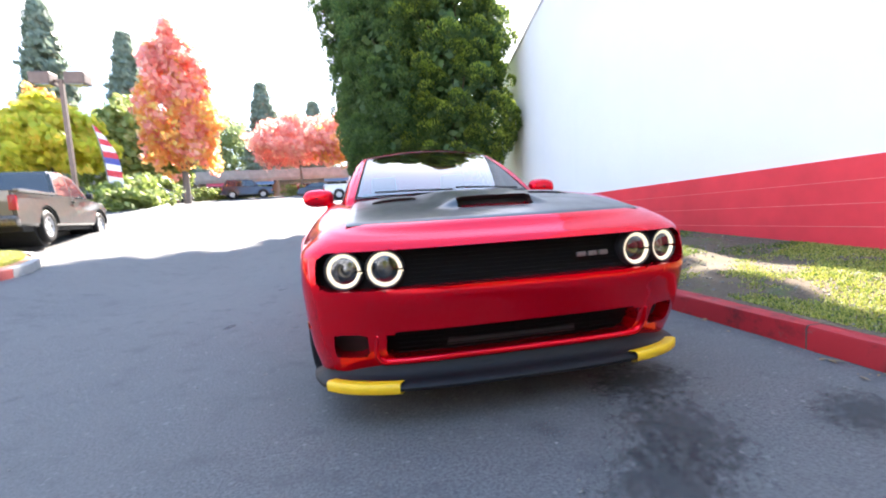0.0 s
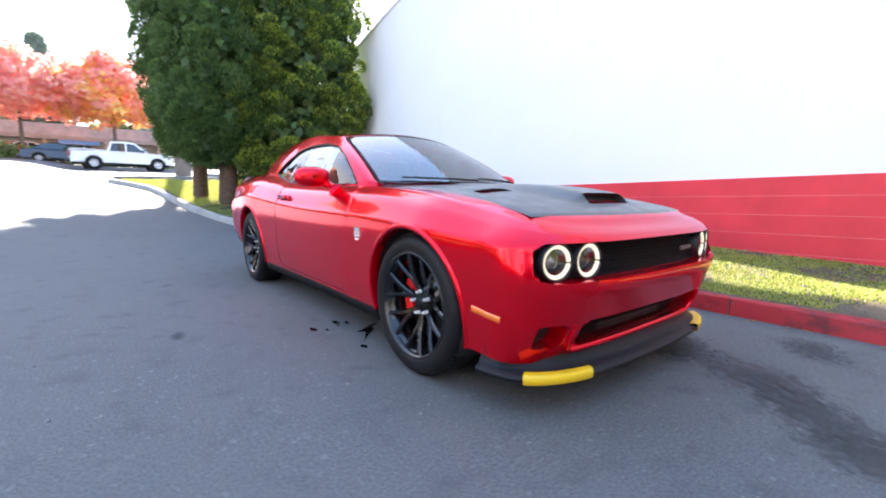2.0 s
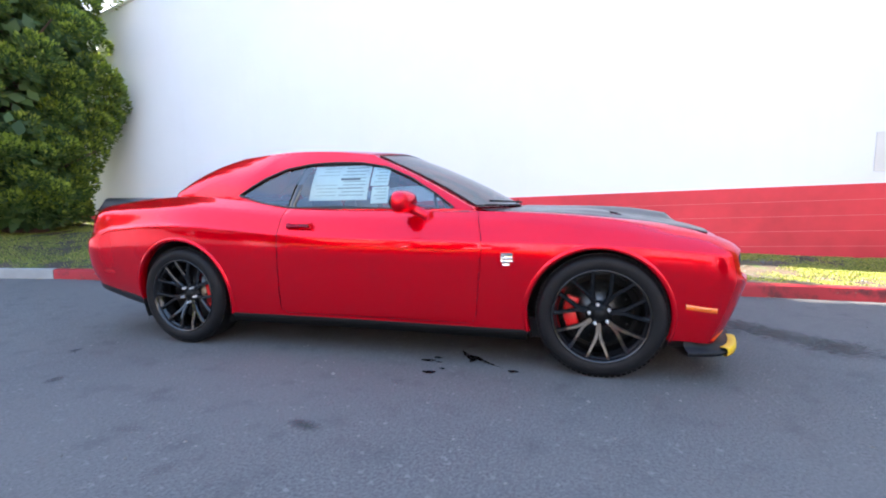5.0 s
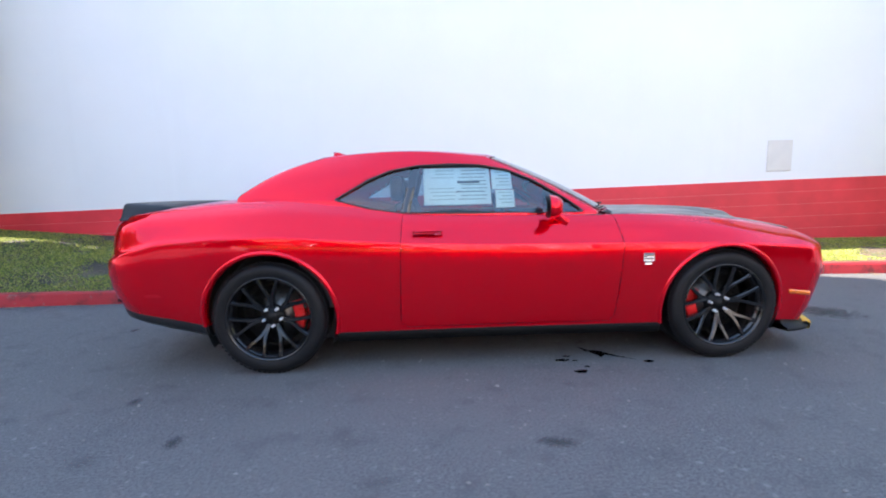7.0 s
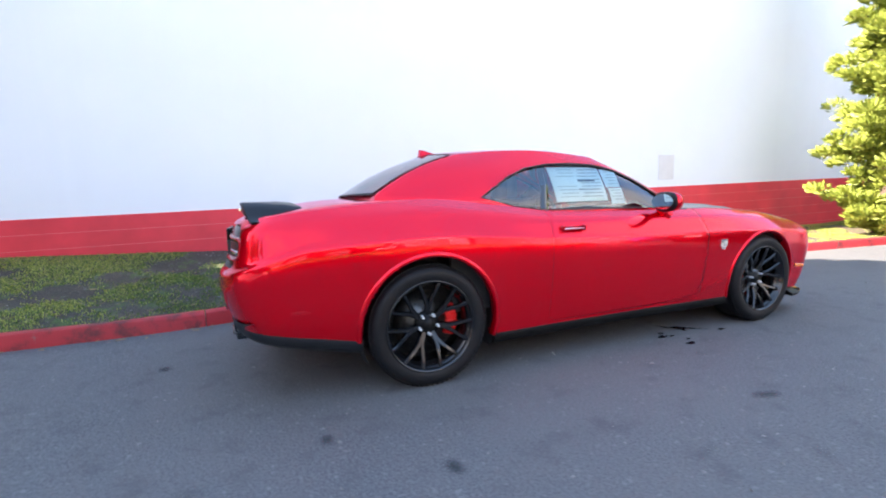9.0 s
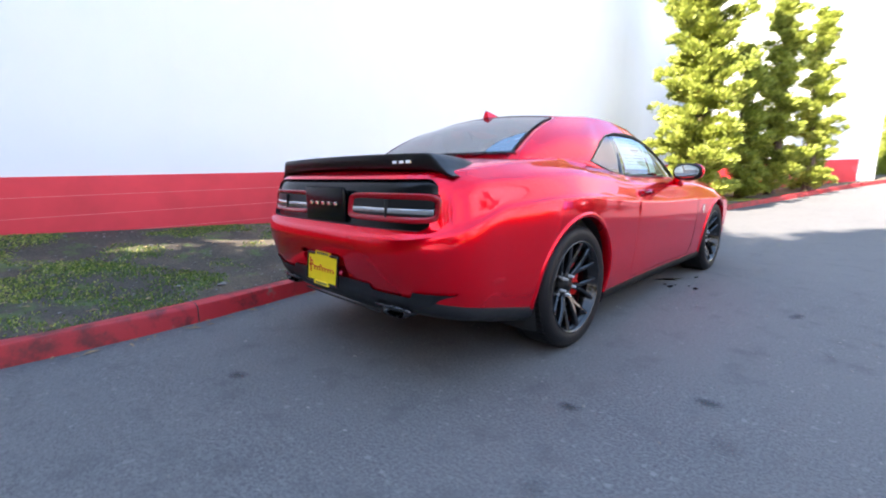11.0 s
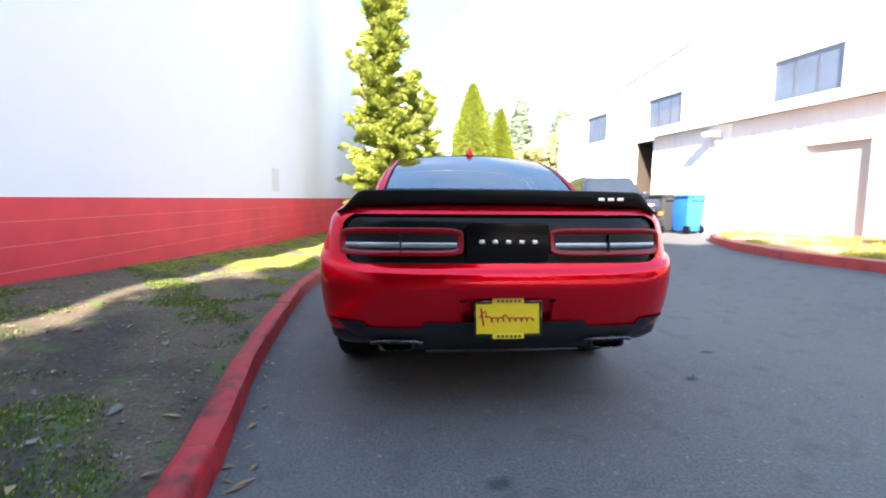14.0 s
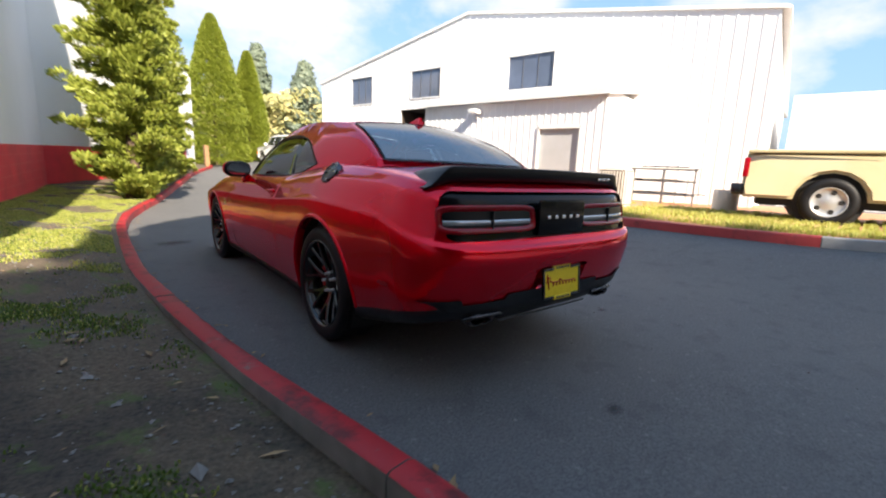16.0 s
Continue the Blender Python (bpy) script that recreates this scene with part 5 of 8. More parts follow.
def body_columns():
    cols = outline()
    n, L = len(cols), len(LEVEL_Z)
    ring = np.zeros((n, L, 3))
    for l in range(L):
        wF = np.interp(Y_FRONT, ST, WIDE) - np.interp(Y_FRONT, ST, INSET[l])
        wR = np.interp(Y_REAR, ST, WIDE) - np.interp(Y_REAR, ST, INSET[l])
        for k, (side, q) in enumerate(cols):
            if side in "RL":
                x, y = curve1(ST, WIDE, q) - curve1(ST, INSET[l], q), q
                x = -x if side == "R" else x
            else:
                e = 2 / (3.2 if side == "N" else 4.0)
                c, s = np.cos(q), np.sin(q)
                cx, sy = np.sign(c) * abs(c) ** e, abs(s) ** e
                if side == "T":
                    x, y = -wR * cx, Y_REAR + (TAIL[l] - Y_REAR) * sy
                else:
                    x, y = wF * cx, Y_FRONT + (NOSE[l] - Y_FRONT) * sy
            if side == "N":
                f = (y - Y_FRONT) / (NOSE[l] - Y_FRONT)
                z = LEVEL_Z[l][1] + (LEVEL_Z[l][0] - LEVEL_Z[l][1]) * f
            elif side == "T":
                f = (y - Y_REAR) / (TAIL[l] - Y_REAR)
                z = LEVEL_Z[l][8] + (LEVEL_Z[l][9] - LEVEL_Z[l][8]) * f
            else:
                z = curve1(ST, LEVEL_Z[l], y)
            ring[k, l] = x, y, z
    # rows up the side
    t = np.arange(L)
    v = np.concatenate([np.linspace(0, 4, 26), np.linspace(4, 5, 4)[1:], np.linspace(5, 7, 14)[1:]])
    rows = np.zeros((n, len(v), 3))
    for k in range(n):
        for a in range(3):
            soft = curve1(t, ring[k, :, a], v)
            straight = np.where((v > 5) & (v < 6), 6 - v, 0) if cols[k][0] in "RL" else 0
            rows[k, :, a] = soft + (np.interp(v, t, ring[k, :, a]) - soft) * straight
    # rows over the top, to a spine
    edge = rows[:, -1]
    up = edge - rows[:, -3]
    q = np.linspace(0, 1, 26)[1:]
    sy = np.clip(edge[:, 1], -1.75, 1.95)
    top = np.zeros((n, len(q), 3))
    for j, w in enumerate(q):
        top[:, j, 0] = edge[:, 0] * (1 - w)
        top[:, j, 1] = edge[:, 1] + (sy - edge[:, 1]) * w
        zt = top_z(top[:, j, 0], top[:, j, 1])
        s = np.clip(w * 8, 0, 1)
        s = s * s * (3 - 2 * s)
        lift = edge[:, 2] + np.clip(up[:, 2], 0, 0.05) * 1.6 * min(w * 12, 1) * 0.5
        top[:, j, 2] = lift * (1 - s) + zt * s
    return np.concatenate([rows, top], 1)


FRONT_ARCH, REAR_ARCH = (-1.455, 0.362, 0.40), (1.465, 0.365, 0.42)


def build_car():
    car = thing("coupe", "glossy red two-door coupe with a black hood, parked by the kerb", "car")
    P = body_columns()
    sh = Shell(P, True)
    side_row = P.shape[1] - 25

    # wheel arches
    arch_loops = []
    for yc, zc, r in (FRONT_ARCH, REAR_ARCH):
        for sgn in (-1, 1):
            got, pick = sh.cut((1, 2), lambda p, yc=yc, zc=zc, r=r: np.linalg.norm(p - (yc, zc), axis=1) - r,
                               lambda V, sgn=sgn: (V[:, 0] * sgn > 0.6) & (V[:, 2] < 0.9))
            lp = sh.V[pick]
            lp = lp[np.argsort(np.arctan2(lp[:, 2] - zc, lp[:, 1] - yc) % (2 * np.pi) - (2 * np.pi) * (np.arctan2(lp[:, 2] - zc, lp[:, 1] - yc) % (2 * np.pi) > 5))]
            arch_loops.append((lp, sgn, yc, zc, r))
    # openings in the nose and tail
    slot = sh.cut((0, 2), lambda p: box_sdf(p, (0, 0.662), (0.835, 0.077), 0.065), lambda V: V[:, 1] < -1.98)
    intake = sh.cut((0, 2), lambda p: box_sdf(p, (0, 0.338), (0.57, 0.066), 0.05), lambda V: V[:, 1] < -2.0)
    ducts = [sh.cut((0, 2), lambda p, s=s: box_sdf(p, (s * 0.712, 0.345), (0.07, 0.054), 0.035), lambda V: V[:, 1] < -1.97) for s in (-1, 1)]
    panel = sh.cut((0, 2), lambda p: box_sdf(p, (0, 0.884), (0.785, 0.114), 0.09), lambda V: V[:, 1] > 2.17)
    pocket = sh.cut((0, 2), lambda p: box_sdf(p, (0, 0.525), (0.215, 0.088), 0.03), lambda V: V[:, 1] > 2.3)
    # doors
    door_poly = [(0.615, 1.012), (0.63, 0.83), (0.645, 0.31), (0.6, 0.275), (-0.72, 0.275), (-0.755, 0.33), (-0.795, 0.78), (-0.76, 0.955), (-0.73, 1.0), (-0.62, 1.02), (0.4, 1.02)]
    doors = [sh.cut((1, 2), lambda p: poly_sdf(p, door_poly), lambda V, s=s: (V[:, 0] * s > 0.5) & (np.abs(V[:, 1]) < 1.2)) for s in (-1, 1)]

    f = sh.F
    V, fc, _ = sh.take(f)
    body = mesh_from("body", V, fc[:, ::-1], PAINT, car, True, "", None, 40)

    for (got, pick), s in zip(doors, (-1, 1)):
        V, fc, used = sh.take(got)
        edge = np.isin(used, pick)
        c = np.array([0, -0.07, 0.65])
        d = c - V[edge]
        d[:, 0] = 0
        V[edge] += d / np.linalg.norm(d, axis=1)[:, None] * 0.004
        V[edge, 0] -= s * 0.002
        door = mesh_from("door", V, fc[:, ::-1], PAINT, car, True)
        bm = bmesh.new()
        x0 = 0.905
        bm_box((s * (x0 - 0.02), 0.375, 0.876), (s * (x0 + 0.018), 0.545, 0.897), 0.010, bm)
        part("door_handle", bm, PAINT, door, "", True)
        bm = bm_box((s * (x0 - 0.02), 0.415, 0.868), (s * (x0 - 0.004), 0.505, 0.877), 0.003)
        part("handle_recess", bm, DARK_TRIM, door)

    # flanges round the wheel arches, and the wells
    for lp, sgn, yc, zc, r in arch_loops:
        n = len(lp)
        c = np.array([0, yc, zc])
        rad = lp - c
        rad[:, 0] = 0
        rad /= np.linalg.norm(rad, axis=1)[:, None]
        out = np.array([sgn, 0, 0])
        rows = [lp + rad * 0.022 - out * 0.003, lp + rad * 0.018 + out * 0.003, lp + rad * 0.008 + out * 0.008, lp - rad * 0.003 + out * 0.007, lp - rad * 0.008, lp - rad * 0.008 - out * 0.05]
        surf("wheel_arch_lip", np.stack(rows, 1), PAINT, car, flip=sgn < 0)
        a = np.linspace(-0.45, np.pi + 0.45, 40)
        xs = [sgn * 0.93, sgn * 0.80, sgn * 0.60]
        g = np.stack([np.stack([np.full_like(a, x), yc + (r + 0.012) * np.cos(a), zc + (r + 0.012) * np.sin(a)], -1) for x in xs], 1)
        g[:, 0] = g[:, 0] * 0 + np.stack([np.full_like(a, sgn * 0.9), yc + (r - 0.002) * np.cos(a), zc + (r - 0.002) * np.sin(a)], -1)
        surf("wheel_well", g, MATTE_BLACK, car)
        disc = [[(sgn * 0.6, yc, zc)] * len(a), g[:, 2].tolist()]
        surf("well_wall", np.stack([np.array(disc[0]), np.array(disc[1])], 1), MATTE_BLACK, car)

    def recess(cutout, axes, centre, depth, name, mat_back, mat_rim, label="", shrink=0.0):
        got, pick = cutout
        V, fc, used = sh.take(got, np.array([0, depth, 0]))
        back = mesh_from(name, V, fc[:, ::-1], mat_back, car, True, label)
        loop = by_angle(sh.V[pick], axes, centre)
        RV, RF = rim(loop, (0, depth, 0))
        mesh_from(name + "_surround", RV, RF, mat_rim, car, True)
        return back

    recess(slot, (0, 2), (0, 0.662), 0.08, "grille", GRILLE, PAINT, "black mesh grille")
    recess(intake, (0, 2), (0, 0.335), 0.09, "lower_intake", GRILLE, PAINT, "black lower air intake")
    for dct, s in zip(ducts, (-1, 1)):
        recess(dct, (0, 2), (s * 0.705, 0.355), 0.09, "brake_duct", MATTE_BLACK, PAINT)
    recess(panel, (0, 2), (0, 0.873), -0.022, "tail_panel", PANEL_BLACK, DARK_TRIM, "gloss black panel between the tail lamps")
    recess(pocket, (0, 2), (0, 0.525), -0.04, "plate_pocket", PAINT, PAINT)

    # horizontal bars of the grille
    for z in np.linspace(0.60, 0.722, 8):
        x = np.linspace(-0.46, 0.46, 30)
        y = -1.95 - 0.36 * (1 - (np.abs(x) / 0.91) ** 3.2) ** 0.3125 + 0.06
        tube_ob("grille_bar", np.stack([x, y, np.full_like(x, z)], -1), 0.002, GRILLE, car, 6)
    for z in np.linspace(0.30, 0.375, 5):
        x = np.linspace(-0.52, 0.52, 24)
        y = -1.95 - 0.33 * (1 - (np.abs(x) / 0.9) ** 3.2) ** 0.3125 + 0.07
        tube_ob("intake_bar", np.stack([x, y, np.full_like(x, z)], -1), 0.002, GRILLE, car, 6)
    part("radiator", bm_box((-0.3, -2.15, 0.29), (0.3, -2.12, 0.38), 0.005), RADIATOR_DARK, car)
    # grille badge: a plain bright shape
    bm = bmesh.new()
    for k in range(3):
        bm_box((0.262 + 0.055 * k, -2.262, 0.648), (0.306 + 0.055 * k, -2.25, 0.668), 0.004, bm)
    bmesh.ops.rotate(bm, verts=bm.verts, cent=(0.33, -2.256, 0.655), matrix=Matrix.Rotation(radians(6), 3, "Z"))
    part("grille_badge", bm, METAL_GREY, car, "small silver badge")

    # rolled lower lip under the intake, turning up between intake and ducts
    q = np.linspace(0, 1, 90)
    lx = curve1([0, 0.06, 0.13, 0.5, 0.87, 0.94, 1], [-0.606, -0.612, -0.57, 0, 0.57, 0.612, 0.606], q)
    lz = curve1([0, 0.06, 0.13, 0.87, 0.94, 1], [0.39, 0.31, 0.262, 0.262, 0.31, 0.39], q)
    tube_ob("intake_lip", np.stack([lx, nose_y(lx, lz) - 0.002, lz], -1), 0.016, PAINT, car, 10, 0.35 + 0.65 * np.clip(np.minimum(q, 1 - q) * 9, 0, 1))
    # headlamps
    for x, y, turn in ((-0.715, -2.196, -14), (-0.555, -2.232, -7), (0.555, -2.232, 7), (0.715, -2.196, 14)):
        lamp = new("headlamp")
        lamp.parent = car
        lamp.matrix_basis = pose(x, y, 0.662, 0, 0, turn)
        g = lathe([(0.079, 0.03), (0.079, -0.02), (0.075, -0.024), (0.07, -0.02), (0.068, 0.02)], "y", 40)
        surf("bezel", g, DARK_TRIM, lamp)
        g = lathe([(0.0645 + 0.0105 * math.cos(a), -0.008 + 0.008 * math.sin(a)) for a in np.linspace(0, 2 * math.pi, 11)], "y", 48)
        surf("light_ring", g, LAMP_WHITE, lamp, label="glowing white ring lamp", flip=True)
        g = lathe([(0.055, -0.002), (0.05, 0.02), (0.036, 0.03), (0.034, 0.012), (0.024, 0.002), (0.0, -0.004)], "y", 40)
        surf("reflector", g, LAMP_CHROME if abs(x) > 0.6 else DARK_TRIM, lamp)
        g = lathe([(0.066, -0.004), (0.05, -0.012), (0.025, -0.016), (0.0, -0.0175)], "y", 40)
        surf("lens", g, GLASS_CLEAR, lamp).visible_shadow = False

    # hood
    build_hood(car)
    build_cabin(car)
    build_wheels(car)
    build_tail(car)
    build_lips(car)
    build_trim(car)
    return car


def nose_y(x, z):
    """Front face of the body at a place across and a height."""
    ny = np.interp(z, [r[0] for r in LEVEL_Z], NOSE)
    w = 0.91 - np.interp(z, [r[0] for r in LEVEL_Z], [r[1] for r in INSET])
    return Y_FRONT + (ny - Y_FRONT) * np.clip(1 - (np.abs(x) / w) ** 3.2, 0, 1) ** (1 / 3.2)


def build_hood(car):
    nu, nv = 61, 75
    u = np.linspace(-1, 1, nu)[:, None] * np.ones(nv)
    v = np.ones(nu)[:, None] * np.linspace(0, 1, nv)[None]
    half = 0.705 - 0.05 * v
    x = u * half
    y0 = -2.16 + 0.10 * np.abs(u) ** 2.4
    y1 = -0.985 + 0.24 * np.abs(u) ** 2
    y = y0 + (y1 - y0) * v

    def bump(a, lo, hi):
        t = np.clip((a - lo) / (hi - lo), 0, 1)
        return t * t * (3 - 2 * t)
    mid = 1 - bump(np.abs(x), 0.15, 0.30)
    along = bump(y, -2.005, -1.945) * (1 - 0.75 * bump(y, -1.85, -1.1))
    wings = bump(np.abs(x), 0.30, 0.36) * (1 - bump(np.abs(x), 0.52, 0.60)) * bump(y, -1.68, -1.5) * (1 - bump(y, -1.5, -1.1))
    z = top_z(x, y) + 0.004 + 0.043 * mid * along + 0.014 * wings
    edge = np.maximum(np.abs(u) > 0.995, (v < 0.004) | (v > 0.996))
    z = z - 0.006 * edge
    P = np.stack([x, y, z], -1)
    sh = Shell(P, False)
    mouth, pick = sh.cut((0, 1), lambda p: box_sdf(p, (0, -1.974), (0.185, 0.026), 0.015), lambda V: np.ones(len(V), bool))
    slots = [sh.cut((0, 1), lambda p, s=s: box_sdf(p, (s * 0.45, -1.585), (0.12, 0.034), 0.015), lambda V: np.ones(len(V), bool)) for s in (-1, 1)]
    V, fc, _ = sh.take(sh.F)
    hood = mesh_from("hood", V, fc, SATIN_BLACK, car, True, "satin black hood with an air scoop", None, 45)
    V, fc, _ = sh.take(mouth, np.array([0, 0.05, -0.02]))
    mesh_from("scoop_opening", V, fc, MATTE_BLACK, hood)
    RV, RF = rim(by_angle(sh.V[pick], (0, 1), (0, -1.974)), (0, 0.05, -0.02))
    mesh_from("scoop_wall", RV, RF, MATTE_BLACK, hood)
    for (got, pk), s in zip(slots, (-1, 1)):
        V, fc, _ = sh.take(got, np.array([0, 0.03, -0.025]))
        mesh_from("heat_vent", V, fc, MATTE_BLACK, hood)
        RV, RF = rim(by_angle(sh.V[pk], (0, 1), (s * 0.45, -1.585)), (0, 0.03, -0.025))
        mesh_from("vent_wall", RV, RF, MATTE_BLACK, hood)


def ws_point(u, t):
    """Windscreen: u across -1..1, t from cowl to roof."""
    xb, xt = 0.715, 0.575
    x = u * (xb + (xt - xb) * t)
    yb, yt = -0.985 + 0.27 * u * u, -0.045 + 0.10 * u * u
    zb, zt = 0.985 - 0.0 * u * u, 1.425 - 0.045 * u * u
    bow = 0.022 * np.sin(np.pi * t) * (1 - 0.3 * u * u)
    return np.stack([x, yb + (yt - yb) * t - bow * 0.42, zb + (zt - zb) * t + bow], -1)


def rg_point(u, t):
    """Rear window: t from deck to roof."""
    xb, xt = 0.665, 0.565
    x = u * (xb + (xt - xb) * t)
    yb, yt = 1.83 - 0.10 * u * u, 1.19 - 0.05 * u * u
    zb, zt = 1.128 - 0.0 * u * u, 1.432 - 0.04 * u * u
    bow = 0.03 * np.sin(np.pi * t)
    return np.stack([x, yb + (yt - yb) * t + bow * 0.4, zb + (zt - zb) * t + bow], -1)


def side_point(a, t, s):
    """Cabin side: a from windscreen to rear window, t from belt to roof rail."""
    yb = -0.735 + (1.80 + 0.735) * a
    zb = curve1([-0.75, -0.3, 0.6, 0.85, 1.05, 1.3, 1.85], [0.965, 0.972, 0.99, 1.01, 1.06, 1.08, 1.10], yb)
    xb = curve1([-0.75, -0.3, 0.6, 1.05, 1.4, 1.85], [0.765, 0.80, 0.80, 0.775, 0.735, 0.70], yb)
    yt = 0.055 + (1.14 - 0.055) * a
    zt = 1.38 + 0.036 * np.sin(np.pi * a) + 0.012 * a
    xt = 0.575 + 0.012 * np.sin(np.pi * a) - 0.012 * a
    bow = np.sin(np.pi * t)
    x = xb + (xt - xb) * t + 0.028 * bow
    y = yb + (yt - yb) * t + np.where(a < 0.5, -0.05, 0.0) * bow * (1 - np.clip(a * 3, 0, 1)) 
    z = zb + (zt - zb) * t + 0.012 * bow
    # meet the two screens and tuck in below the belt
    A, B = ws_point(np.ones_like(a * t), t), rg_point(np.ones_like(a * t), t)
    wa, wb = np.clip(1 - a / 0.15, 0, 1) ** 2, np.clip((a - 0.8) / 0.2, 0, 1) ** 2
    x = x + (A[..., 0] - x) * wa + (B[..., 0] - x) * wb
    y = y + (A[..., 1] - y) * wa + (B[..., 1] - y) * wb
    z = z + (A[..., 2] - z) * wa + (B[..., 2] - z) * wb - 0.045 * np.clip(1 - t / 0.04, 0, 1)
    return np.stack([s * x, y, z], -1)


WINDOW = [(1.06, 1.102), (0.83, 1.04), (0.61, 1.008), (-0.31, 0.99), (-0.60, 0.988), (-0.46, 1.09), (-0.27, 1.205), (-0.09, 1.283), (0.1, 1.318), (0.3, 1.326), (0.5, 1.322), (0.69, 1.292), (0.84, 1.232), (0.96, 1.162)]


def build_cabin(car):
    u = np.linspace(-1, 1, 41)[:, None] * np.ones(25)
    t = np.ones(41)[:, None] * np.linspace(0, 1, 25)
    surf("windscreen", ws_point(u * 0.955, 0.03 + 0.94 * t), GLASS_SCREEN, car, label="tinted windscreen reflecting sky and trees").visible_shadow = False
    surf("rear_window", rg_point(u * 0.955, 0.03 + 0.93 * t), GLASS_REAR, car, flip=True, label="tinted rear window").visible_shadow = False
    # painted and black borders round the two screens
    for name, fn, fl in (("windscreen_frame", ws_point, False), ("rear_window_frame", rg_point, True)):
        k = np.linspace(0, 1, 120, endpoint=False)
        per = np.array([((-1 + 8 * q, 0) if q < .25 else (1, (q - .25) * 4) if q < .5 else (1 - (q - .5) * 8, 1) if q < .75 else (-1, 1 - (q - .75) * 4)) for q in k])
        rows = []
        for d, dz in ((0.0, -0.004), (0.056, 0.001), (0.06, -0.012)):
            uu, tt = per[:, 0] * (1 - d), 0.5 + (per[:, 1] - 0.5) * (1 - 1.35 * d)
            p = fn(uu, tt)
            p[:, 2] += dz - (0.035 * (per[:, 1] == 0) if d == 0 else 0)
            rows.append(p)
        surf(name, np.stack(rows, 1), PAINT, car, True, flip=fl)
        rows = []
        for d, dz in ((0.055, 0.0025), (0.078, 0.0022)):
            uu, tt = per[:, 0] * (1 - d), 0.5 + (per[:, 1] - 0.5) * (1 - 1.35 * d)
            p = fn(uu, tt)
            p[:, 2] += dz
            rows.append(p)
        surf(name.replace("frame", "seal"), np.stack(rows, 1), SILL_BLACK, car, True, flip=not fl)
    # roof
    n, m = 41, 45
    uu = np.linspace(-1, 1, n)
    A, B = ws_point(uu, np.ones(n)), rg_point(uu, np.ones(n))
    w = np.linspace(0, 1, m)
    R = np.zeros((n, m, 3))
    for j, q in enumerate(w):
        R[:, j] = A + (B - A) * q
        R[:, j, 2] += 0.036 * np.sin(np.pi * q) * (1 - 0.25 * uu ** 4)
        R[:, j, 0] += uu * 0.012 * np.sin(np.pi * q)
    surf("roof", R, PAINT, car)
    # sides with their windows
    for s in (-1, 1):
        a = np.linspace(0, 1, 110)[:, None] * np.ones(30)
        tt = np.ones(110)[:, None] * np.linspace(0, 1, 30)
        sh = Shell(side_point(a, tt, s), False)
        got, pick = sh.cut((1, 2), lambda p: poly_sdf(p, WINDOW) - 0.0, lambda V: np.ones(len(V), bool))
        V, fc, _ = sh.take(sh.F)
        mesh_from("cabin_side", V, fc if s > 0 else fc[:, ::-1], PAINT, car, True)
        V, fc, _ = sh.take(got, np.array([-s * 0.012, 0, 0]))
        mesh_from("side_window", V, fc if s > 0 else fc[:, ::-1], GLASS_FAR_DIM if s > 0 else GLASS_CAR, car, True, "tinted side window").visible_shadow = False
        loop = by_angle(sh.V[pick], (1, 2), (0.25, 1.14))
        ctr = np.array([0, 0.25, 1.14])
        rows = []
        for d, ox in ((-0.006, 0.004), (0.014, 0.006), (0.02, -0.016)):
            dirn = ctr - loop
            dirn[:, 0] = 0
            q = loop + dirn / np.linalg.norm(dirn, axis=1)[:, None] * d
            q[:, 0] += s * ox
            q[:, 0] -= s * 0.55 * d * (dirn[:, 2] > 0) * 0
            rows.append(q)
        surf("window_trim", np.stack(rows, 1), DARK_TRIM, car, True, flip=s < 0)
        # pillar between door glass and quarter glass
        pts = []
        for z in np.linspace(1.008, 1.322, 10):
            f = (z - 1.0) / 0.39
            x = 0.80 + (0.583 - 0.80) * f + 0.028 * math.sin(math.pi * f)
            y = 0.60 - 0.075 * (z - 1.008) / 0.314
            pts.append((x, y, z))
        pts = np.array(pts)
        g = np.stack([np.stack([s * (pts[:, 0] + ox), pts[:, 1] + oy, pts[:, 2]], -1) for ox, oy in ((-0.02, -0.03), (-0.004, -0.028), (-0.004, 0.028), (-0.02, 0.03))], 1)
        surf("centre_pillar", g, GLOSS_BLACK, car, flip=s > 0)
    # interior
    part("cabin_floor", bm_box((-0.72, -1.0, 0.3), (0.72, 1.7, 0.36)), INTERIOR, car)
    bm = bm_box((-0.7, -0.78, 0.55), (0.7, -0.32, 0.965), 0.06)
    part("dashboard", bm, INTERIOR, car, "", True, 40)
    for x in (-0.37, 0.37):
        seat = new("front_seat")
        seat.parent = car
        seat.matrix_basis = pose(x, 0.35, 0.36)
        part("seat_cushion", bm_box((-0.26, -0.42, 0.0), (0.26, 0.12, 0.26), 0.06), INTERIOR_SEAT, seat, "", True, 40)
        bm = bm_box((-0.25, 0.05, 0.2), (0.25, 0.2, 0.75), 0.06)
        bmesh.ops.rotate(bm, verts=bm.verts, cent=(0, 0.12, 0.2), matrix=Matrix.Rotation(radians(-16), 3, "X"))
        part("seat_back", bm, INTERIOR_SEAT, seat, "", True, 40)
        bm = bm_box((-0.13, 0.27, 0.72), (0.13, 0.37, 0.9), 0.04)
        part("headrest", bm, INTERIOR_SEAT, seat, "", True, 40)
    bm = bm_box((-0.65, 1.0, 0.36), (0.65, 1.45, 0.66), 0.06)
    part("rear_bench", bm, INTERIOR_SEAT, car, "", True, 40)
    bm = bm_box((-0.62, 1.3, 0.6), (0.62, 1.45, 1.06), 0.05)
    part("rear_seat_back", bm, INTERIOR_SEAT, car, "", True, 40)
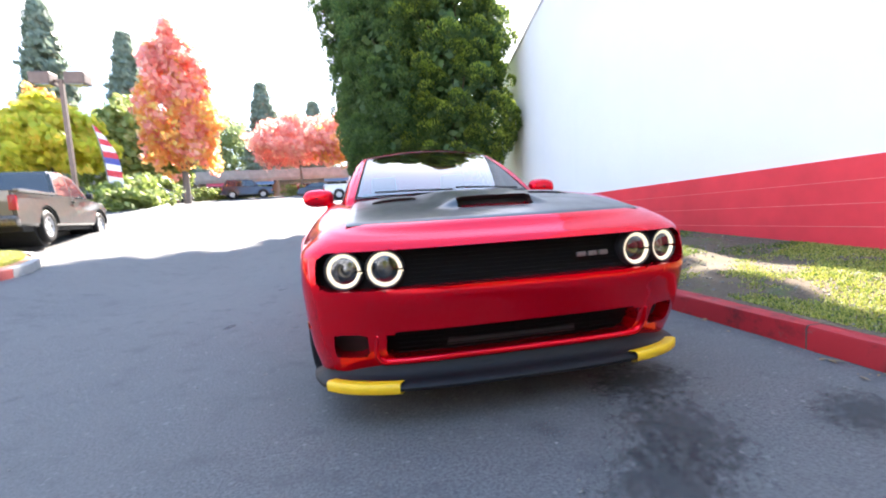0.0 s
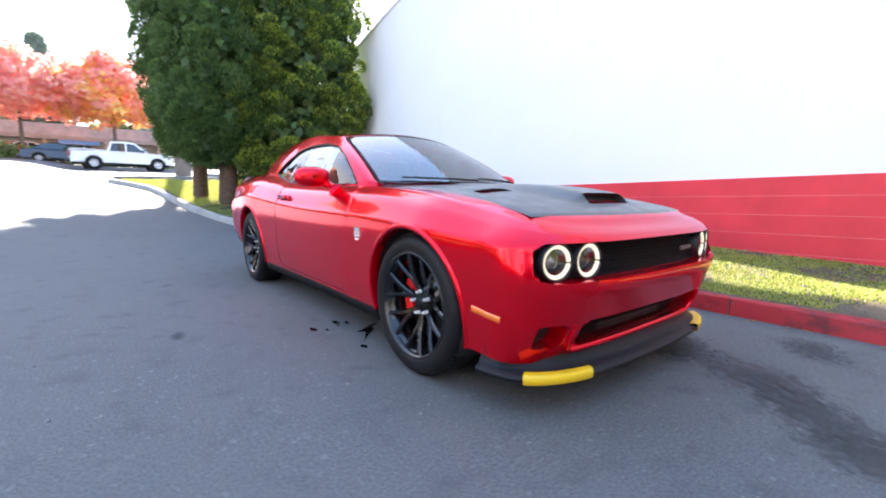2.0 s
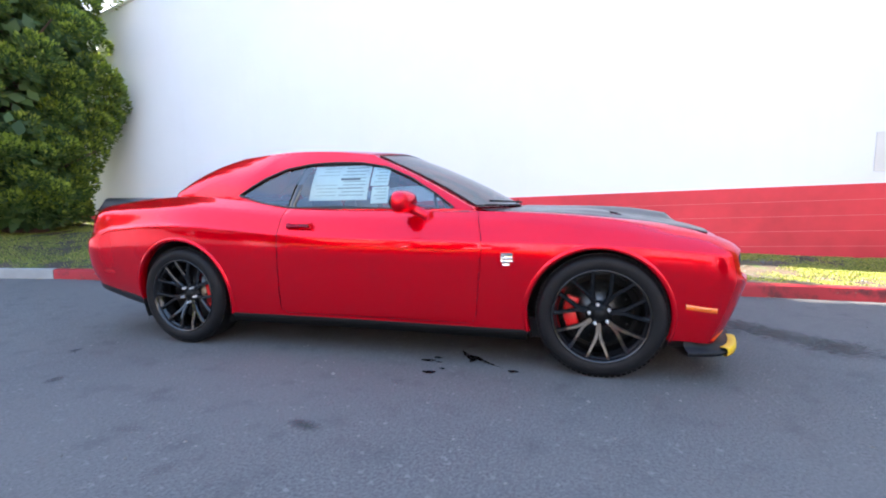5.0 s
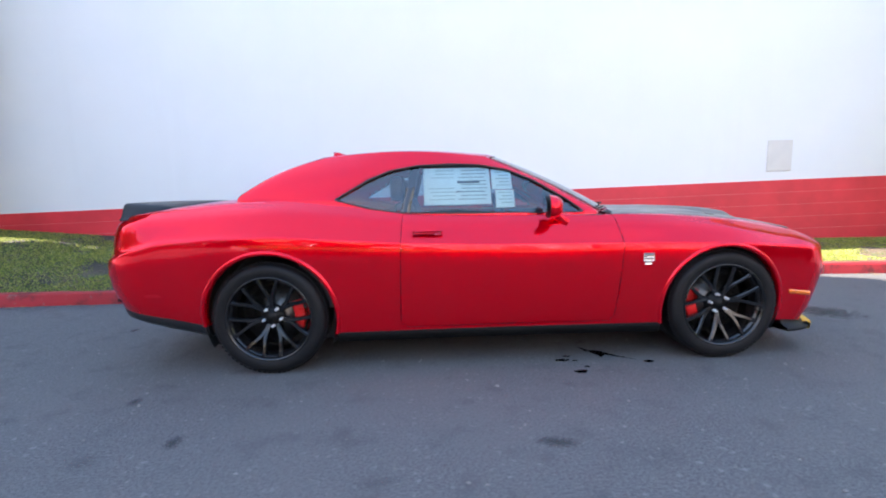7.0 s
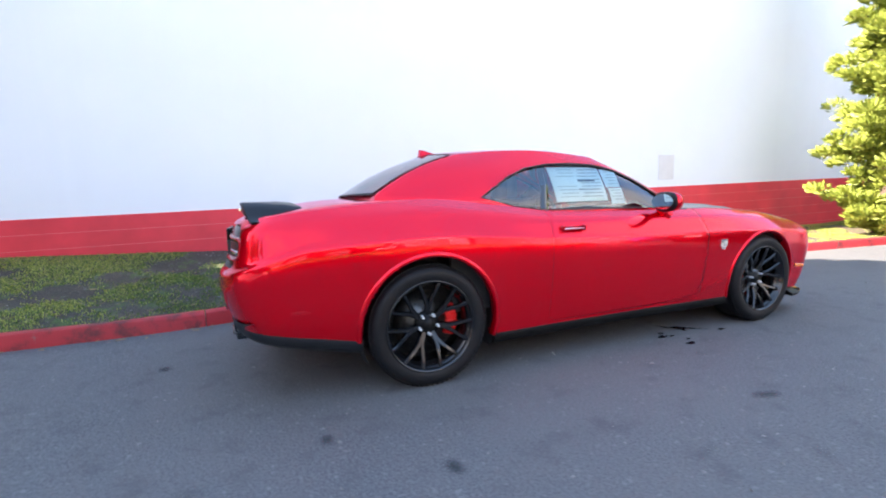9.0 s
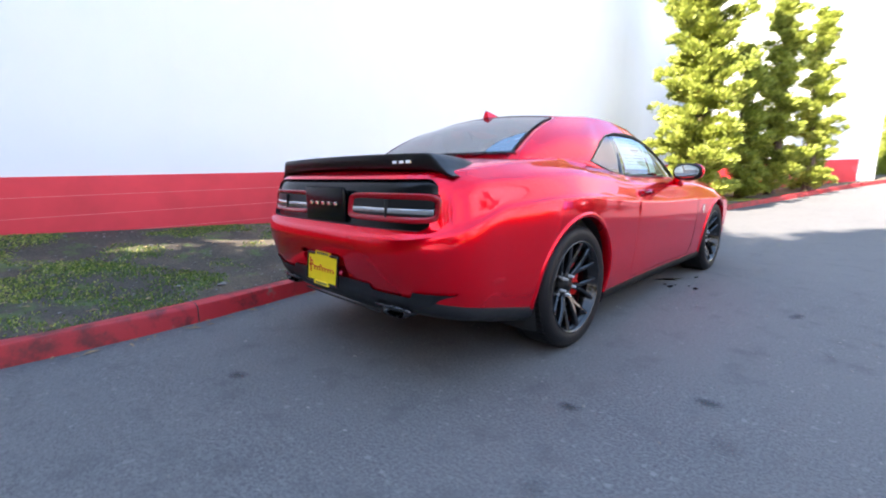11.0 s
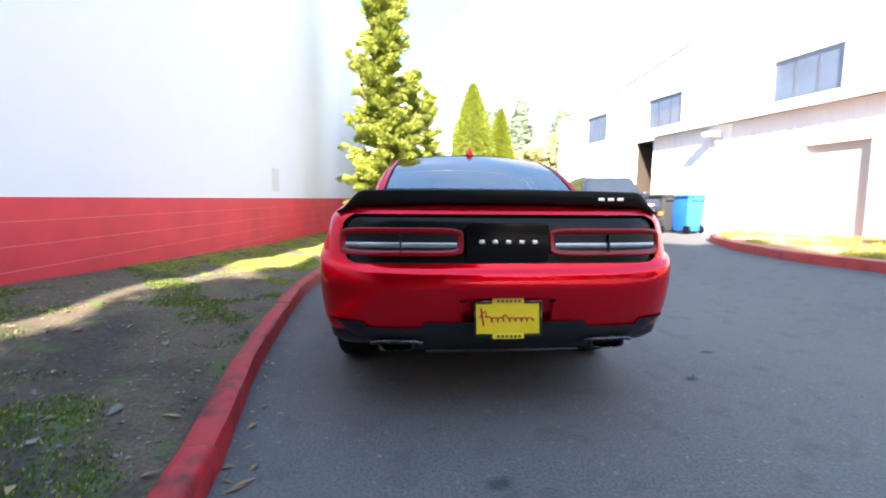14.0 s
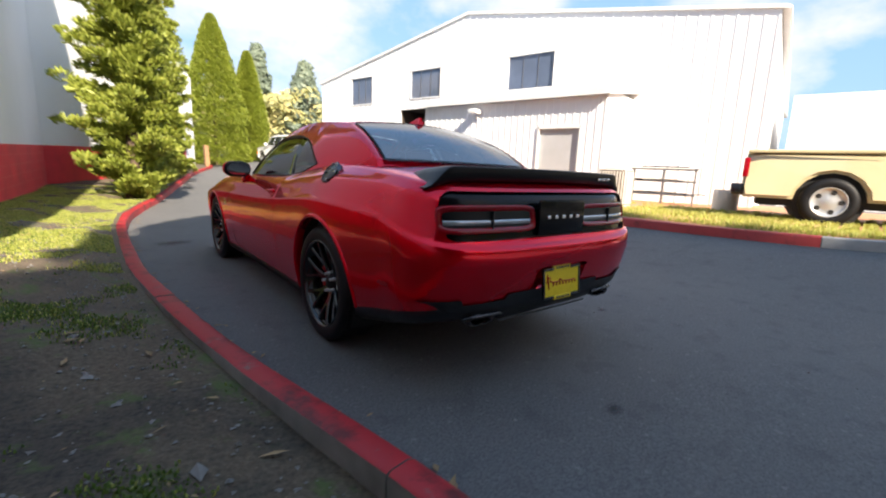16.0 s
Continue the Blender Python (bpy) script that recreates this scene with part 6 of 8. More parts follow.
    part("parcel_shelf", bm_box((-0.66, 1.42, 1.04), (0.66, 1.82, 1.075), 0.01), INTERIOR, car)
    part("door_lining", bm_box((-0.82, -0.7, 0.4), (-0.78, 1.3, 0.975), 0.01), INTERIOR, car)
    part("door_lining", bm_box((0.78, -0.7, 0.4), (0.82, 1.3, 0.975), 0.01), INTERIOR, car)
    g = lathe([(0.185 + 0.016 * math.cos(a), 0.016 * math.sin(a)) for a in np.linspace(0, 2 * math.pi, 9)], "y", 40)
    wheel = surf("steering_wheel", g, INTERIOR, car)
    wheel.matrix_basis = pose(0.37, -0.22, 0.94, -22, 0, 0)
    part("wheel_hub", bm_box((-0.17, -0.02, -0.04), (0.17, 0.02, 0.04), 0.02), INTERIOR, wheel)
    # window stickers behind the right side glass, with unreadable print as bars
    def sheet(y0, y1, z0, z1, name, label):
        def xz(z):
            f = (z - 0.985) / 0.40
            return -(0.80 + (0.583 - 0.80) * f + 0.028 * math.sin(math.pi * f)) + 0.021
        zs = np.linspace(z0, z1, 8)
        g = np.array([[(xz(z), y, z) for z in zs] for y in (y0, y1)])
        sheet_ob = surf(name, g, PAPER, car, label=label)

        def line(ya, yb, za, zb, mat, nm="print_bar"):
            q = np.array([[(xz(z) - 0.002, y, z) for z in (za, zb)] for y in (ya, yb)])
            surf(nm, q, mat, sheet_ob)
        return line
    ln = sheet(0.03, 0.475, 1.055, 1.30, "window_sticker", "white printed price sheet behind the glass")
    rnd = random.Random(4)
    for k in range(9):
        z = 1.285 - k * 0.024
        ln(0.05 + rnd.random() * 0.02, 0.22 + rnd.random() * 0.03, z - 0.006, z, PRINT_GREY)
        if k not in (3, 4):
            ln(0.27, 0.36 + rnd.random() * 0.09, z - 0.005, z, PRINT_PALE)
    ln(0.10, 0.25, 1.195, 1.212, PRINT_DARK)
    ln(0.08, 0.26, 1.135, 1.143, PRINT_DARK)
    ln = sheet(-0.115, 0.018, 1.15, 1.285, "window_sticker", "white printed sheet behind the glass")
    for k in range(5):
        ln(-0.1, -0.01 - 0.02 * (k % 2), 1.262 - k * 0.022, 1.269 - k * 0.022, PRINT_PALE)
    ln = sheet(-0.125, 0.0, 1.03, 1.145, "window_sticker", "white printed sheet behind the glass")
    for k in range(4):
        ln(-0.11, -0.02 - 0.02 * (k % 2), 1.125 - k * 0.022, 1.132 - k * 0.022, PRINT_PALE)
    # wipers
    for x0, x1 in ((-0.52, 0.02), (0.05, 0.56)):
        pts = []
        for q in np.linspace(0, 1, 12):
            x = x0 + (x1 - x0) * q
            un = x / 0.7
            p = ws_point(np.array(un), np.array(0.055 + 0.05 * (1 - q) * 0.6))
            pts.append(p + np.array([0, -0.012, 0.012]))
        tube_ob("wiper", pts, 0.007, MATTE_BLACK, car, 6)
    x = np.linspace(-0.66, 0.66, 30)
    c = np.stack([np.stack([x, -1.0 + 0.27 * (x / 0.715) ** 2 + oy, np.full_like(x, 0.968) + oz], -1) for oy, oz in ((-0.03, 0.004), (0.0, 0.012), (0.05, 0.018))], 1)
    surf("cowl_panel", c, MATTE_BLACK, car)
    # roof fin
    prof = np.array([(1.03, 0), (1.16, 0.045), (1.2, 0.05), (1.205, 0.0)])
    V, F = [], []
    for sx, k in ((-1, 1.0), (1, 1.0)):
        for y, h in prof:
            V.append((sx * (0.028 if h == 0 else 0.006), y, 1.432 + h))
    F = [(0, 1, 2, 3), (7, 6, 5, 4), (0, 4, 5, 1), (1, 5, 6, 2), (2, 6, 7, 3)]
    mesh_from("roof_fin", V, F, PAINT, car, False)


def build_wheels(car):
    """Four wheels: the first is built, the others are copies."""
    def one(rear):
        w = new("wheel")
        R = 0.364
        prof = [(0.270, -0.01), (0.275, -0.004), (0.29, 0.001), (0.315, 0.004), (0.338, -0.003), (0.352, -0.02), (0.361, -0.045), (0.364, -0.08), (0.364, -0.2), (0.360, -0.235), (0.345, -0.262), (0.30, -0.272), (0.262, -0.262)]
        surf("tyre", lathe(prof, "x", 72), RUBBER, w, True, label="black low-profile tyre")
        tread = bmesh.new()
        for k in range(72):
            a = 2 * math.pi * k / 72
            for x0, x1, da in ((-0.075, -0.03, 0.0), (-0.235, -0.195, 0.03)):
                m = Matrix.Rotation(a + da, 4, "X")
                r = bmesh.ops.create_cube(tread, size=1)["verts"]
                for v in r:
                    v.co = m @ Vector(((x0 + x1) / 2 + v.co.x * (x1 - x0), v.co.y * 0.022, 0.3635 + v.co.z * 0.006))
        tagged(part("tread", tread, RUBBER, w), kind="stuff")
        rim_prof = [(0.262, -0.262), (0.24, -0.25), (0.232, -0.2), (0.235, -0.06), (0.250, -0.03), (0.264, -0.016), (0.274, -0.008), (0.274, -0.002), (0.269, 0.0), (0.264, -0.003), (0.258, -0.012), (0.252, -0.03), (0.245, -0.06)]
        surf("rim", lathe(rim_prof, "x", 72), WHEEL_BLACK, w, True, label="gloss black alloy rim")
        # seven spokes, each a single stem that forks towards the rim
        for k in range(7):
            a0 = 2 * math.pi * k / 7 + 0.2
            bm = bmesh.new()
            for sgn in (-1, 1):
                rad = [0.036, 0.075, 0.11, 0.135, 0.165, 0.20, 0.235, 0.262]
                off = [0.006, 0.0065, 0.0075, 0.0115, 0.024, 0.040, 0.055, 0.066]
                wid = [0.010, 0.0115, 0.014, 0.0155, 0.0145, 0.013, 0.0135, 0.017]
                xo = [-0.082, -0.070, -0.058, -0.049, -0.038, -0.027, -0.018, -0.014]
                rings = []
                for r, o, wd, x in zip(rad, off, wid, xo):
                    ring = []
                    for dx, dy in ((0, -0.55), (0, 0.55), (-0.008, 1.0), (-0.034, 0.9), (-0.034, -0.9), (-0.008, -1.0)):
                        p = Vector((x + dx, sgn * o + dy * wd, r))
                        ring.append(bm.verts.new(Matrix.Rotation(a0, 3, "X") @ p))
                    rings.append(ring)
                for q, p in zip(rings, rings[1:]):
                    for i in range(6):
                        bm.faces.new((q[i], q[(i + 1) % 6], p[(i + 1) % 6], p[i]))
            bmesh.ops.recalc_face_normals(bm, faces=bm.faces)
            part("spoke", bm, WHEEL_BLACK, w, "", True, 35)
        surf("hub_cap", lathe([(0.078, -0.105), (0.074, -0.080), (0.046, -0.074), (0.036, -0.062), (0.031, -0.054), (0.0, -0.052)], "x", 32), HUB_BLACK, w, True)
        for k in range(5):
            a = 2 * math.pi * k / 5 + 0.3
            c = Vector((0, math.cos(a) * 0.059, math.sin(a) * 0.059))
            part("lug_nut", bm_cyl(c + Vector((-0.09, 0, 0)), c + Vector((-0.045, 0, 0)), 0.0125, 0.007, 8), SILVER_TRIM, w, "chrome lug nut", True, 40)
        surf("brake_disc", lathe([(0.195, -0.145), (0.195, -0.13), (0.11, -0.128), (0.105, -0.115), (0.0, -0.115)], "x", 56), DISC_STEEL, w, True, label="steel brake disc")
        holes = bmesh.new()
        for k in range(14):
            for j, r in enumerate((0.13, 0.15, 0.17)):
                a = 2 * math.pi * (k + j * 0.33) / 14
                bm_cyl((-0.1302, math.cos(a) * r, math.sin(a) * r), (-0.1278, math.cos(a) * r, math.sin(a) * r), 0.005, None, 8, holes)
        tagged(part("disc_hole", holes, MATTE_BLACK, w), kind="stuff")
        surf("wheel_back", lathe([(0.232, -0.19), (0.1, -0.18), (0.0, -0.18)], "x", 40), MATTE_BLACK, w, True)
        return w
    proto = one(False)
    proto.parent = car
    # outer face of the tyre at x = 0.935; wheel built facing +x
    proto.matrix_basis = pose(0.925, -1.475, 0.364)
    spots = [(0.93, 1.475, 0, 14), (-0.925, -1.475, 180, 12), (-0.93, 1.475, 180, 40)]
    wheels = [proto]
    for x, y, rz, roll in spots:
        c = copy_thing(proto, pose(x, y, 0.364, 0, 0, rz) @ pose(0, 0, 0, roll, 0, 0))
        wheels.append(c)
    # callipers stay with the car
    for s in (-1, 1):
        for y, a0 in ((-1.475, 0.0), (1.475, math.pi)):
            bm = bmesh.new()
            for da in (-0.27, 0.27):
                a = a0 + da
                c = Vector((s * 0.806, y + math.cos(a) * 0.165, 0.364 + math.sin(a) * 0.165))
                b2 = bm_box((-0.035, -0.038, -0.052), (0.022, 0.038, 0.052), 0.018)
                m = Matrix.Translation(c) @ Matrix.Rotation(a, 4, "X") @ Matrix.Diagonal((s, 1, 1, 1))
                bmesh.ops.transform(b2, matrix=m, verts=b2.verts)
                me = bpy.data.meshes.new("tmp")
                b2.to_mesh(me)
                b2.free()
                bm.from_mesh(me)
                bpy.data.meshes.remove(me)
            for a, hw in ((a0, 0.04),):
                c = Vector((s * 0.788, y + math.cos(a) * 0.175, 0.364 + math.sin(a) * 0.175))
                b2 = bm_box((-0.03, -0.025, -0.06), (0.02, 0.025, 0.06), 0.01)
                bmesh.ops.transform(b2, matrix=Matrix.Translation(c) @ Matrix.Rotation(a, 4, "X"), verts=b2.verts)
                me = bpy.data.meshes.new("tmp")
                b2.to_mesh(me)
                b2.free()
                bm.from_mesh(me)
                bpy.data.meshes.remove(me)
            bmesh.ops.recalc_face_normals(bm, faces=bm.faces)
            part("brake_calliper", bm, CALLIPER_RED, car, "red brake calliper", True, 40)


def tail_y(x, z):
    k = [r[9] for r in LEVEL_Z]
    ty = np.interp(z, k, TAIL)
    return 2.15 + (ty - 2.15) * np.clip(1 - (np.abs(x) / 0.905) ** 4.0, 0, 1) ** (1 / 4.0)


def build_tail(car):
    # tail lamps: a red hollow frame with a clear bar inside
    for s in (-1, 1):
        lamp = new("tail_lamp")
        lamp.parent = car
        k = np.linspace(0, 2 * np.pi, 80, endpoint=False)

        def rr(hw, hh, r):
            out = []
            for a in k:
                c, si = math.cos(a), math.sin(a)
                e = 0.32
                out.append((hw * np.sign(c) * abs(c) ** e, hh * np.sign(si) * abs(si) ** e))
            return np.array(out)
        rows = []
        for hw, hh, d in ((0.296, 0.068, -0.018), (0.294, 0.066, 0.012), (0.29, 0.060, 0.016), (0.264, 0.036, 0.002), (0.26, 0.033, -0.02)):
            p = rr(hw, hh, 0.03)
            x = s * 0.498 + p[:, 0]
            z = 0.868 + p[:, 1]
            y = tail_y(x, z) - 0.022 + d
            rows.append(np.stack([x, y, z], -1))
        surf("lamp_frame", np.stack(rows, 1), TAIL_RED, lamp, True, flip=True, label="red tail lamp ring")
        x = np.linspace(s * 0.498 - 0.262, s * 0.498 + 0.262, 24)
        rows = [np.stack([x, tail_y(x, np.full_like(x, z)) - 0.022 - 0.002 + o, np.full_like(x, z)], -1) for z, o in ((0.836, -0.01), (0.842, 0.006), (0.864, 0.008), (0.87, -0.01))]
        surf("light_bar", np.stack(rows, 1), LAMP_CLEAR, lamp, flip=True, label="clear grey lamp bar")
        rows = [np.stack([x, tail_y(x, np.full_like(x, z)) - 0.018, np.full_like(x, z)], -1) for z in (0.83, 0.906)]
        surf("lamp_back", np.stack(rows, 1), SPOILER_BLACK, lamp, flip=True)
        xm = s * 0.50
        part("lamp_joint", bm_box((xm - 0.004, tail_y(xm, 0.88) - 0.03, 0.815), (xm + 0.004, tail_y(xm, 0.88) - 0.002, 0.905), 0.001), DARK_TRIM, lamp)
    # centre panel with five plain bright marks
    bm = bm_box((-0.195, 2.545, 0.778), (0.195, 2.567, 0.958), 0.012)
    panel = part("centre_panel", bm, PANEL_BLACK, car, "gloss black centre panel", True, 40)
    for k in range(5):
        x = -0.125 + 0.0625 * k
        bm = bm_box((x - 0.013, 2.565, 0.862), (x + 0.013, 2.573, 0.880), 0.003)
        part("bright_mark", bm, CHROME, panel)
    # spoiler
    x = np.linspace(-0.81, 0.81, 61)
    a = np.clip((np.abs(x) - 0.68) / 0.13, 0, 1)
    a = a * a * (3 - 2 * a)
    bow = 0.05 * (x / 0.8) ** 2
    zt = 1.118 - 0.10 * a - 0.006 * (x / 0.7) ** 2
    zb = 1.050 - 0.018 * (x / 0.8) ** 2 - 0.03 * a
    yr = 2.475 - bow - 0.02 * a
    rows = []
    for fy, fz in ((-0.52, 0.42), (-0.50, 0.66), (-0.36, 0.86), (-0.12, 0.98), (-0.012, 1.0), (0.0, 0.97), (0.004, 0.9), (-0.012, 0.12), (-0.03, 0.0), (-0.2, 0.12)):
        fy = fy * 0.6
        rows.append(np.stack([x, yr + fy * (1 - 0.5 * a), zb + (zt - zb) * fz + np.clip((-fy - 0.06) / 0.25, 0, 1) * (0.014 - 0.03 * (x / 0.8) ** 2)], -1))
    g = np.stack(rows, 1)
    ob = surf("rear_spoiler", g, SPOILER_BLACK, car, label="black boot-lid spoiler", angle=50)
    bm = bmesh.new()
    for k in range(3):
        bm_box((-0.60 + 0.048 * k, 2.446, 1.066), (-0.565 + 0.048 * k, 2.462, 1.082), 0.003, bm)
    part("spoiler_badge", bm, CHROME, ob, "small bright badge")
    # lower black valance
    k = np.linspace(-0.868, 0.868, 91)
    step = np.where((np.abs(k) > 0.40) & (np.abs(k) < 0.66), 0.462, 0.492)
    rows = []
    for f in np.linspace(0, 1, 8):
        z = step * (1 - f) + (0.325 + 0.11 * (np.abs(k) / 0.8) ** 4) * f
        y = tail_y(k, np.maximum(z, 0.456)) + 0.008 - 0.10 * np.clip((0.44 - z) / 0.12, 0, 1) ** 1.5
        rows.append(np.stack([k * (1 - 0.06 * f), y, z], -1))
    rows.append(np.stack([k * 0.9, np.full_like(k, 2.25), 0.33 + 0.09 * (np.abs(k) / 0.8) ** 4], -1))
    surf("rear_valance", np.stack(rows, 1), DARK_TRIM, car, label="black plastic lower bumper", flip=True)
    for s in (-1, 1):
        ys, ang = np.linspace(1.87, 2.15, 10), np.linspace(0, 1.2, 24)[1:]
        vy = np.r_[ys, 2.15 + 0.395 * np.sin(ang) ** 0.5]
        vx = np.r_[curve1(ST, WIDE, ys) - 0.05, 0.865 * np.cos(ang) ** 0.5]
        vz = np.r_[curve1(ST, LEVEL_Z[0], ys), 0.37 + 0.085 * np.sin(ang) ** 0.5]
        g = np.stack([np.stack([s * (vx + o), vy + 0.6 * o * (vy > 2.15), vz + h], -1) for o, h in ((0.002, 0.016), (0.004, 0.0), (-0.008, -0.04), (-0.05, -0.075), (-0.2, -0.08))], 1)
        surf("valance_side", g, DARK_TRIM, car, flip=s < 0)
        tip = new("exhaust_tip")
        tip.parent = car
        kk = np.linspace(0, 2 * np.pi, 40, endpoint=False)
        sq = np.stack([0.085 * np.sign(np.cos(kk)) * np.abs(np.cos(kk)) ** 0.5, 0.03 * np.sign(np.sin(kk)) * np.abs(np.sin(kk)) ** 0.5], -1)
        rows = [np.stack([s * 0.52 + sq[:, 0] * q, np.full(40, y), 0.372 + sq[:, 1] * q], -1) for q, y in ((1.0, 2.3), (1.0, 2.515), (0.97, 2.522), (0.86, 2.518), (0.8, 2.38))]
        surf("tip_sleeve", np.stack(rows, 1), CHROME_DARK, tip, True, label="dark oval exhaust tip", flip=True)
        part("tip_inside", bm_box((s * 0.52 - 0.075, 2.38, 0.345), (s * 0.52 + 0.075, 2.40, 0.398)), MATTE_BLACK, tip)
        pts = [(s * 0.40, 2.53, 0.385), (s * 0.43, 2.545, 0.395), (s * 0.60, 2.53, 0.395), (s * 0.64, 2.51, 0.385)]
        tube_ob("exhaust_trim", pts, 0.01, CHROME_DARK, car, 8)
    xx = np.linspace(-0.38, 0.38, 20)
    tube_ob("diffuser_edge", np.stack([xx, 2.50 - 0.05 * xx ** 2, np.full_like(xx, 0.332)], -1), 0.006, DARK_TRIM, car, 6)
    # plate
    plate = new("number_plate")
    plate.parent = car
    plate.matrix_basis = pose(0, 2.592, 0.515, 6, 0, 0)
    part("plate_sheet", bm_box((-0.152, -0.006, -0.077), (0.152, 0.004, 0.077), 0.004), PLATE_YELLOW, plate, "yellow dealer plate")
    bm = bmesh.new()
    bm_box((-0.162, -0.004, 0.07), (-0.075, 0.009, 0.084), 0.003, bm)
    bm_box((0.075, -0.004, 0.07), (0.162, 0.009, 0.084), 0.003, bm)
    bm_box((-0.162, -0.004, -0.084), (0.162, 0.006, -0.07), 0.002, bm)
    bm_box((-0.1621, -0.0041, -0.0841), (-0.15, 0.0091, 0.0841), 0.003, bm)
    bm_box((0.15, -0.004, -0.084), (0.162, 0.009, 0.084), 0.003, bm)
    part("plate_frame", bm, GLOSS_BLACK, plate, "black plate frame", True, 40)
    part("plate_tab", bm_box((-0.075, -0.004, 0.07), (0.075, 0.0075, 0.094), 0.003), PLATE_YELLOW, plate)
    part("plate_tab", bm_box((-0.075, -0.004, -0.094), (0.075, 0.0075, -0.07), 0.003), PLATE_YELLOW, plate)
    for z in (0.082, -0.082):
        for k in range(6):
            part("print_bar", bm_box((-0.06 + 0.02 * k, 0.0072, z - 0.006), (-0.047 + 0.02 * k, 0.0088, z + 0.006)), PRINT_DARK, plate)
    # one flowing red stroke with a tall first loop
    t = np.linspace(0, 1, 150)
    wave = 0.011 * np.sin(2 * np.pi * 9 * t) * (1 - 0.3 * t)
    tall = 0.034 * np.exp(-((t - 0.06) / 0.05) ** 2) + 0.018 * np.exp(-((t - 0.45) / 0.02) ** 2)
    sx = 0.125 - 0.25 * t + 0.008 * np.cos(2 * np.pi * 9 * t)
    tube_ob("red_stroke", np.stack([sx, np.full_like(t, 0.005), -0.004 + wave + tall], -1), 0.0034, SCRIPT_RED, plate, 6)
    tube_ob("red_stroke", np.array([(0.128, 0.005, 0.05), (0.121, 0.005, 0.01), (0.115, 0.005, -0.03)]), 0.0045, SCRIPT_RED, plate, 6)


def build_lips(car):
    # black front splitter with yellow corner guards
    a = np.linspace(0.06, np.pi - 0.06, 70)
    e = 2 / 3.2

    def ring(w, d, z):
        c, s = np.cos(a), np.sin(a)
        return np.stack([w * np.sign(c) * np.abs(c) ** e, -1.86 - d * np.abs(s) ** e, np.full_like(a, z)], -1)
    lip = np.stack([ring(0.845, 0.345, 0.262), ring(0.85, 0.36, 0.215), ring(0.868, 0.395, 0.192), ring(0.892, 0.436, 0.184), ring(0.896, 0.442, 0.174), ring(0.89, 0.436, 0.160), ring(0.7, 0.25, 0.15)], 1)
    surf("front_splitter", lip, SPLITTER, car, label="dark plastic front splitter", angle=50)
    for s in (-1, 1):
        # thin strip that hugs the blade's edge round the corner
        k = np.linspace(0.52, 1.13, 34) if s > 0 else np.pi - np.linspace(0.52, 1.13, 34)
        c, si = np.abs(np.cos(k)) ** e, np.abs(np.sin(k)) ** e
        rows = []
        for o, z in ((-0.03, 0.196), (0.0, 0.2), (0.011, 0.194), (0.013, 0.176), (0.01, 0.156), (0.0, 0.15), (-0.03, 0.152)):
            rows.append(np.stack([s * (0.892 + o) * c, -1.86 - (0.438 + o) * si, np.full_like(k, z)], -1))
        surf("corner_guard", np.stack(rows, 1), GUARD_YELLOW, car, flip=s < 0, label="yellow plastic shipping guard", angle=60)
    # sills
    for s in (-1, 1):
        y = np.linspace(-1.06, 1.05, 40)
        w = curve1(ST, WIDE, y)
        rows = [np.stack([s * (w - o), y, np.full_like(y, z)], -1) for o, z in ((0.052, 0.258), (0.044, 0.25), (0.05, 0.215), (0.075, 0.185), (0.3, 0.18))]
        surf("side_sill", np.stack(rows, 1), SILL_BLACK, car, label="black side sill", flip=s < 0)
    part("underbody", bm_box((-0.74, -2.05, 0.17), (0.74, 1.7, 0.30)), MATTE_BLACK, car)


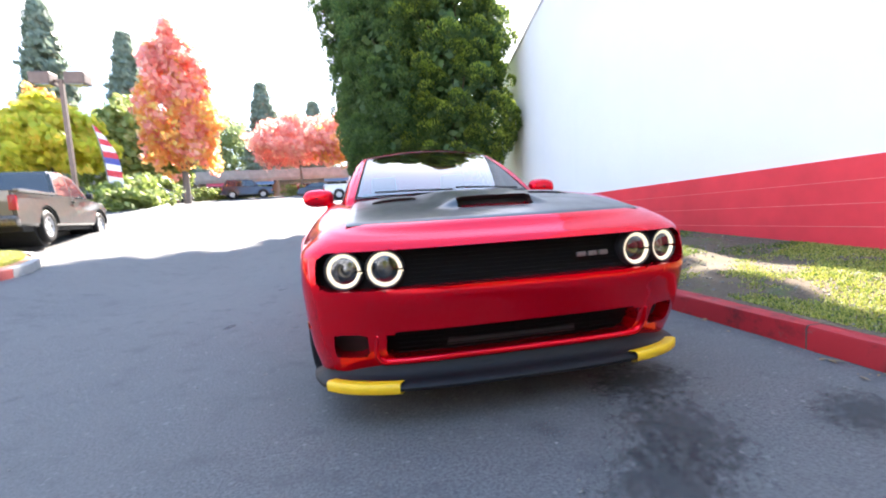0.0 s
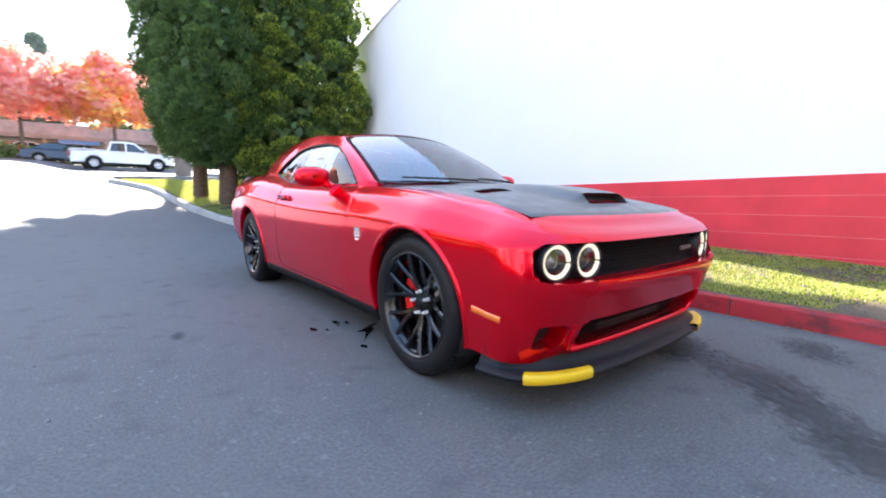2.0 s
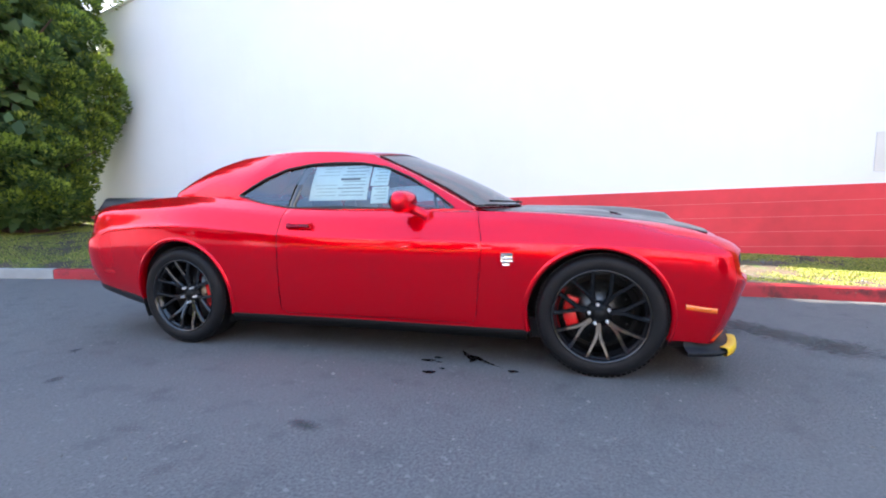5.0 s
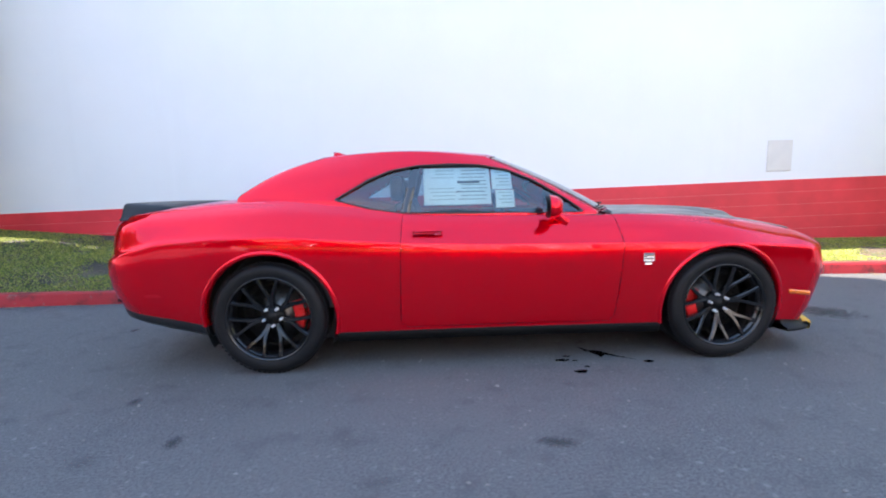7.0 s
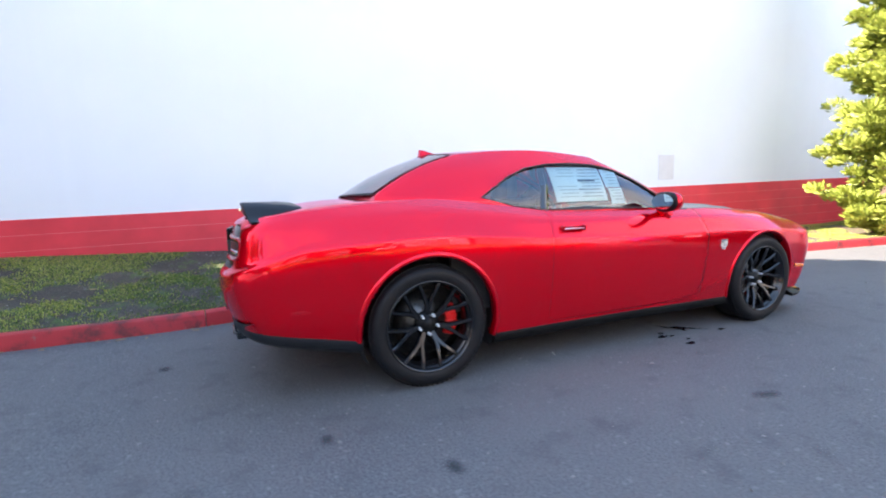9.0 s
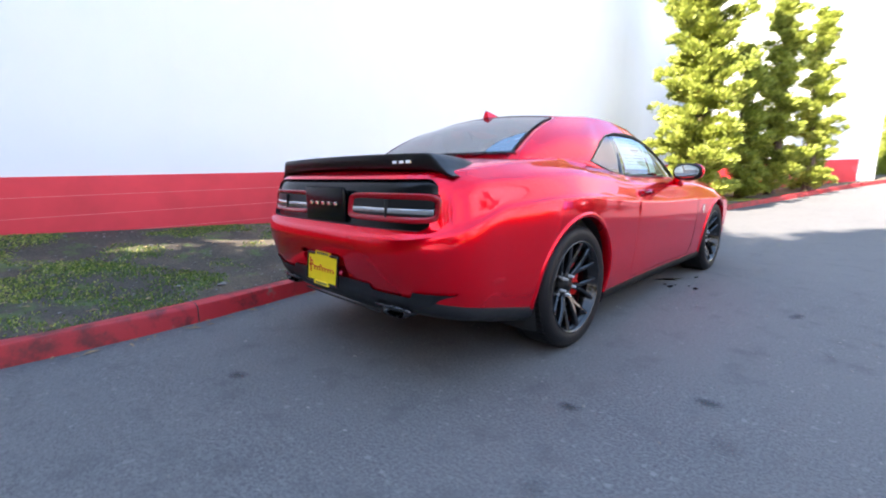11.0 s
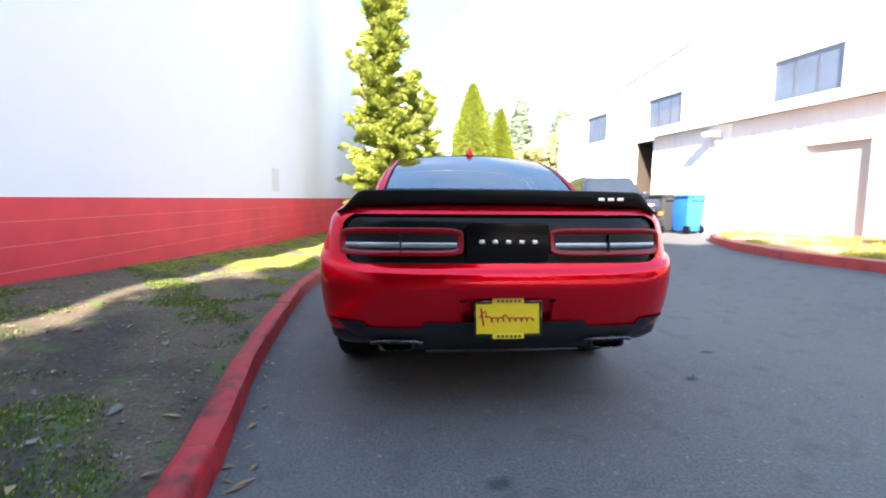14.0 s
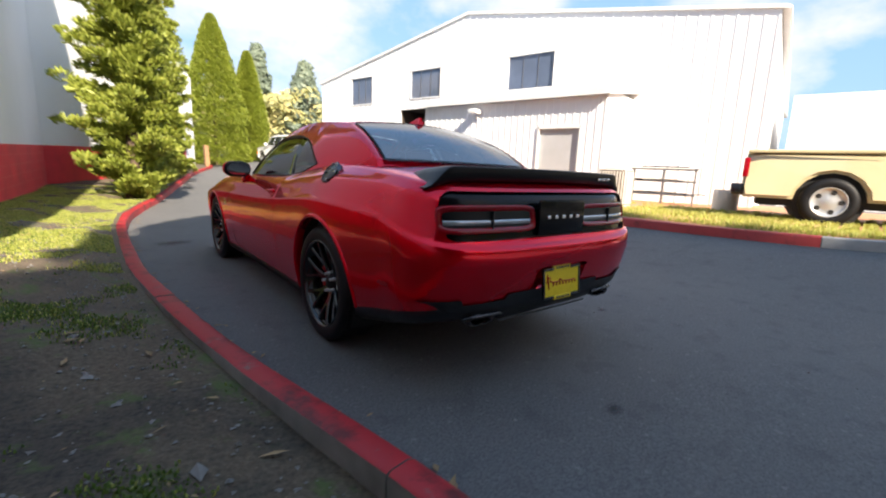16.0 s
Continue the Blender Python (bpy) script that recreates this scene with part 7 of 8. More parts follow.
def build_trim(car):
    for s in (-1, 1):
        # amber marker
        y = np.linspace(-2.072, -1.915, 12)
        wF = 0.91 - 0.016
        x = np.array([wF * max(0, 1 - (abs(q + 1.95) / 0.345) ** 3.2) ** (1 / 3.2) if q < -1.95 else float(curve1(ST, WIDE, q)) - 0.014 for q in y])
        rows = [np.stack([s * (x + o), y, np.full_like(y, z) + (y + 2.0) * 0.12], -1) for o, z in ((0.0, 0.415), (0.006, 0.418), (0.007, 0.442), (0.0, 0.446))]
        surf("side_marker", np.stack(rows, 1), AMBER, car, flip=s < 0, label="amber side marker")
        y = np.linspace(2.10, 2.24, 8)
        x = np.array([(0.915 - 0.012) * max(0, 1 - (max(q - 2.15, 0) / 0.44) ** 3.3) ** (1 / 3.3) for q in y])
        rows = [np.stack([s * (x + o), y, np.full_like(y, z)], -1) for o, z in ((-0.001, 0.52), (0.0012, 0.523), (0.0012, 0.548), (-0.001, 0.551))]
        surf("rear_marker", np.stack(rows, 1), TAIL_RED, car, flip=s < 0, label="red rear side marker")
        # mirror
        mirror = new("door_mirror")
        mirror.parent = car
        n, m = 28, 15
        th = np.linspace(0, 2 * np.pi, n, endpoint=False)
        ph = np.linspace(0.02, np.pi - 0.02, m)
        g = np.zeros((n, m, 3))
        for i, aa in enumerate(th):
            for j, b in enumerate(ph):
                sx = np.sign(math.cos(aa)) * abs(math.cos(aa)) ** 0.7
                sz = np.sign(math.sin(aa)) * abs(math.sin(aa)) ** 0.8
                r = math.sin(b) ** 0.6
                yy = -math.cos(b)
                g[i, j] = (sx * r * 0.122 * (1 - 0.1 * yy), yy * (0.075 if yy < 0 else 0.03), sz * r * 0.071)
        cap = surf("mirror_cap", g[:, :9], PAINT, mirror, True, flip=True)
        surf("mirror_housing", g[:, 8:] * np.array([1.004, 1, 1.004]), SPOILER_BLACK, mirror, True, flip=True)
        bm = bmesh.new()
        bmesh.ops.create_circle(bm, cap_ends=True, radius=1, segments=28, matrix=Matrix.Translation((0, 0.0305, 0)) @ Matrix.Rotation(radians(-90), 4, "X") @ Matrix.Diagonal((0.102, 0.056, 1, 1)))
        part("mirror_glass", bm, MIRROR, mirror)
        mirror.matrix_basis = pose(s * 0.96, -0.30, 1.035, 0, 0, s * 8)
        arm = [(s * 0.905, -0.315, 1.005), (s * 0.875, -0.35, 0.985), (s * 0.85, -0.41, 0.955), (s * 0.845, -0.44, 0.94)]
        tube_ob("mirror_arm", arm, 0.034, PAINT, car, 10, [0.9, 1.0, 1.1, 1.5])
        # fender badge: a plain bright shape
        bm = bmesh.new()
        for dy, dz, w, h in ((0.0, 0.012, 0.034, 0.016), (-0.006, -0.004, 0.03, 0.014), (0.004, -0.02, 0.022, 0.014), (0.024, 0.0, 0.012, 0.02)):
            bm_box((s * 0.925, -0.945 + dy - w / 1, 0.695 + dz * 1.4 - h), (s * 0.9445, -0.945 + dy + w / 1, 0.695 + dz * 1.4 + h), 0.004, bm)
        part("fender_badge", bm, CHROME, car, "small silver badge", True, 40)
    # fuel flap on the left rear quarter
    g = lathe([(0.075, -0.03), (0.078, 0.004), (0.068, 0.010), (0.062, 0.004), (0.058, 0.006), (0.0, 0.008)], "x", 36)
    cap = surf("fuel_flap", g, CHROME_DARK, car, True, label="round dark fuel filler cap")
    cap.matrix_basis = pose(0.852, 1.48, 1.052, 0, -37, 0)
    for k in range(6):
        a = 2 * math.pi * k / 6
        part("cap_bolt", bm_cyl((0.002, math.cos(a) * 0.069, math.sin(a) * 0.069), (0.014, math.cos(a) * 0.069, math.sin(a) * 0.069), 0.005, None, 8), CHROME, cap)


coupe = build_car()

# ================= parked vehicles =================
def arc(c, r, n=9):
    """Points over a wheel arch, front to rear along the lower edge."""
    return [(c[0] + r * math.cos(a), c[1] + r * math.sin(a)) for a in np.linspace(0, math.pi, n)]


def prism(poly, half, bevel, top_in=0.0, z0=0.0, z1=1.0, nose_in=0.0, yr=None):
    """A side outline (y, z) pulled across the width, narrowing with height and at the ends."""
    bm = bmesh.new()
    def w(y, z):
        f = max(0.0, min(1.0, (z - z0) / max(1e-6, z1 - z0)))
        h = half - top_in * f
        if yr:
            e = max(0.0, abs(y - (yr[0] + yr[1]) / 2) / ((yr[1] - yr[0]) / 2) - 0.8) / 0.2
            h -= nose_in * e * e
        return h
    a = [bm.verts.new((-w(y, z), y, z)) for y, z in poly]
    b = [bm.verts.new((w(y, z), y, z)) for y, z in poly]
    n = len(poly)
    bm.faces.new(a)
    bm.faces.new(b[::-1])
    for i in range(n):
        bm.faces.new((a[i], b[i], b[(i + 1) % n], a[(i + 1) % n]))
    bmesh.ops.recalc_face_normals(bm, faces=bm.faces)
    if bevel:
        es = [e for e in bm.edges if abs(e.verts[0].co.x - e.verts[1].co.x) < 0.2]
        bmesh.ops.bevel(bm, geom=es, offset=bevel, segments=2, affect="EDGES", clamp_overlap=True)
    return bm


def vehicle(name, label, category, x, y, turn, paint, kind, group="", z=None):
    """A parked car, van or pickup; its nose points along -y before it is turned."""
    S = {
        "pickup": dict(L=(-2.75, 3.05), W=1.0, wb=(-1.75, 1.82), R=0.40, low=0.42, lower=[(-2.75, 0.55), (-2.78, 0.95), (-2.6, 1.12), (-1.2, 1.18), (3.02, 1.22), (3.05, 0.62)],
                       cab=[(-1.25, 1.16), (-0.55, 1.82), (0.0, 1.90), (0.85, 1.86), (1.12, 1.18)], wins=[[(-0.95, 1.22), (-0.47, 1.74), (-0.02, 1.78), (0.0, 1.22)], [(0.08, 1.22), (0.06, 1.78), (0.78, 1.75), (0.95, 1.22)]]),
        "suv": dict(L=(-2.2, 2.2), W=0.92, wb=(-1.32, 1.32), R=0.36, low=0.36, lower=[(-2.2, 0.5), (-2.22, 0.85), (-2.1, 1.02), (-1.0, 1.08), (2.12, 1.12), (2.2, 0.6)],
                    cab=[(-1.05, 1.06), (-0.45, 1.66), (0.0, 1.73), (1.75, 1.72), (2.08, 1.10)], wins=[[(-0.8, 1.12), (-0.37, 1.58), (0.08, 1.62), (0.1, 1.12)], [(0.17, 1.12), (0.16, 1.62), (0.98, 1.62), (0.98, 1.12)], [(1.05, 1.12), (1.05, 1.62), (1.7, 1.61), (1.86, 1.12)]]),
        "sedan": dict(L=(-2.35, 2.35), W=0.9, wb=(-1.4, 1.35), R=0.32, low=0.3, lower=[(-2.35, 0.42), (-2.36, 0.66), (-2.2, 0.78), (-1.0, 0.92), (1.7, 0.98), (2.32, 0.90), (2.35, 0.5)],
                      cab=[(-1.05, 0.90), (-0.25, 1.36), (0.3, 1.43), (1.0, 1.38), (1.75, 0.97)], wins=[[(-0.75, 0.97), (-0.17, 1.30), (0.25, 1.35), (0.27, 0.97)], [(0.34, 0.97), (0.33, 1.35), (0.92, 1.31), (1.35, 0.99)]]),
    }[kind]
    z0 = float(ground_z(x, y)) if z is None else z
    root = thing(name, label, category, (x, y, z0), turn, group)
    R, (f, r), W, low = S["R"], S["wb"], S["W"], S["low"]
    lo = [(S["L"][1] - 0.04, low)] + arc((r, R), R + 0.08)[::1] + arc((f, R), R + 0.08) + [(S["L"][0] + 0.04, low)]
    lo = [(a, max(b, low) if abs(a - r) > R + 0.079 and abs(a - f) > R + 0.079 else max(b, R)) for a, b in lo]
    part("body", prism(S["lower"] + lo, W, 0.05, 0.06, 0.7, 1.2, 0.12, S["L"]), paint, root, "", True, 35)
    cz0, cz1 = S["cab"][0][1], max(b for _, b in S["cab"])
    part("cabin", prism(S["cab"], W - 0.08, 0.05, 0.2, cz0, cz1), paint, root, "", True, 35)

    def cx(zz):
        return W - 0.08 - 0.2 * (zz - cz0) / (cz1 - cz0) + 0.004
    for s in (-1, 1):
        for poly in S["wins"]:
            V = [(s * (cx(b) + o), a, b) for o in (0.0, -0.03) for a, b in poly]
            n = len(poly)
            F = [tuple(range(n)), tuple(range(2 * n - 1, n - 1, -1))] + [(i, i + n, (i + 1) % n + n, (i + 1) % n) for i in range(n)]
            mesh_from("side_window", V, F, GLASS_DARK, root, False)
    (ya, za), (yb, zb2) = S["cab"][0], S["cab"][1]
    (yc, zc), (yd, zd) = S["cab"][-2], S["cab"][-1]
    for nm, (y1, z1, y2, z2), sg in (("windscreen", (ya, za, yb, zb2), -1), ("rear_window", (yd, zd, yc, zc), 1)):
        q = [(0.12, 0.012), (0.9, 0.012)]
        V = []
        for t, o in q:
            yy, zz = y1 + (y2 - y1) * t, z1 + (z2 - z1) * t
            w = cx(zz) - 0.09
            V += [(-w, yy + sg * o, zz + o * 0.6), (w, yy + sg * o, zz + o * 0.6)]
        V += [(a, b - sg * 0.03, c - 0.02) for a, b, c in V]
        mesh_from(nm, V, [(0, 1, 3, 2), (4, 6, 7, 5), (0, 4, 5, 1), (1, 5, 7, 3), (3, 7, 6, 2), (2, 6, 4, 0)], GLASS_DARK, root, False)
    # wheels
    for s in (-1, 1):
        for yy in (f, r):
            w = new("wheel")
            w.parent = root
            w.matrix_basis = pose(s * (W - 0.02), yy, R, 0, 0, 0 if s > 0 else 180)
            surf("tyre", lathe([(R * 0.62, -0.01), (R * 0.72, 0.005), (R * 0.9, 0.0), (R, -0.04), (R, -0.2), (R * 0.9, -0.23), (R * 0.6, -0.22)], "x", 36), RUBBER, w, True)
            surf("rim", lathe([(R * 0.63, -0.012), (R * 0.6, -0.004), (R * 0.56, -0.03), (R * 0.3, -0.035), (R * 0.16, -0.01), (0, -0.008)], "x", 36), CAR_SILVER, w, True)
            for k in range(5):
                a = 6.283 * k / 5
                part("rim_hole", bm_cyl((-0.04, math.cos(a) * R * 0.42, math.sin(a) * R * 0.42), (-0.027, math.cos(a) * R * 0.42, math.sin(a) * R * 0.42), R * 0.1, None, 10), MATTE_BLACK, w)
    for yy in (f, r):
        part("wheel_well", bm_cyl((-W + 0.14, yy, R + 0.01), (W - 0.14, yy, R + 0.01), R + 0.085, None, 28), MATTE_BLACK, root)
    part("underside", bm_box((-W + 0.15, S["L"][0] + 0.25, low - 0.12), (W - 0.15, S["L"][1] - 0.25, low + 0.2)), MATTE_BLACK, root)
    # lamps, bumpers, plates
    zl = S["lower"][1][1] - 0.12
    for s in (-1, 1):
        part("headlamp", bm_box((s * (W - 0.36) - 0.14, S["L"][0] - 0.005, zl - 0.09), (s * (W - 0.36) + 0.14, S["L"][0] + 0.09, zl + 0.09), 0.03), LAMP_CLEAR, root, "", True, 40)
        part("tail_lamp", bm_box((s * (W - 0.17) - 0.07, S["L"][1] - 0.08, 0.78), (s * (W - 0.17) + 0.07, S["L"][1] + 0.012, 1.12), 0.02), TAIL_RED, root, "", True, 40)
    part("front_bumper", bm_box((-W + 0.1, S["L"][0] - 0.09, low), (W - 0.1, S["L"][0] + 0.1, low + 0.2), 0.04), CHROME if kind == "pickup" else DARK_TRIM, root, "", True, 40)
    part("rear_bumper", bm_box((-W + 0.08, S["L"][1] - 0.05, low + 0.03), (W - 0.08, S["L"][1] + 0.16, low + 0.24), 0.03), CHROME_DARK if kind == "pickup" else paint, root, "", True, 40)
    part("plate", bm_box((-0.16, S["L"][0] - 0.105, low + 0.04), (0.16, S["L"][0] - 0.088, low + 0.19)), PAPER, root)
    part("grille", bm_box((-0.36, S["L"][0] - 0.015, zl - 0.12), (0.36, S["L"][0] + 0.06, zl + (0.17 if kind == "suv" else 0.1)), 0.015), MATTE_BLACK if kind != "suv" else CHROME, root)
    if kind == "suv":
        for k in range(7):
            part("grille_slot", bm_box((-0.3 + 0.09 * k, S["L"][0] - 0.022, zl - 0.09), (-0.25 + 0.09 * k, S["L"][0] - 0.014, zl + 0.14)), MATTE_BLACK, root)
        part("grille_frame", bm_box((-0.62, S["L"][0] - 0.008, zl - 0.13), (0.62, S["L"][0] + 0.05, zl + 0.19), 0.03), SILVER_TRIM, root, "", True, 40)
        for s in (-1, 1):
            g = lathe([(0.105, 0.02), (0.105, -0.012), (0.095, -0.018), (0.085, -0.008), (0.05, 0.012), (0.0, 0.016)], "y", 28)
            surf("round_lamp", g, CHROME, root, True, flip=True).matrix_basis = pose(s * 0.52, S["L"][0] - 0.012, zl)
            tube_ob("roof_rail", [(s * 0.6, -0.2, 1.76), (s * 0.6, 0.2, 1.80), (s * 0.6, 1.5, 1.80), (s * 0.6, 1.7, 1.76)], 0.018, DARK_TRIM, root, 6)
            part("turn_lamp", bm_box((s * (W - 0.12) - 0.05, S["L"][0] + 0.03, zl - 0.1), (s * (W - 0.12) + 0.05, S["L"][0] + 0.13, zl + 0.0), 0.02), AMBER, root)
    for s in (-1, 1):
        part("door_mirror", bm_box((s * (W + 0.02) - 0.08, S["cab"][0][0] + 0.28, cz0 + 0.03), (s * (W + 0.02) + 0.08, S["cab"][0][0] + 0.42, cz0 + 0.2), 0.04), paint if kind != "pickup" else DARK_TRIM, root, "", True, 40)
        for yy in ((0.0,) if kind == "pickup" else (0.12, 1.0)):
            part("door_handle", bm_box((s * (W - 0.06), yy + 0.02, cz0 - 0.12), (s * (W - 0.01), yy + 0.2, cz0 - 0.085), 0.008), paint, root)
    if kind == "pickup":
        # open bed behind the cab
        part("bed_floor", bm_box((-W + 0.12, 1.2, 1.205), (W - 0.12, 2.95, 1.235)), MATTE_BLACK, root)
        for s in (-1, 1):
            part("bed_rail", bm_box((s * (W - 0.1) - 0.05, 1.16, 1.2), (s * (W - 0.1) + 0.05, 3.02, 1.26), 0.02), paint, root)
        part("tailgate_mark", bm_box((-0.2, 3.05, 0.95), (0.2, 3.062, 1.02), 0.004), DARK_TRIM, root)
    return root


vehicle("pickup_truck", "dark grey pickup truck parked on the upper lot", "pickup", -8.3, 8.0, 191.5, CAR_GREY, "pickup").matrix_basis @= Matrix.Scale(0.86, 4)
vehicle("pickup_truck", "pale beige pickup truck parked on the grass island", "pickup", -8.97, 3.8, 197, CAR_BEIGE, "pickup", z=float(ground_z(-9.75, 3.75)) + 0.06)
vehicle("off_roader", "dark navy square-nosed off-roader parked by the warehouse", "car", -4.8, -6.95, 171, CAR_NAVY, "suv", z=0.31).matrix_basis @= Matrix.Scale(0.92, 4)
vehicle("van", "white car parked beyond the off-roader", "car", -7.2, -23.2, 8, CAR_WHITE, "suv", "cars on the far lot")
vehicle("estate_car", "navy car parked in front of the hedge", "car", -11.0, 40.0, 100, CAR_NAVY, "suv", "cars on the far lot")
vehicle("saloon_car", "blue-grey saloon parked in front of the hedge", "car", -17.2, 36.5, 105, CAR_BLUE, "sedan", "cars on the far lot")
vehicle("saloon_car", "dark low car parked by the shops", "car", -4.2, 41.0, 95, CAR_NAVY, "sedan", "cars on the far lot")
vehicle("pickup_truck", "white pickup truck parked by the shops", "pickup", -0.6, 34.6, 96, CAR_WHITE, "pickup", "cars on the far lot")
vehicle("saloon_car", "white saloon parked before the shops", "car", -6.5, 50.0, 90, CAR_WHITE, "sedan", "cars on the far lot")
vehicle("saloon_car", "dark saloon parked beside a pickup on the lot", "car", -14.5, 9.5, 195, CAR_NAVY, "sedan", "cars on the far lot")


def trailer():
    z = float(ground_z(-6, 33))
    root = thing("semi_trailer", "plain white box trailer standing beyond the hedge", "trailer", (8.0, 33.2, z + 0.1), 8)
    part("box", bm_box((-4.4, -1.25, 1.15), (5.6, 1.25, 4.25), 0.03), TRAILER_WHITE, root)
    part("lower_rail", bm_box((-4.42, -1.27, 1.05), (5.62, 1.27, 1.17), 0.01), METAL_GREY, root)
    for x in np.arange(-4.2, 5.6, 0.6):
        part("panel_rib", bm_box((x - 0.02, -1.265, 1.17), (x + 0.02, -1.25, 4.2)), TRAILER_WHITE, root)
    part("side_skirt", bm_box((-2.2, -1.1, 0.5), (3.5, -1.04, 1.05)), MATTE_BLACK, root)
    for x in (-3.6, -2.5, 4.4):
        for s in (-1, 1):
            w = new("wheel")
            w.parent = root
            w.matrix_basis = pose(x, s * 1.2, 0.5, 0, 0, 90 if s > 0 else -90)
            surf("tyre", lathe([(0.28, -0.01), (0.4, 0.005), (0.5, -0.04), (0.5, -0.24), (0.3, -0.26)], "x", 28), RUBBER, w, True)
            surf("rim", lathe([(0.29, -0.01), (0.2, -0.06), (0.0, -0.04)], "x", 28), CAR_SILVER, w, True)


trailer()


def lamp_post():
    z = float(ground_z(-11.4, 15.2))
    root = thing("lot_lamp", "brown steel lot lamp with two box heads", "street lamp", (-11.4, 15.2, z))
    part("base", bm_cyl((0, 0, 0), (0, 0, 0.5), 0.22, None, 16), CONCRETE, root)
    part("pole", bm_box((-0.07, -0.07, 0.5), (0.07, 0.07, 5.05), 0.01), POLE_BROWN, root)
    for s in (-1, 1):
        head = part("lamp_head", bm_box((s * 0.58 - 0.34, -0.28, 4.85), (s * 0.58 + 0.34, 0.28, 5.3), 0.05), POLE_BROWN, root, "brown box lamp head")
        part("lamp_glass", bm_box((s * 0.58 - 0.28, -0.22, 4.835), (s * 0.58 + 0.28, 0.22, 4.852)), LAMP_CLEAR, head)
        part("lamp_arm", bm_box((min(0, s * 0.4), -0.04, 4.95), (max(0, s * 0.4), 0.04, 5.05)), POLE_BROWN, root)


lamp_post()


def feather_flag():
    z = float(ground_z(-10.5, 15.7))
    root = thing("feather_flag", "tall curved red, white and blue feather flag", "flag", (-10.5, 15.7, z), 10)
    zs = np.linspace(0, 3.4, 16)
    bend = -0.28 * (zs / 3.4) ** 3
    tube_ob("pole", np.stack([bend, 0 * zs, zs], -1), 0.018, METAL_GREY, root, 6)
    for k, m in enumerate([FLAG_BLUE, FLAG_WHITE, FLAG_RED, FLAG_WHITE, FLAG_BLUE, FLAG_RED, FLAG_WHITE, FLAG_RED, FLAG_WHITE, FLAG_RED]):
        a, b = 0.9 + 0.25 * k, 0.9 + 0.25 * (k + 1)
        q = np.linspace(a, b, 4)
        off = -0.28 * (q / 3.4) ** 3
        wide = 0.5 * np.clip((3.45 - q) / 1.2, 0.1, 1) ** 0.6
        g = np.array([[(o + 0.02 + w * u, 0.03 * math.sin(6 * u + zz), zz - 0.1 * u) for u in np.linspace(0, 1, 6)] for o, w, zz in zip(off, wide, q)])
        surf("flag_band", g, m, root)


feather_flag()


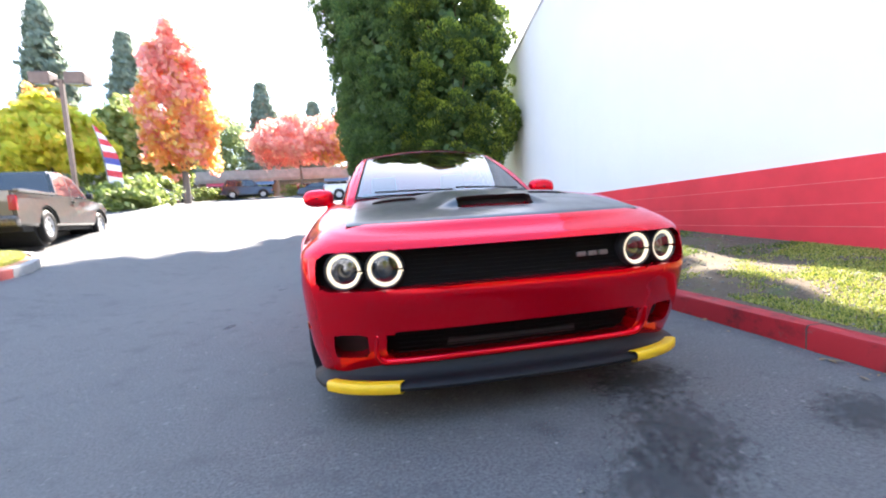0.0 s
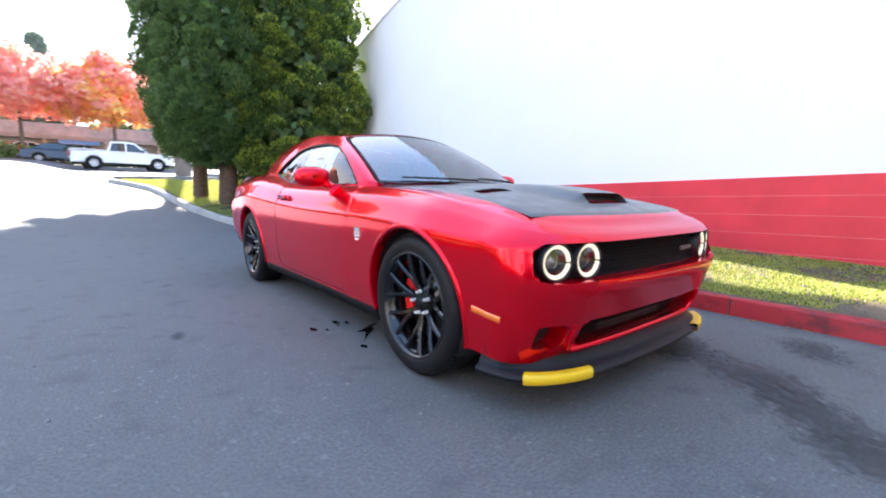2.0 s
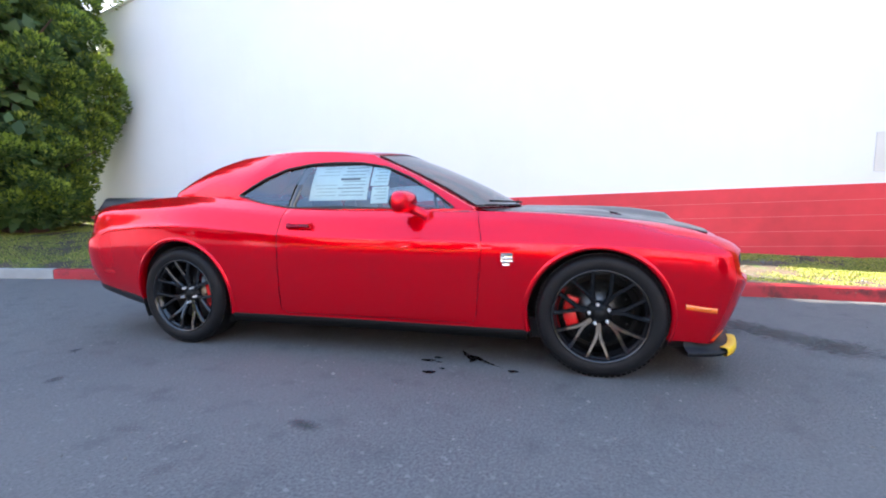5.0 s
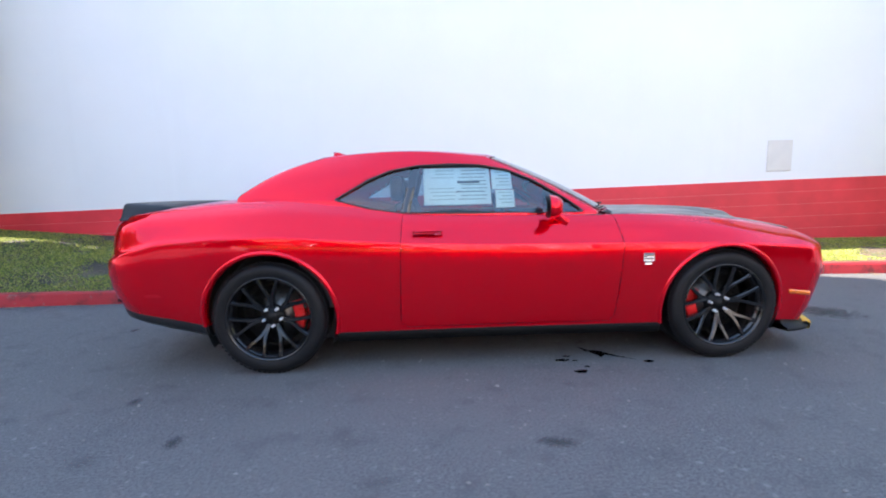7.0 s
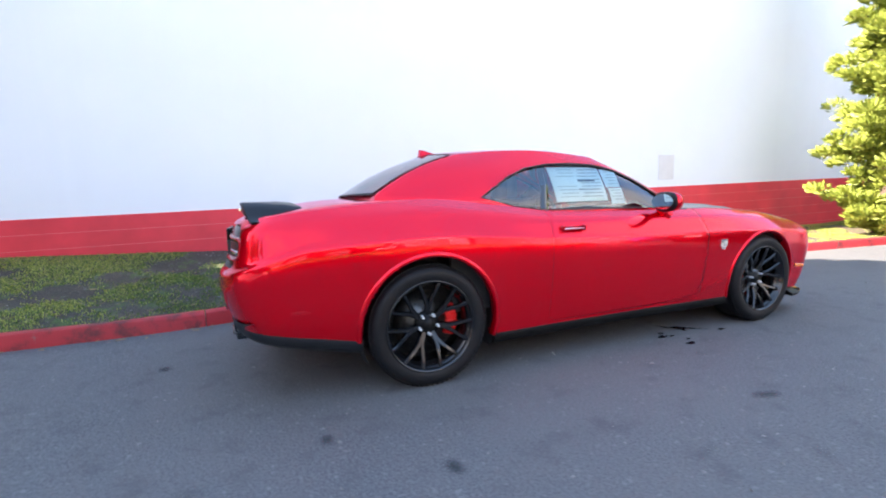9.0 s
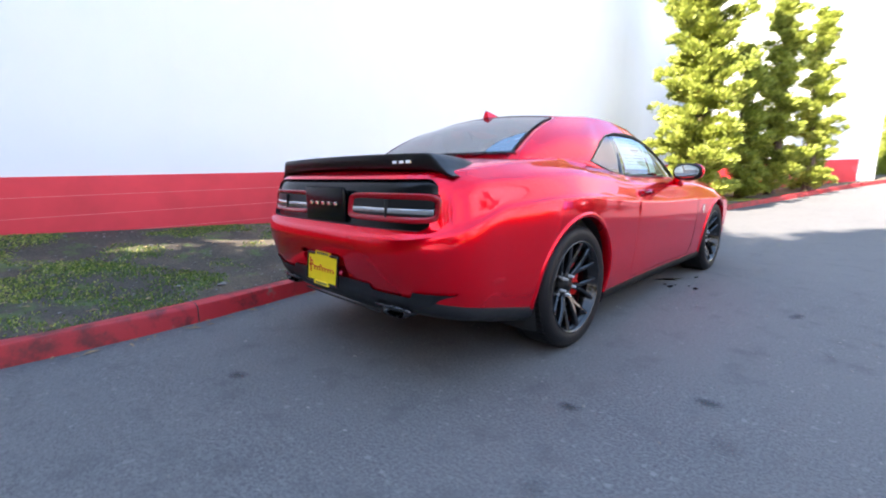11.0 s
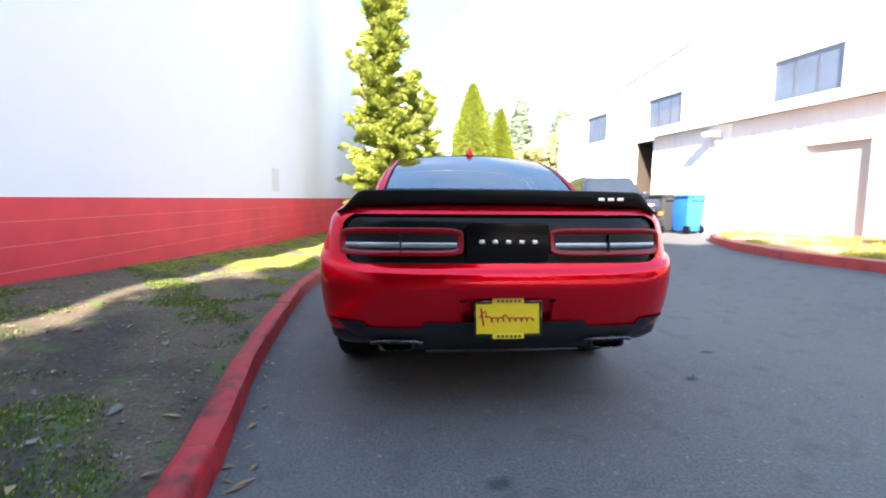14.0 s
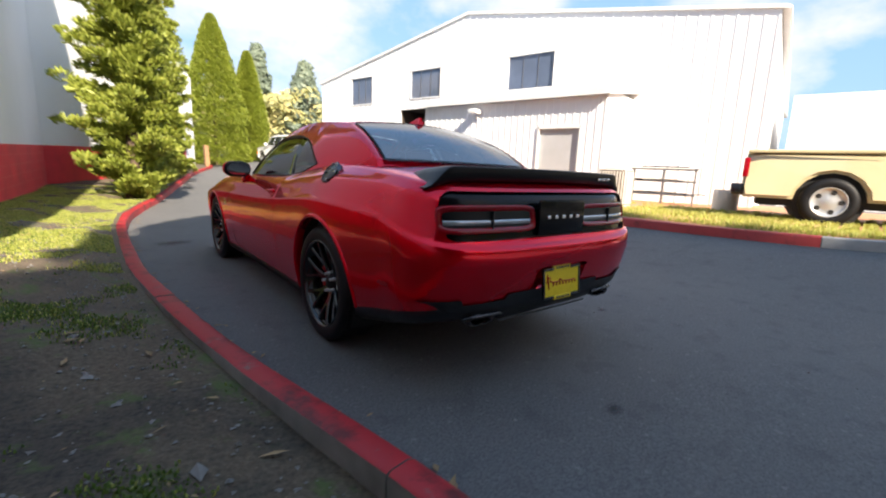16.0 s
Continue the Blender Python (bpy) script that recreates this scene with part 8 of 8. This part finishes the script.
def yard_things():
    # air conditioner beside the annex
    ac = thing("air_conditioner", "beige outdoor air-conditioning unit on the pad", "air conditioner", (-7.35, -1.4, 0.47), 14)
    part("case", bm_box((-0.32, -0.3, 0), (0.32, 0.3, 0.86), 0.03), PATCH_BEIGE, ac, "", True, 40)
    for k in range(9):
        part("louvre", bm_box((0.315, -0.27 + 0.062 * k, 0.08), (0.345, -0.235 + 0.062 * k, 0.8)), PATCH_BEIGE, ac)
        part("louvre", bm_box((-0.27 + 0.062 * k, 0.295, 0.08), (-0.235 + 0.062 * k, 0.325, 0.8)), PATCH_BEIGE, ac)
    part("louvre_back", bm_box((0.312, -0.28, 0.06), (0.322, 0.28, 0.82)), DARK_ROOM, ac)
    part("louvre_back", bm_box((-0.28, 0.292, 0.06), (0.28, 0.302, 0.82)), DARK_ROOM, ac)
    surf("fan_guard", lathe([(0.26, 0.865), (0.25, 0.875), (0.05, 0.872), (0.0, 0.872)], "z", 28), DARK_TRIM, ac, True)
    # barrel
    b = thing("planter_barrel", "squat grey concrete planter on the island", "planter", (-8.95, 0.35, float(ground_z(-7.35, 0.9)) + 0.1))
    surf("drum", lathe([(0.0, 0.0), (0.24, 0.0), (0.25, 0.02), (0.25, 0.46), (0.24, 0.48), (0.2, 0.48), (0.2, 0.4), (0.0, 0.4)], "z", 28), PATCH_BEIGE, b, True, angle=40)
    # rack of pipes and scrap
    rack = thing("pipe_rack", "rusty metal rack with stacked pipes and scrap", "rack", (-10.1, -1.6, 0.47), 112)
    for x in (-0.75, 0.0, 0.75):
        for y in (-0.2, 0.2):
            part("leg", bm_box((x - 0.02, y - 0.02, 0), (x + 0.02, y + 0.02, 0.95)), METAL_GREY, rack)
    for zz in (0.25, 0.6, 0.92):
        part("shelf", bm_box((-0.8, -0.24, zz), (0.8, 0.24, zz + 0.03)), METAL_GREY, rack)
    rnd = random.Random(3)
    for k in range(14):
        y, zz = rnd.uniform(-0.2, 0.2), rnd.choice((0.3, 0.34, 0.65, 0.69, 0.97, 1.0))
        a = rnd.uniform(-0.9, -0.5)
        tube_ob("pipe", [(a, y, zz), (a + rnd.uniform(1.0, 1.6), y + rnd.uniform(-0.05, 0.05), zz)], rnd.uniform(0.012, 0.03), rnd.choice((METAL_GREY, CHROME_DARK, PATCH_BEIGE)), rack, 6)
    # bins
    for nm, lab, x, y, m, rz in (("wheelie_bin", "dark grey wheeled bin beside the warehouse", -6.4, -6.9, BIN_DARK, 20), ("wheelie_bin", "blue wheeled recycling bin beside a dark one", -6.95, -6.55, BIN_BLUE, 12), ("wheelie_bin", "dark wheeled bin beside the warehouse door", -7.55, -7.0, BIN_DARK, 5)):
        r = thing(nm, lab, "bin", (x, y, float(ground_z(x, y)) + 0.02), rz, "bins")
        bm = bm_box((-0.27, -0.3, 0.05), (0.27, 0.3, 0.95), 0.03)
        for v in bm.verts:
            k = 0.82 + 0.18 * (v.co.z / 0.95)
            v.co.x *= k
            v.co.y *= k
        part("tub", bm, m, r, "", True, 40)
        part("lid", bm_box((-0.3, -0.33, 0.95), (0.3, 0.33, 1.02), 0.025), m, r, "", True, 40)
        for s in (-1, 1):
            part("wheel", bm_cyl((s * 0.2, 0.27, 0.1), (s * 0.27, 0.27, 0.1), 0.1, None, 16), RUBBER, r)
        tube_ob("handle", [(-0.2, 0.34, 0.93), (-0.2, 0.4, 0.93), (0.2, 0.4, 0.93), (0.2, 0.34, 0.93)], 0.015, m, r, 6)


yard_things()

# ================= ground cover =================
def blades(name, pts, hgt, mat, rng, label, lean=0.5):
    """Bent grass blades, each a narrow two-piece strip."""
    n = len(pts)
    a = rng.uniform(0, 2 * np.pi, n)
    d = np.stack([np.cos(a), np.sin(a), np.zeros(n)], -1)
    s = np.stack([-np.sin(a), np.cos(a), np.zeros(n)], -1)
    h = hgt * rng.uniform(0.5, 1.3, n)
    w = 0.0035 + 0.002 * rng.random(n)
    ln = lean * rng.uniform(0.3, 1.2, n) * h
    up = np.array([0, 0, 1.0])
    p0, p1 = pts - s * w[:, None], pts + s * w[:, None]
    mid = pts + up * (h * 0.6)[:, None] + d * (ln * 0.35)[:, None]
    m0, m1 = mid - s * (w * 0.8)[:, None], mid + s * (w * 0.8)[:, None]
    tip = pts + up * (h * 0.95)[:, None] + d * ln[:, None]
    V = np.stack([p0, p1, m1, m0, tip], 1).reshape(-1, 3)
    k = np.arange(n)[:, None] * 5
    F = [tuple(q) for q in (k + np.array([0, 1, 2, 3])).tolist()] + [tuple(q) for q in (k + np.array([3, 2, 4])).tolist()]
    ob = mesh_from(name, V, F, mat, None, False)
    tagged(ob, label, "grass", kind="stuff")


def noise2(x, y, s, seed):
    return (np.sin(x * s + seed) * np.cos(y * s * 1.13 + 1.7 * seed) + 0.6 * np.sin(x * s * 2.3 + y * s * 1.9 + seed * 2.1) + 0.4 * np.cos(x * s * 4.1 - y * s * 3.7 + seed)) / 2


def verge_cover():
    rng = np.random.default_rng(77)
    n = 420000
    y = rng.uniform(-12, 9, n)
    k, w = kerb_x(y) + 0.17, wall_x(y) - 0.03
    f = rng.random(n)
    x = k + (w - k) * f
    patch = noise2(x, y, 2.1, 3.0) + 0.35 * noise2(x, y, 6.5, 5.0)
    lush = np.where(y < -0.5, 0.55, 0.04) + np.where(f > 0.85, 0.25, 0.0) + np.interp(y, [2.6, 3.6, 4.5], [0, 0.3, 0.75])
    keep = (patch + lush > 0.12 + 0.65 * rng.random(n) ** 0.8)
    x, y = x[keep], y[keep]
    pts = np.stack([x, y, bank_z(x, y) - 0.004], -1)
    # share of blades in the sun-paled colour, by place along the verge
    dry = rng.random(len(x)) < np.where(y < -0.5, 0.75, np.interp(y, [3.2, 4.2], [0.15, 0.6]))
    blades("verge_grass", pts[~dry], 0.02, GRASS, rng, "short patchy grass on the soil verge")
    blades("verge_grass_pale", pts[dry], 0.02, GRASS_SUNLIT, rng, "paler dry grass blades on the verge, sunlight in their colour")
    # island lawn
    n = 60000
    i = rng.integers(0, 59, n)
    t = rng.random(n)
    ex = _rs[i] + (_rs[i + 1] - _rs[i]) * t[:, None]
    f = rng.random(n) ** 1.5 * 0.45 + 0.01
    x1, y1 = -13.5, -6 + 12.0 * i / 59
    x = ex[:, 0] - 0.15 + (x1 - ex[:, 0]) * f
    y = ex[:, 1] + (y1 - ex[:, 1]) * f
    keep = (y > -0.8) | (noise2(x, y, 2.0, 2.0) > 0.2)
    x, y = x[keep], y[keep]
    pts = np.stack([x, y, ground_z(x, y) + 0.105], -1)
    blades("island_grass", pts, 0.07, GRASS_SUNLIT, rng, "bright sunlit grass on the parking island")
    # cedar island far end
    n = 26000
    y = rng.uniform(9, 14.5, n)
    x = kerb_x(y) + 0.2 + rng.random(n) * 3.2
    pts = np.stack([x, y, bank_z(x, y)], -1)
    blades("far_verge_grass", pts, 0.08, GRASS_SUNLIT, rng, "sunny grass under the cedars")


verge_cover()


def scatter(name, pts, size, mat, rng, label, flat=0.6, category="gravel", leafy=False):
    """Loose pebbles or fallen leaves, joined."""
    n = len(pts)
    base = np.array([[0, 0, 1], [0, 0, -0.5], [1, 0, 0], [-0.5, 0.87, 0], [-0.5, -0.87, 0], [0.5, 0.6, 0.35], [-0.7, 0.1, 0.4], [0.3, -0.7, 0.4]]) if not leafy else np.array([[1.2, 0, 0.05], [0, 0.5, 0.3], [-1, 0, 0.0], [0, -0.5, 0.25]])
    faces = np.array([[0, 5, 2], [0, 3, 5], [0, 6, 3], [0, 4, 6], [0, 7, 4], [0, 2, 7], [1, 2, 3], [1, 3, 4], [1, 4, 2], [5, 3, 2], [6, 4, 3], [7, 2, 4]]) if not leafy else np.array([[0, 1, 2], [0, 2, 3]])
    s = size * rng.uniform(0.4, 1.5, n) ** 1.6
    a = rng.uniform(0, 6.28, n)
    c, si = np.cos(a), np.sin(a)
    j = base[None] * (1 + 0.35 * rng.normal(0, 1, (n, len(base), 1))) * s[:, None, None]
    V = np.stack([j[..., 0] * c[:, None] - j[..., 1] * si[:, None] * 0.8, j[..., 0] * si[:, None] + j[..., 1] * c[:, None] * 0.8, j[..., 2] * flat], -1) + pts[:, None]
    F = (np.arange(n)[:, None, None] * len(base) + faces[None]).reshape(-1, 3)
    ob = mesh_from(name, V.reshape(-1, 3), F.tolist(), mat, None, False)
    tagged(ob, label, category, kind="stuff")


def litter():
    rng = np.random.default_rng(5)
    n = 3600
    y = rng.uniform(-6, 6.5, n)
    k, w = kerb_x(y) + 0.2, wall_x(y) - 0.1
    x = k + (w - k) * rng.random(n) ** 1.3
    scatter("pebbles", np.stack([x, y, bank_z(x, y) + 0.003], -1), 0.0085, STONE, rng, "pale pebbles strewn over the bare soil")
    n = 18
    y = rng.uniform(-4, 5, n)
    x = kerb_x(y) + 0.25 + rng.random(n) * 1.3
    scatter("stones", np.stack([x, y, bank_z(x, y) + 0.004], -1), 0.026, STONE, rng, "larger flat stones on the soil", 0.4)
    n = 1500
    x, y = rng.uniform(-5, 1.6, n), rng.uniform(-5, 6, n)
    keep = x < kerb_x(y) - 0.03
    x, y = x[keep], y[keep]
    scatter("road_grit", np.stack([x, y, ground_z(x, y) + 0.001], -1), 0.006, STONE, rng, "small pale grit on the asphalt")
    n = 260
    y = rng.uniform(-8, 7, n)
    x = kerb_x(y) - np.abs(rng.normal(0, 0.06, n)) - 0.02
    scatter("gutter_leaves", np.stack([x, y, ground_z(x, y) + 0.006], -1), 0.018, LITTER, rng, "small dry leaves in the gutter", 0.6, "leaves", True)
    n = 300
    y = rng.uniform(-6, 6, n)
    x = kerb_x(y) + 0.2 + rng.random(n) * 1.8
    scatter("dry_leaves", np.stack([x, y, bank_z(x, y) + 0.012], -1), 0.02, LITTER, rng, "small dry leaves on the verge", 0.6, "leaves", True)


litter()


def splash(name, pts, mat, label, z=0.004):
    """A flat ragged patch on the asphalt."""
    bm = bmesh.new()
    bm.faces.new([bm.verts.new((x, y, z)) for x, y in pts])
    ob = part(name, bm, mat, None)
    tagged(ob, label, "stain", kind="structure")


splash("wet_streak", [(-0.62, -0.60), (-0.70, -0.66), (-0.72, -0.73), (-0.80, -0.80), (-0.90, -0.92), (-0.86, -0.86), (-0.79, -0.74), (-0.84, -0.70), (-0.78, -0.68), (-0.71, -0.63)], OIL, "wet dark streak on the asphalt")
for x, y, r in ((-0.86, -0.42, 0.03), (-0.80, -0.47, 0.018), (-1.05, -0.49, 0.026), (-0.98, -0.55, 0.014), (-0.93, -0.98, 0.02), (-0.88, -0.50, 0.012)):
    rr = random.Random(int(x * 1000))
    splash("wet_spot", [(x + r * (0.7 + 0.6 * rr.random()) * math.cos(a) * 0.8, y + r * (0.7 + 0.6 * rr.random()) * math.sin(a) * 1.6) for a in np.linspace(0, 6.283, 10)[:-1]], OIL, "small wet spot on the asphalt")


def stain(x, y, sx, sy, turn=0, mat=STAIN):
    bm = bmesh.new()
    bmesh.ops.create_grid(bm, x_segments=1, y_segments=1, size=1.0)
    ob = part("stain", bm, mat, None)
    sx, sy = (sx, sy) if y < -2 and x > -0.5 else (sx * 0.6, sy * 0.6)
    ob.matrix_basis = pose(x, y, 0.005 + 0.0004 * random.random(), 0, 0, turn) @ Matrix.Diagonal((sx, sy, 1, 1))
    tagged(ob, "old dark oil stain on the asphalt", "stain", kind="structure")


for q in ((0.62, -2.15, 0.36, 0.26, 20), (0.48, -2.6, 0.28, 0.4, -30), (0.22, -2.88, 0.24, 0.42, -40), (-0.02, -3.1, 0.24, 0.3, 0), (1.23, -2.68, 0.3, 0.2, 30), (-1.68, 1.67, 0.12, 0.08, 10), (-1.8, -0.11, 0.2, 0.09, 80), (0.12, 3.04, 0.12, 0.08, 20), (-1.25, 2.13, 0.1, 0.07, 0)):
    stain(*q)
# faint old drips along the drive
_drip = random.Random(8)
for k in range(20):
    stain(_drip.uniform(-4.2, 0.6), _drip.uniform(-3.6, 5.0), _drip.uniform(0.04, 0.13), _drip.uniform(0.05, 0.2), _drip.uniform(0, 180), FAINT_STAIN)
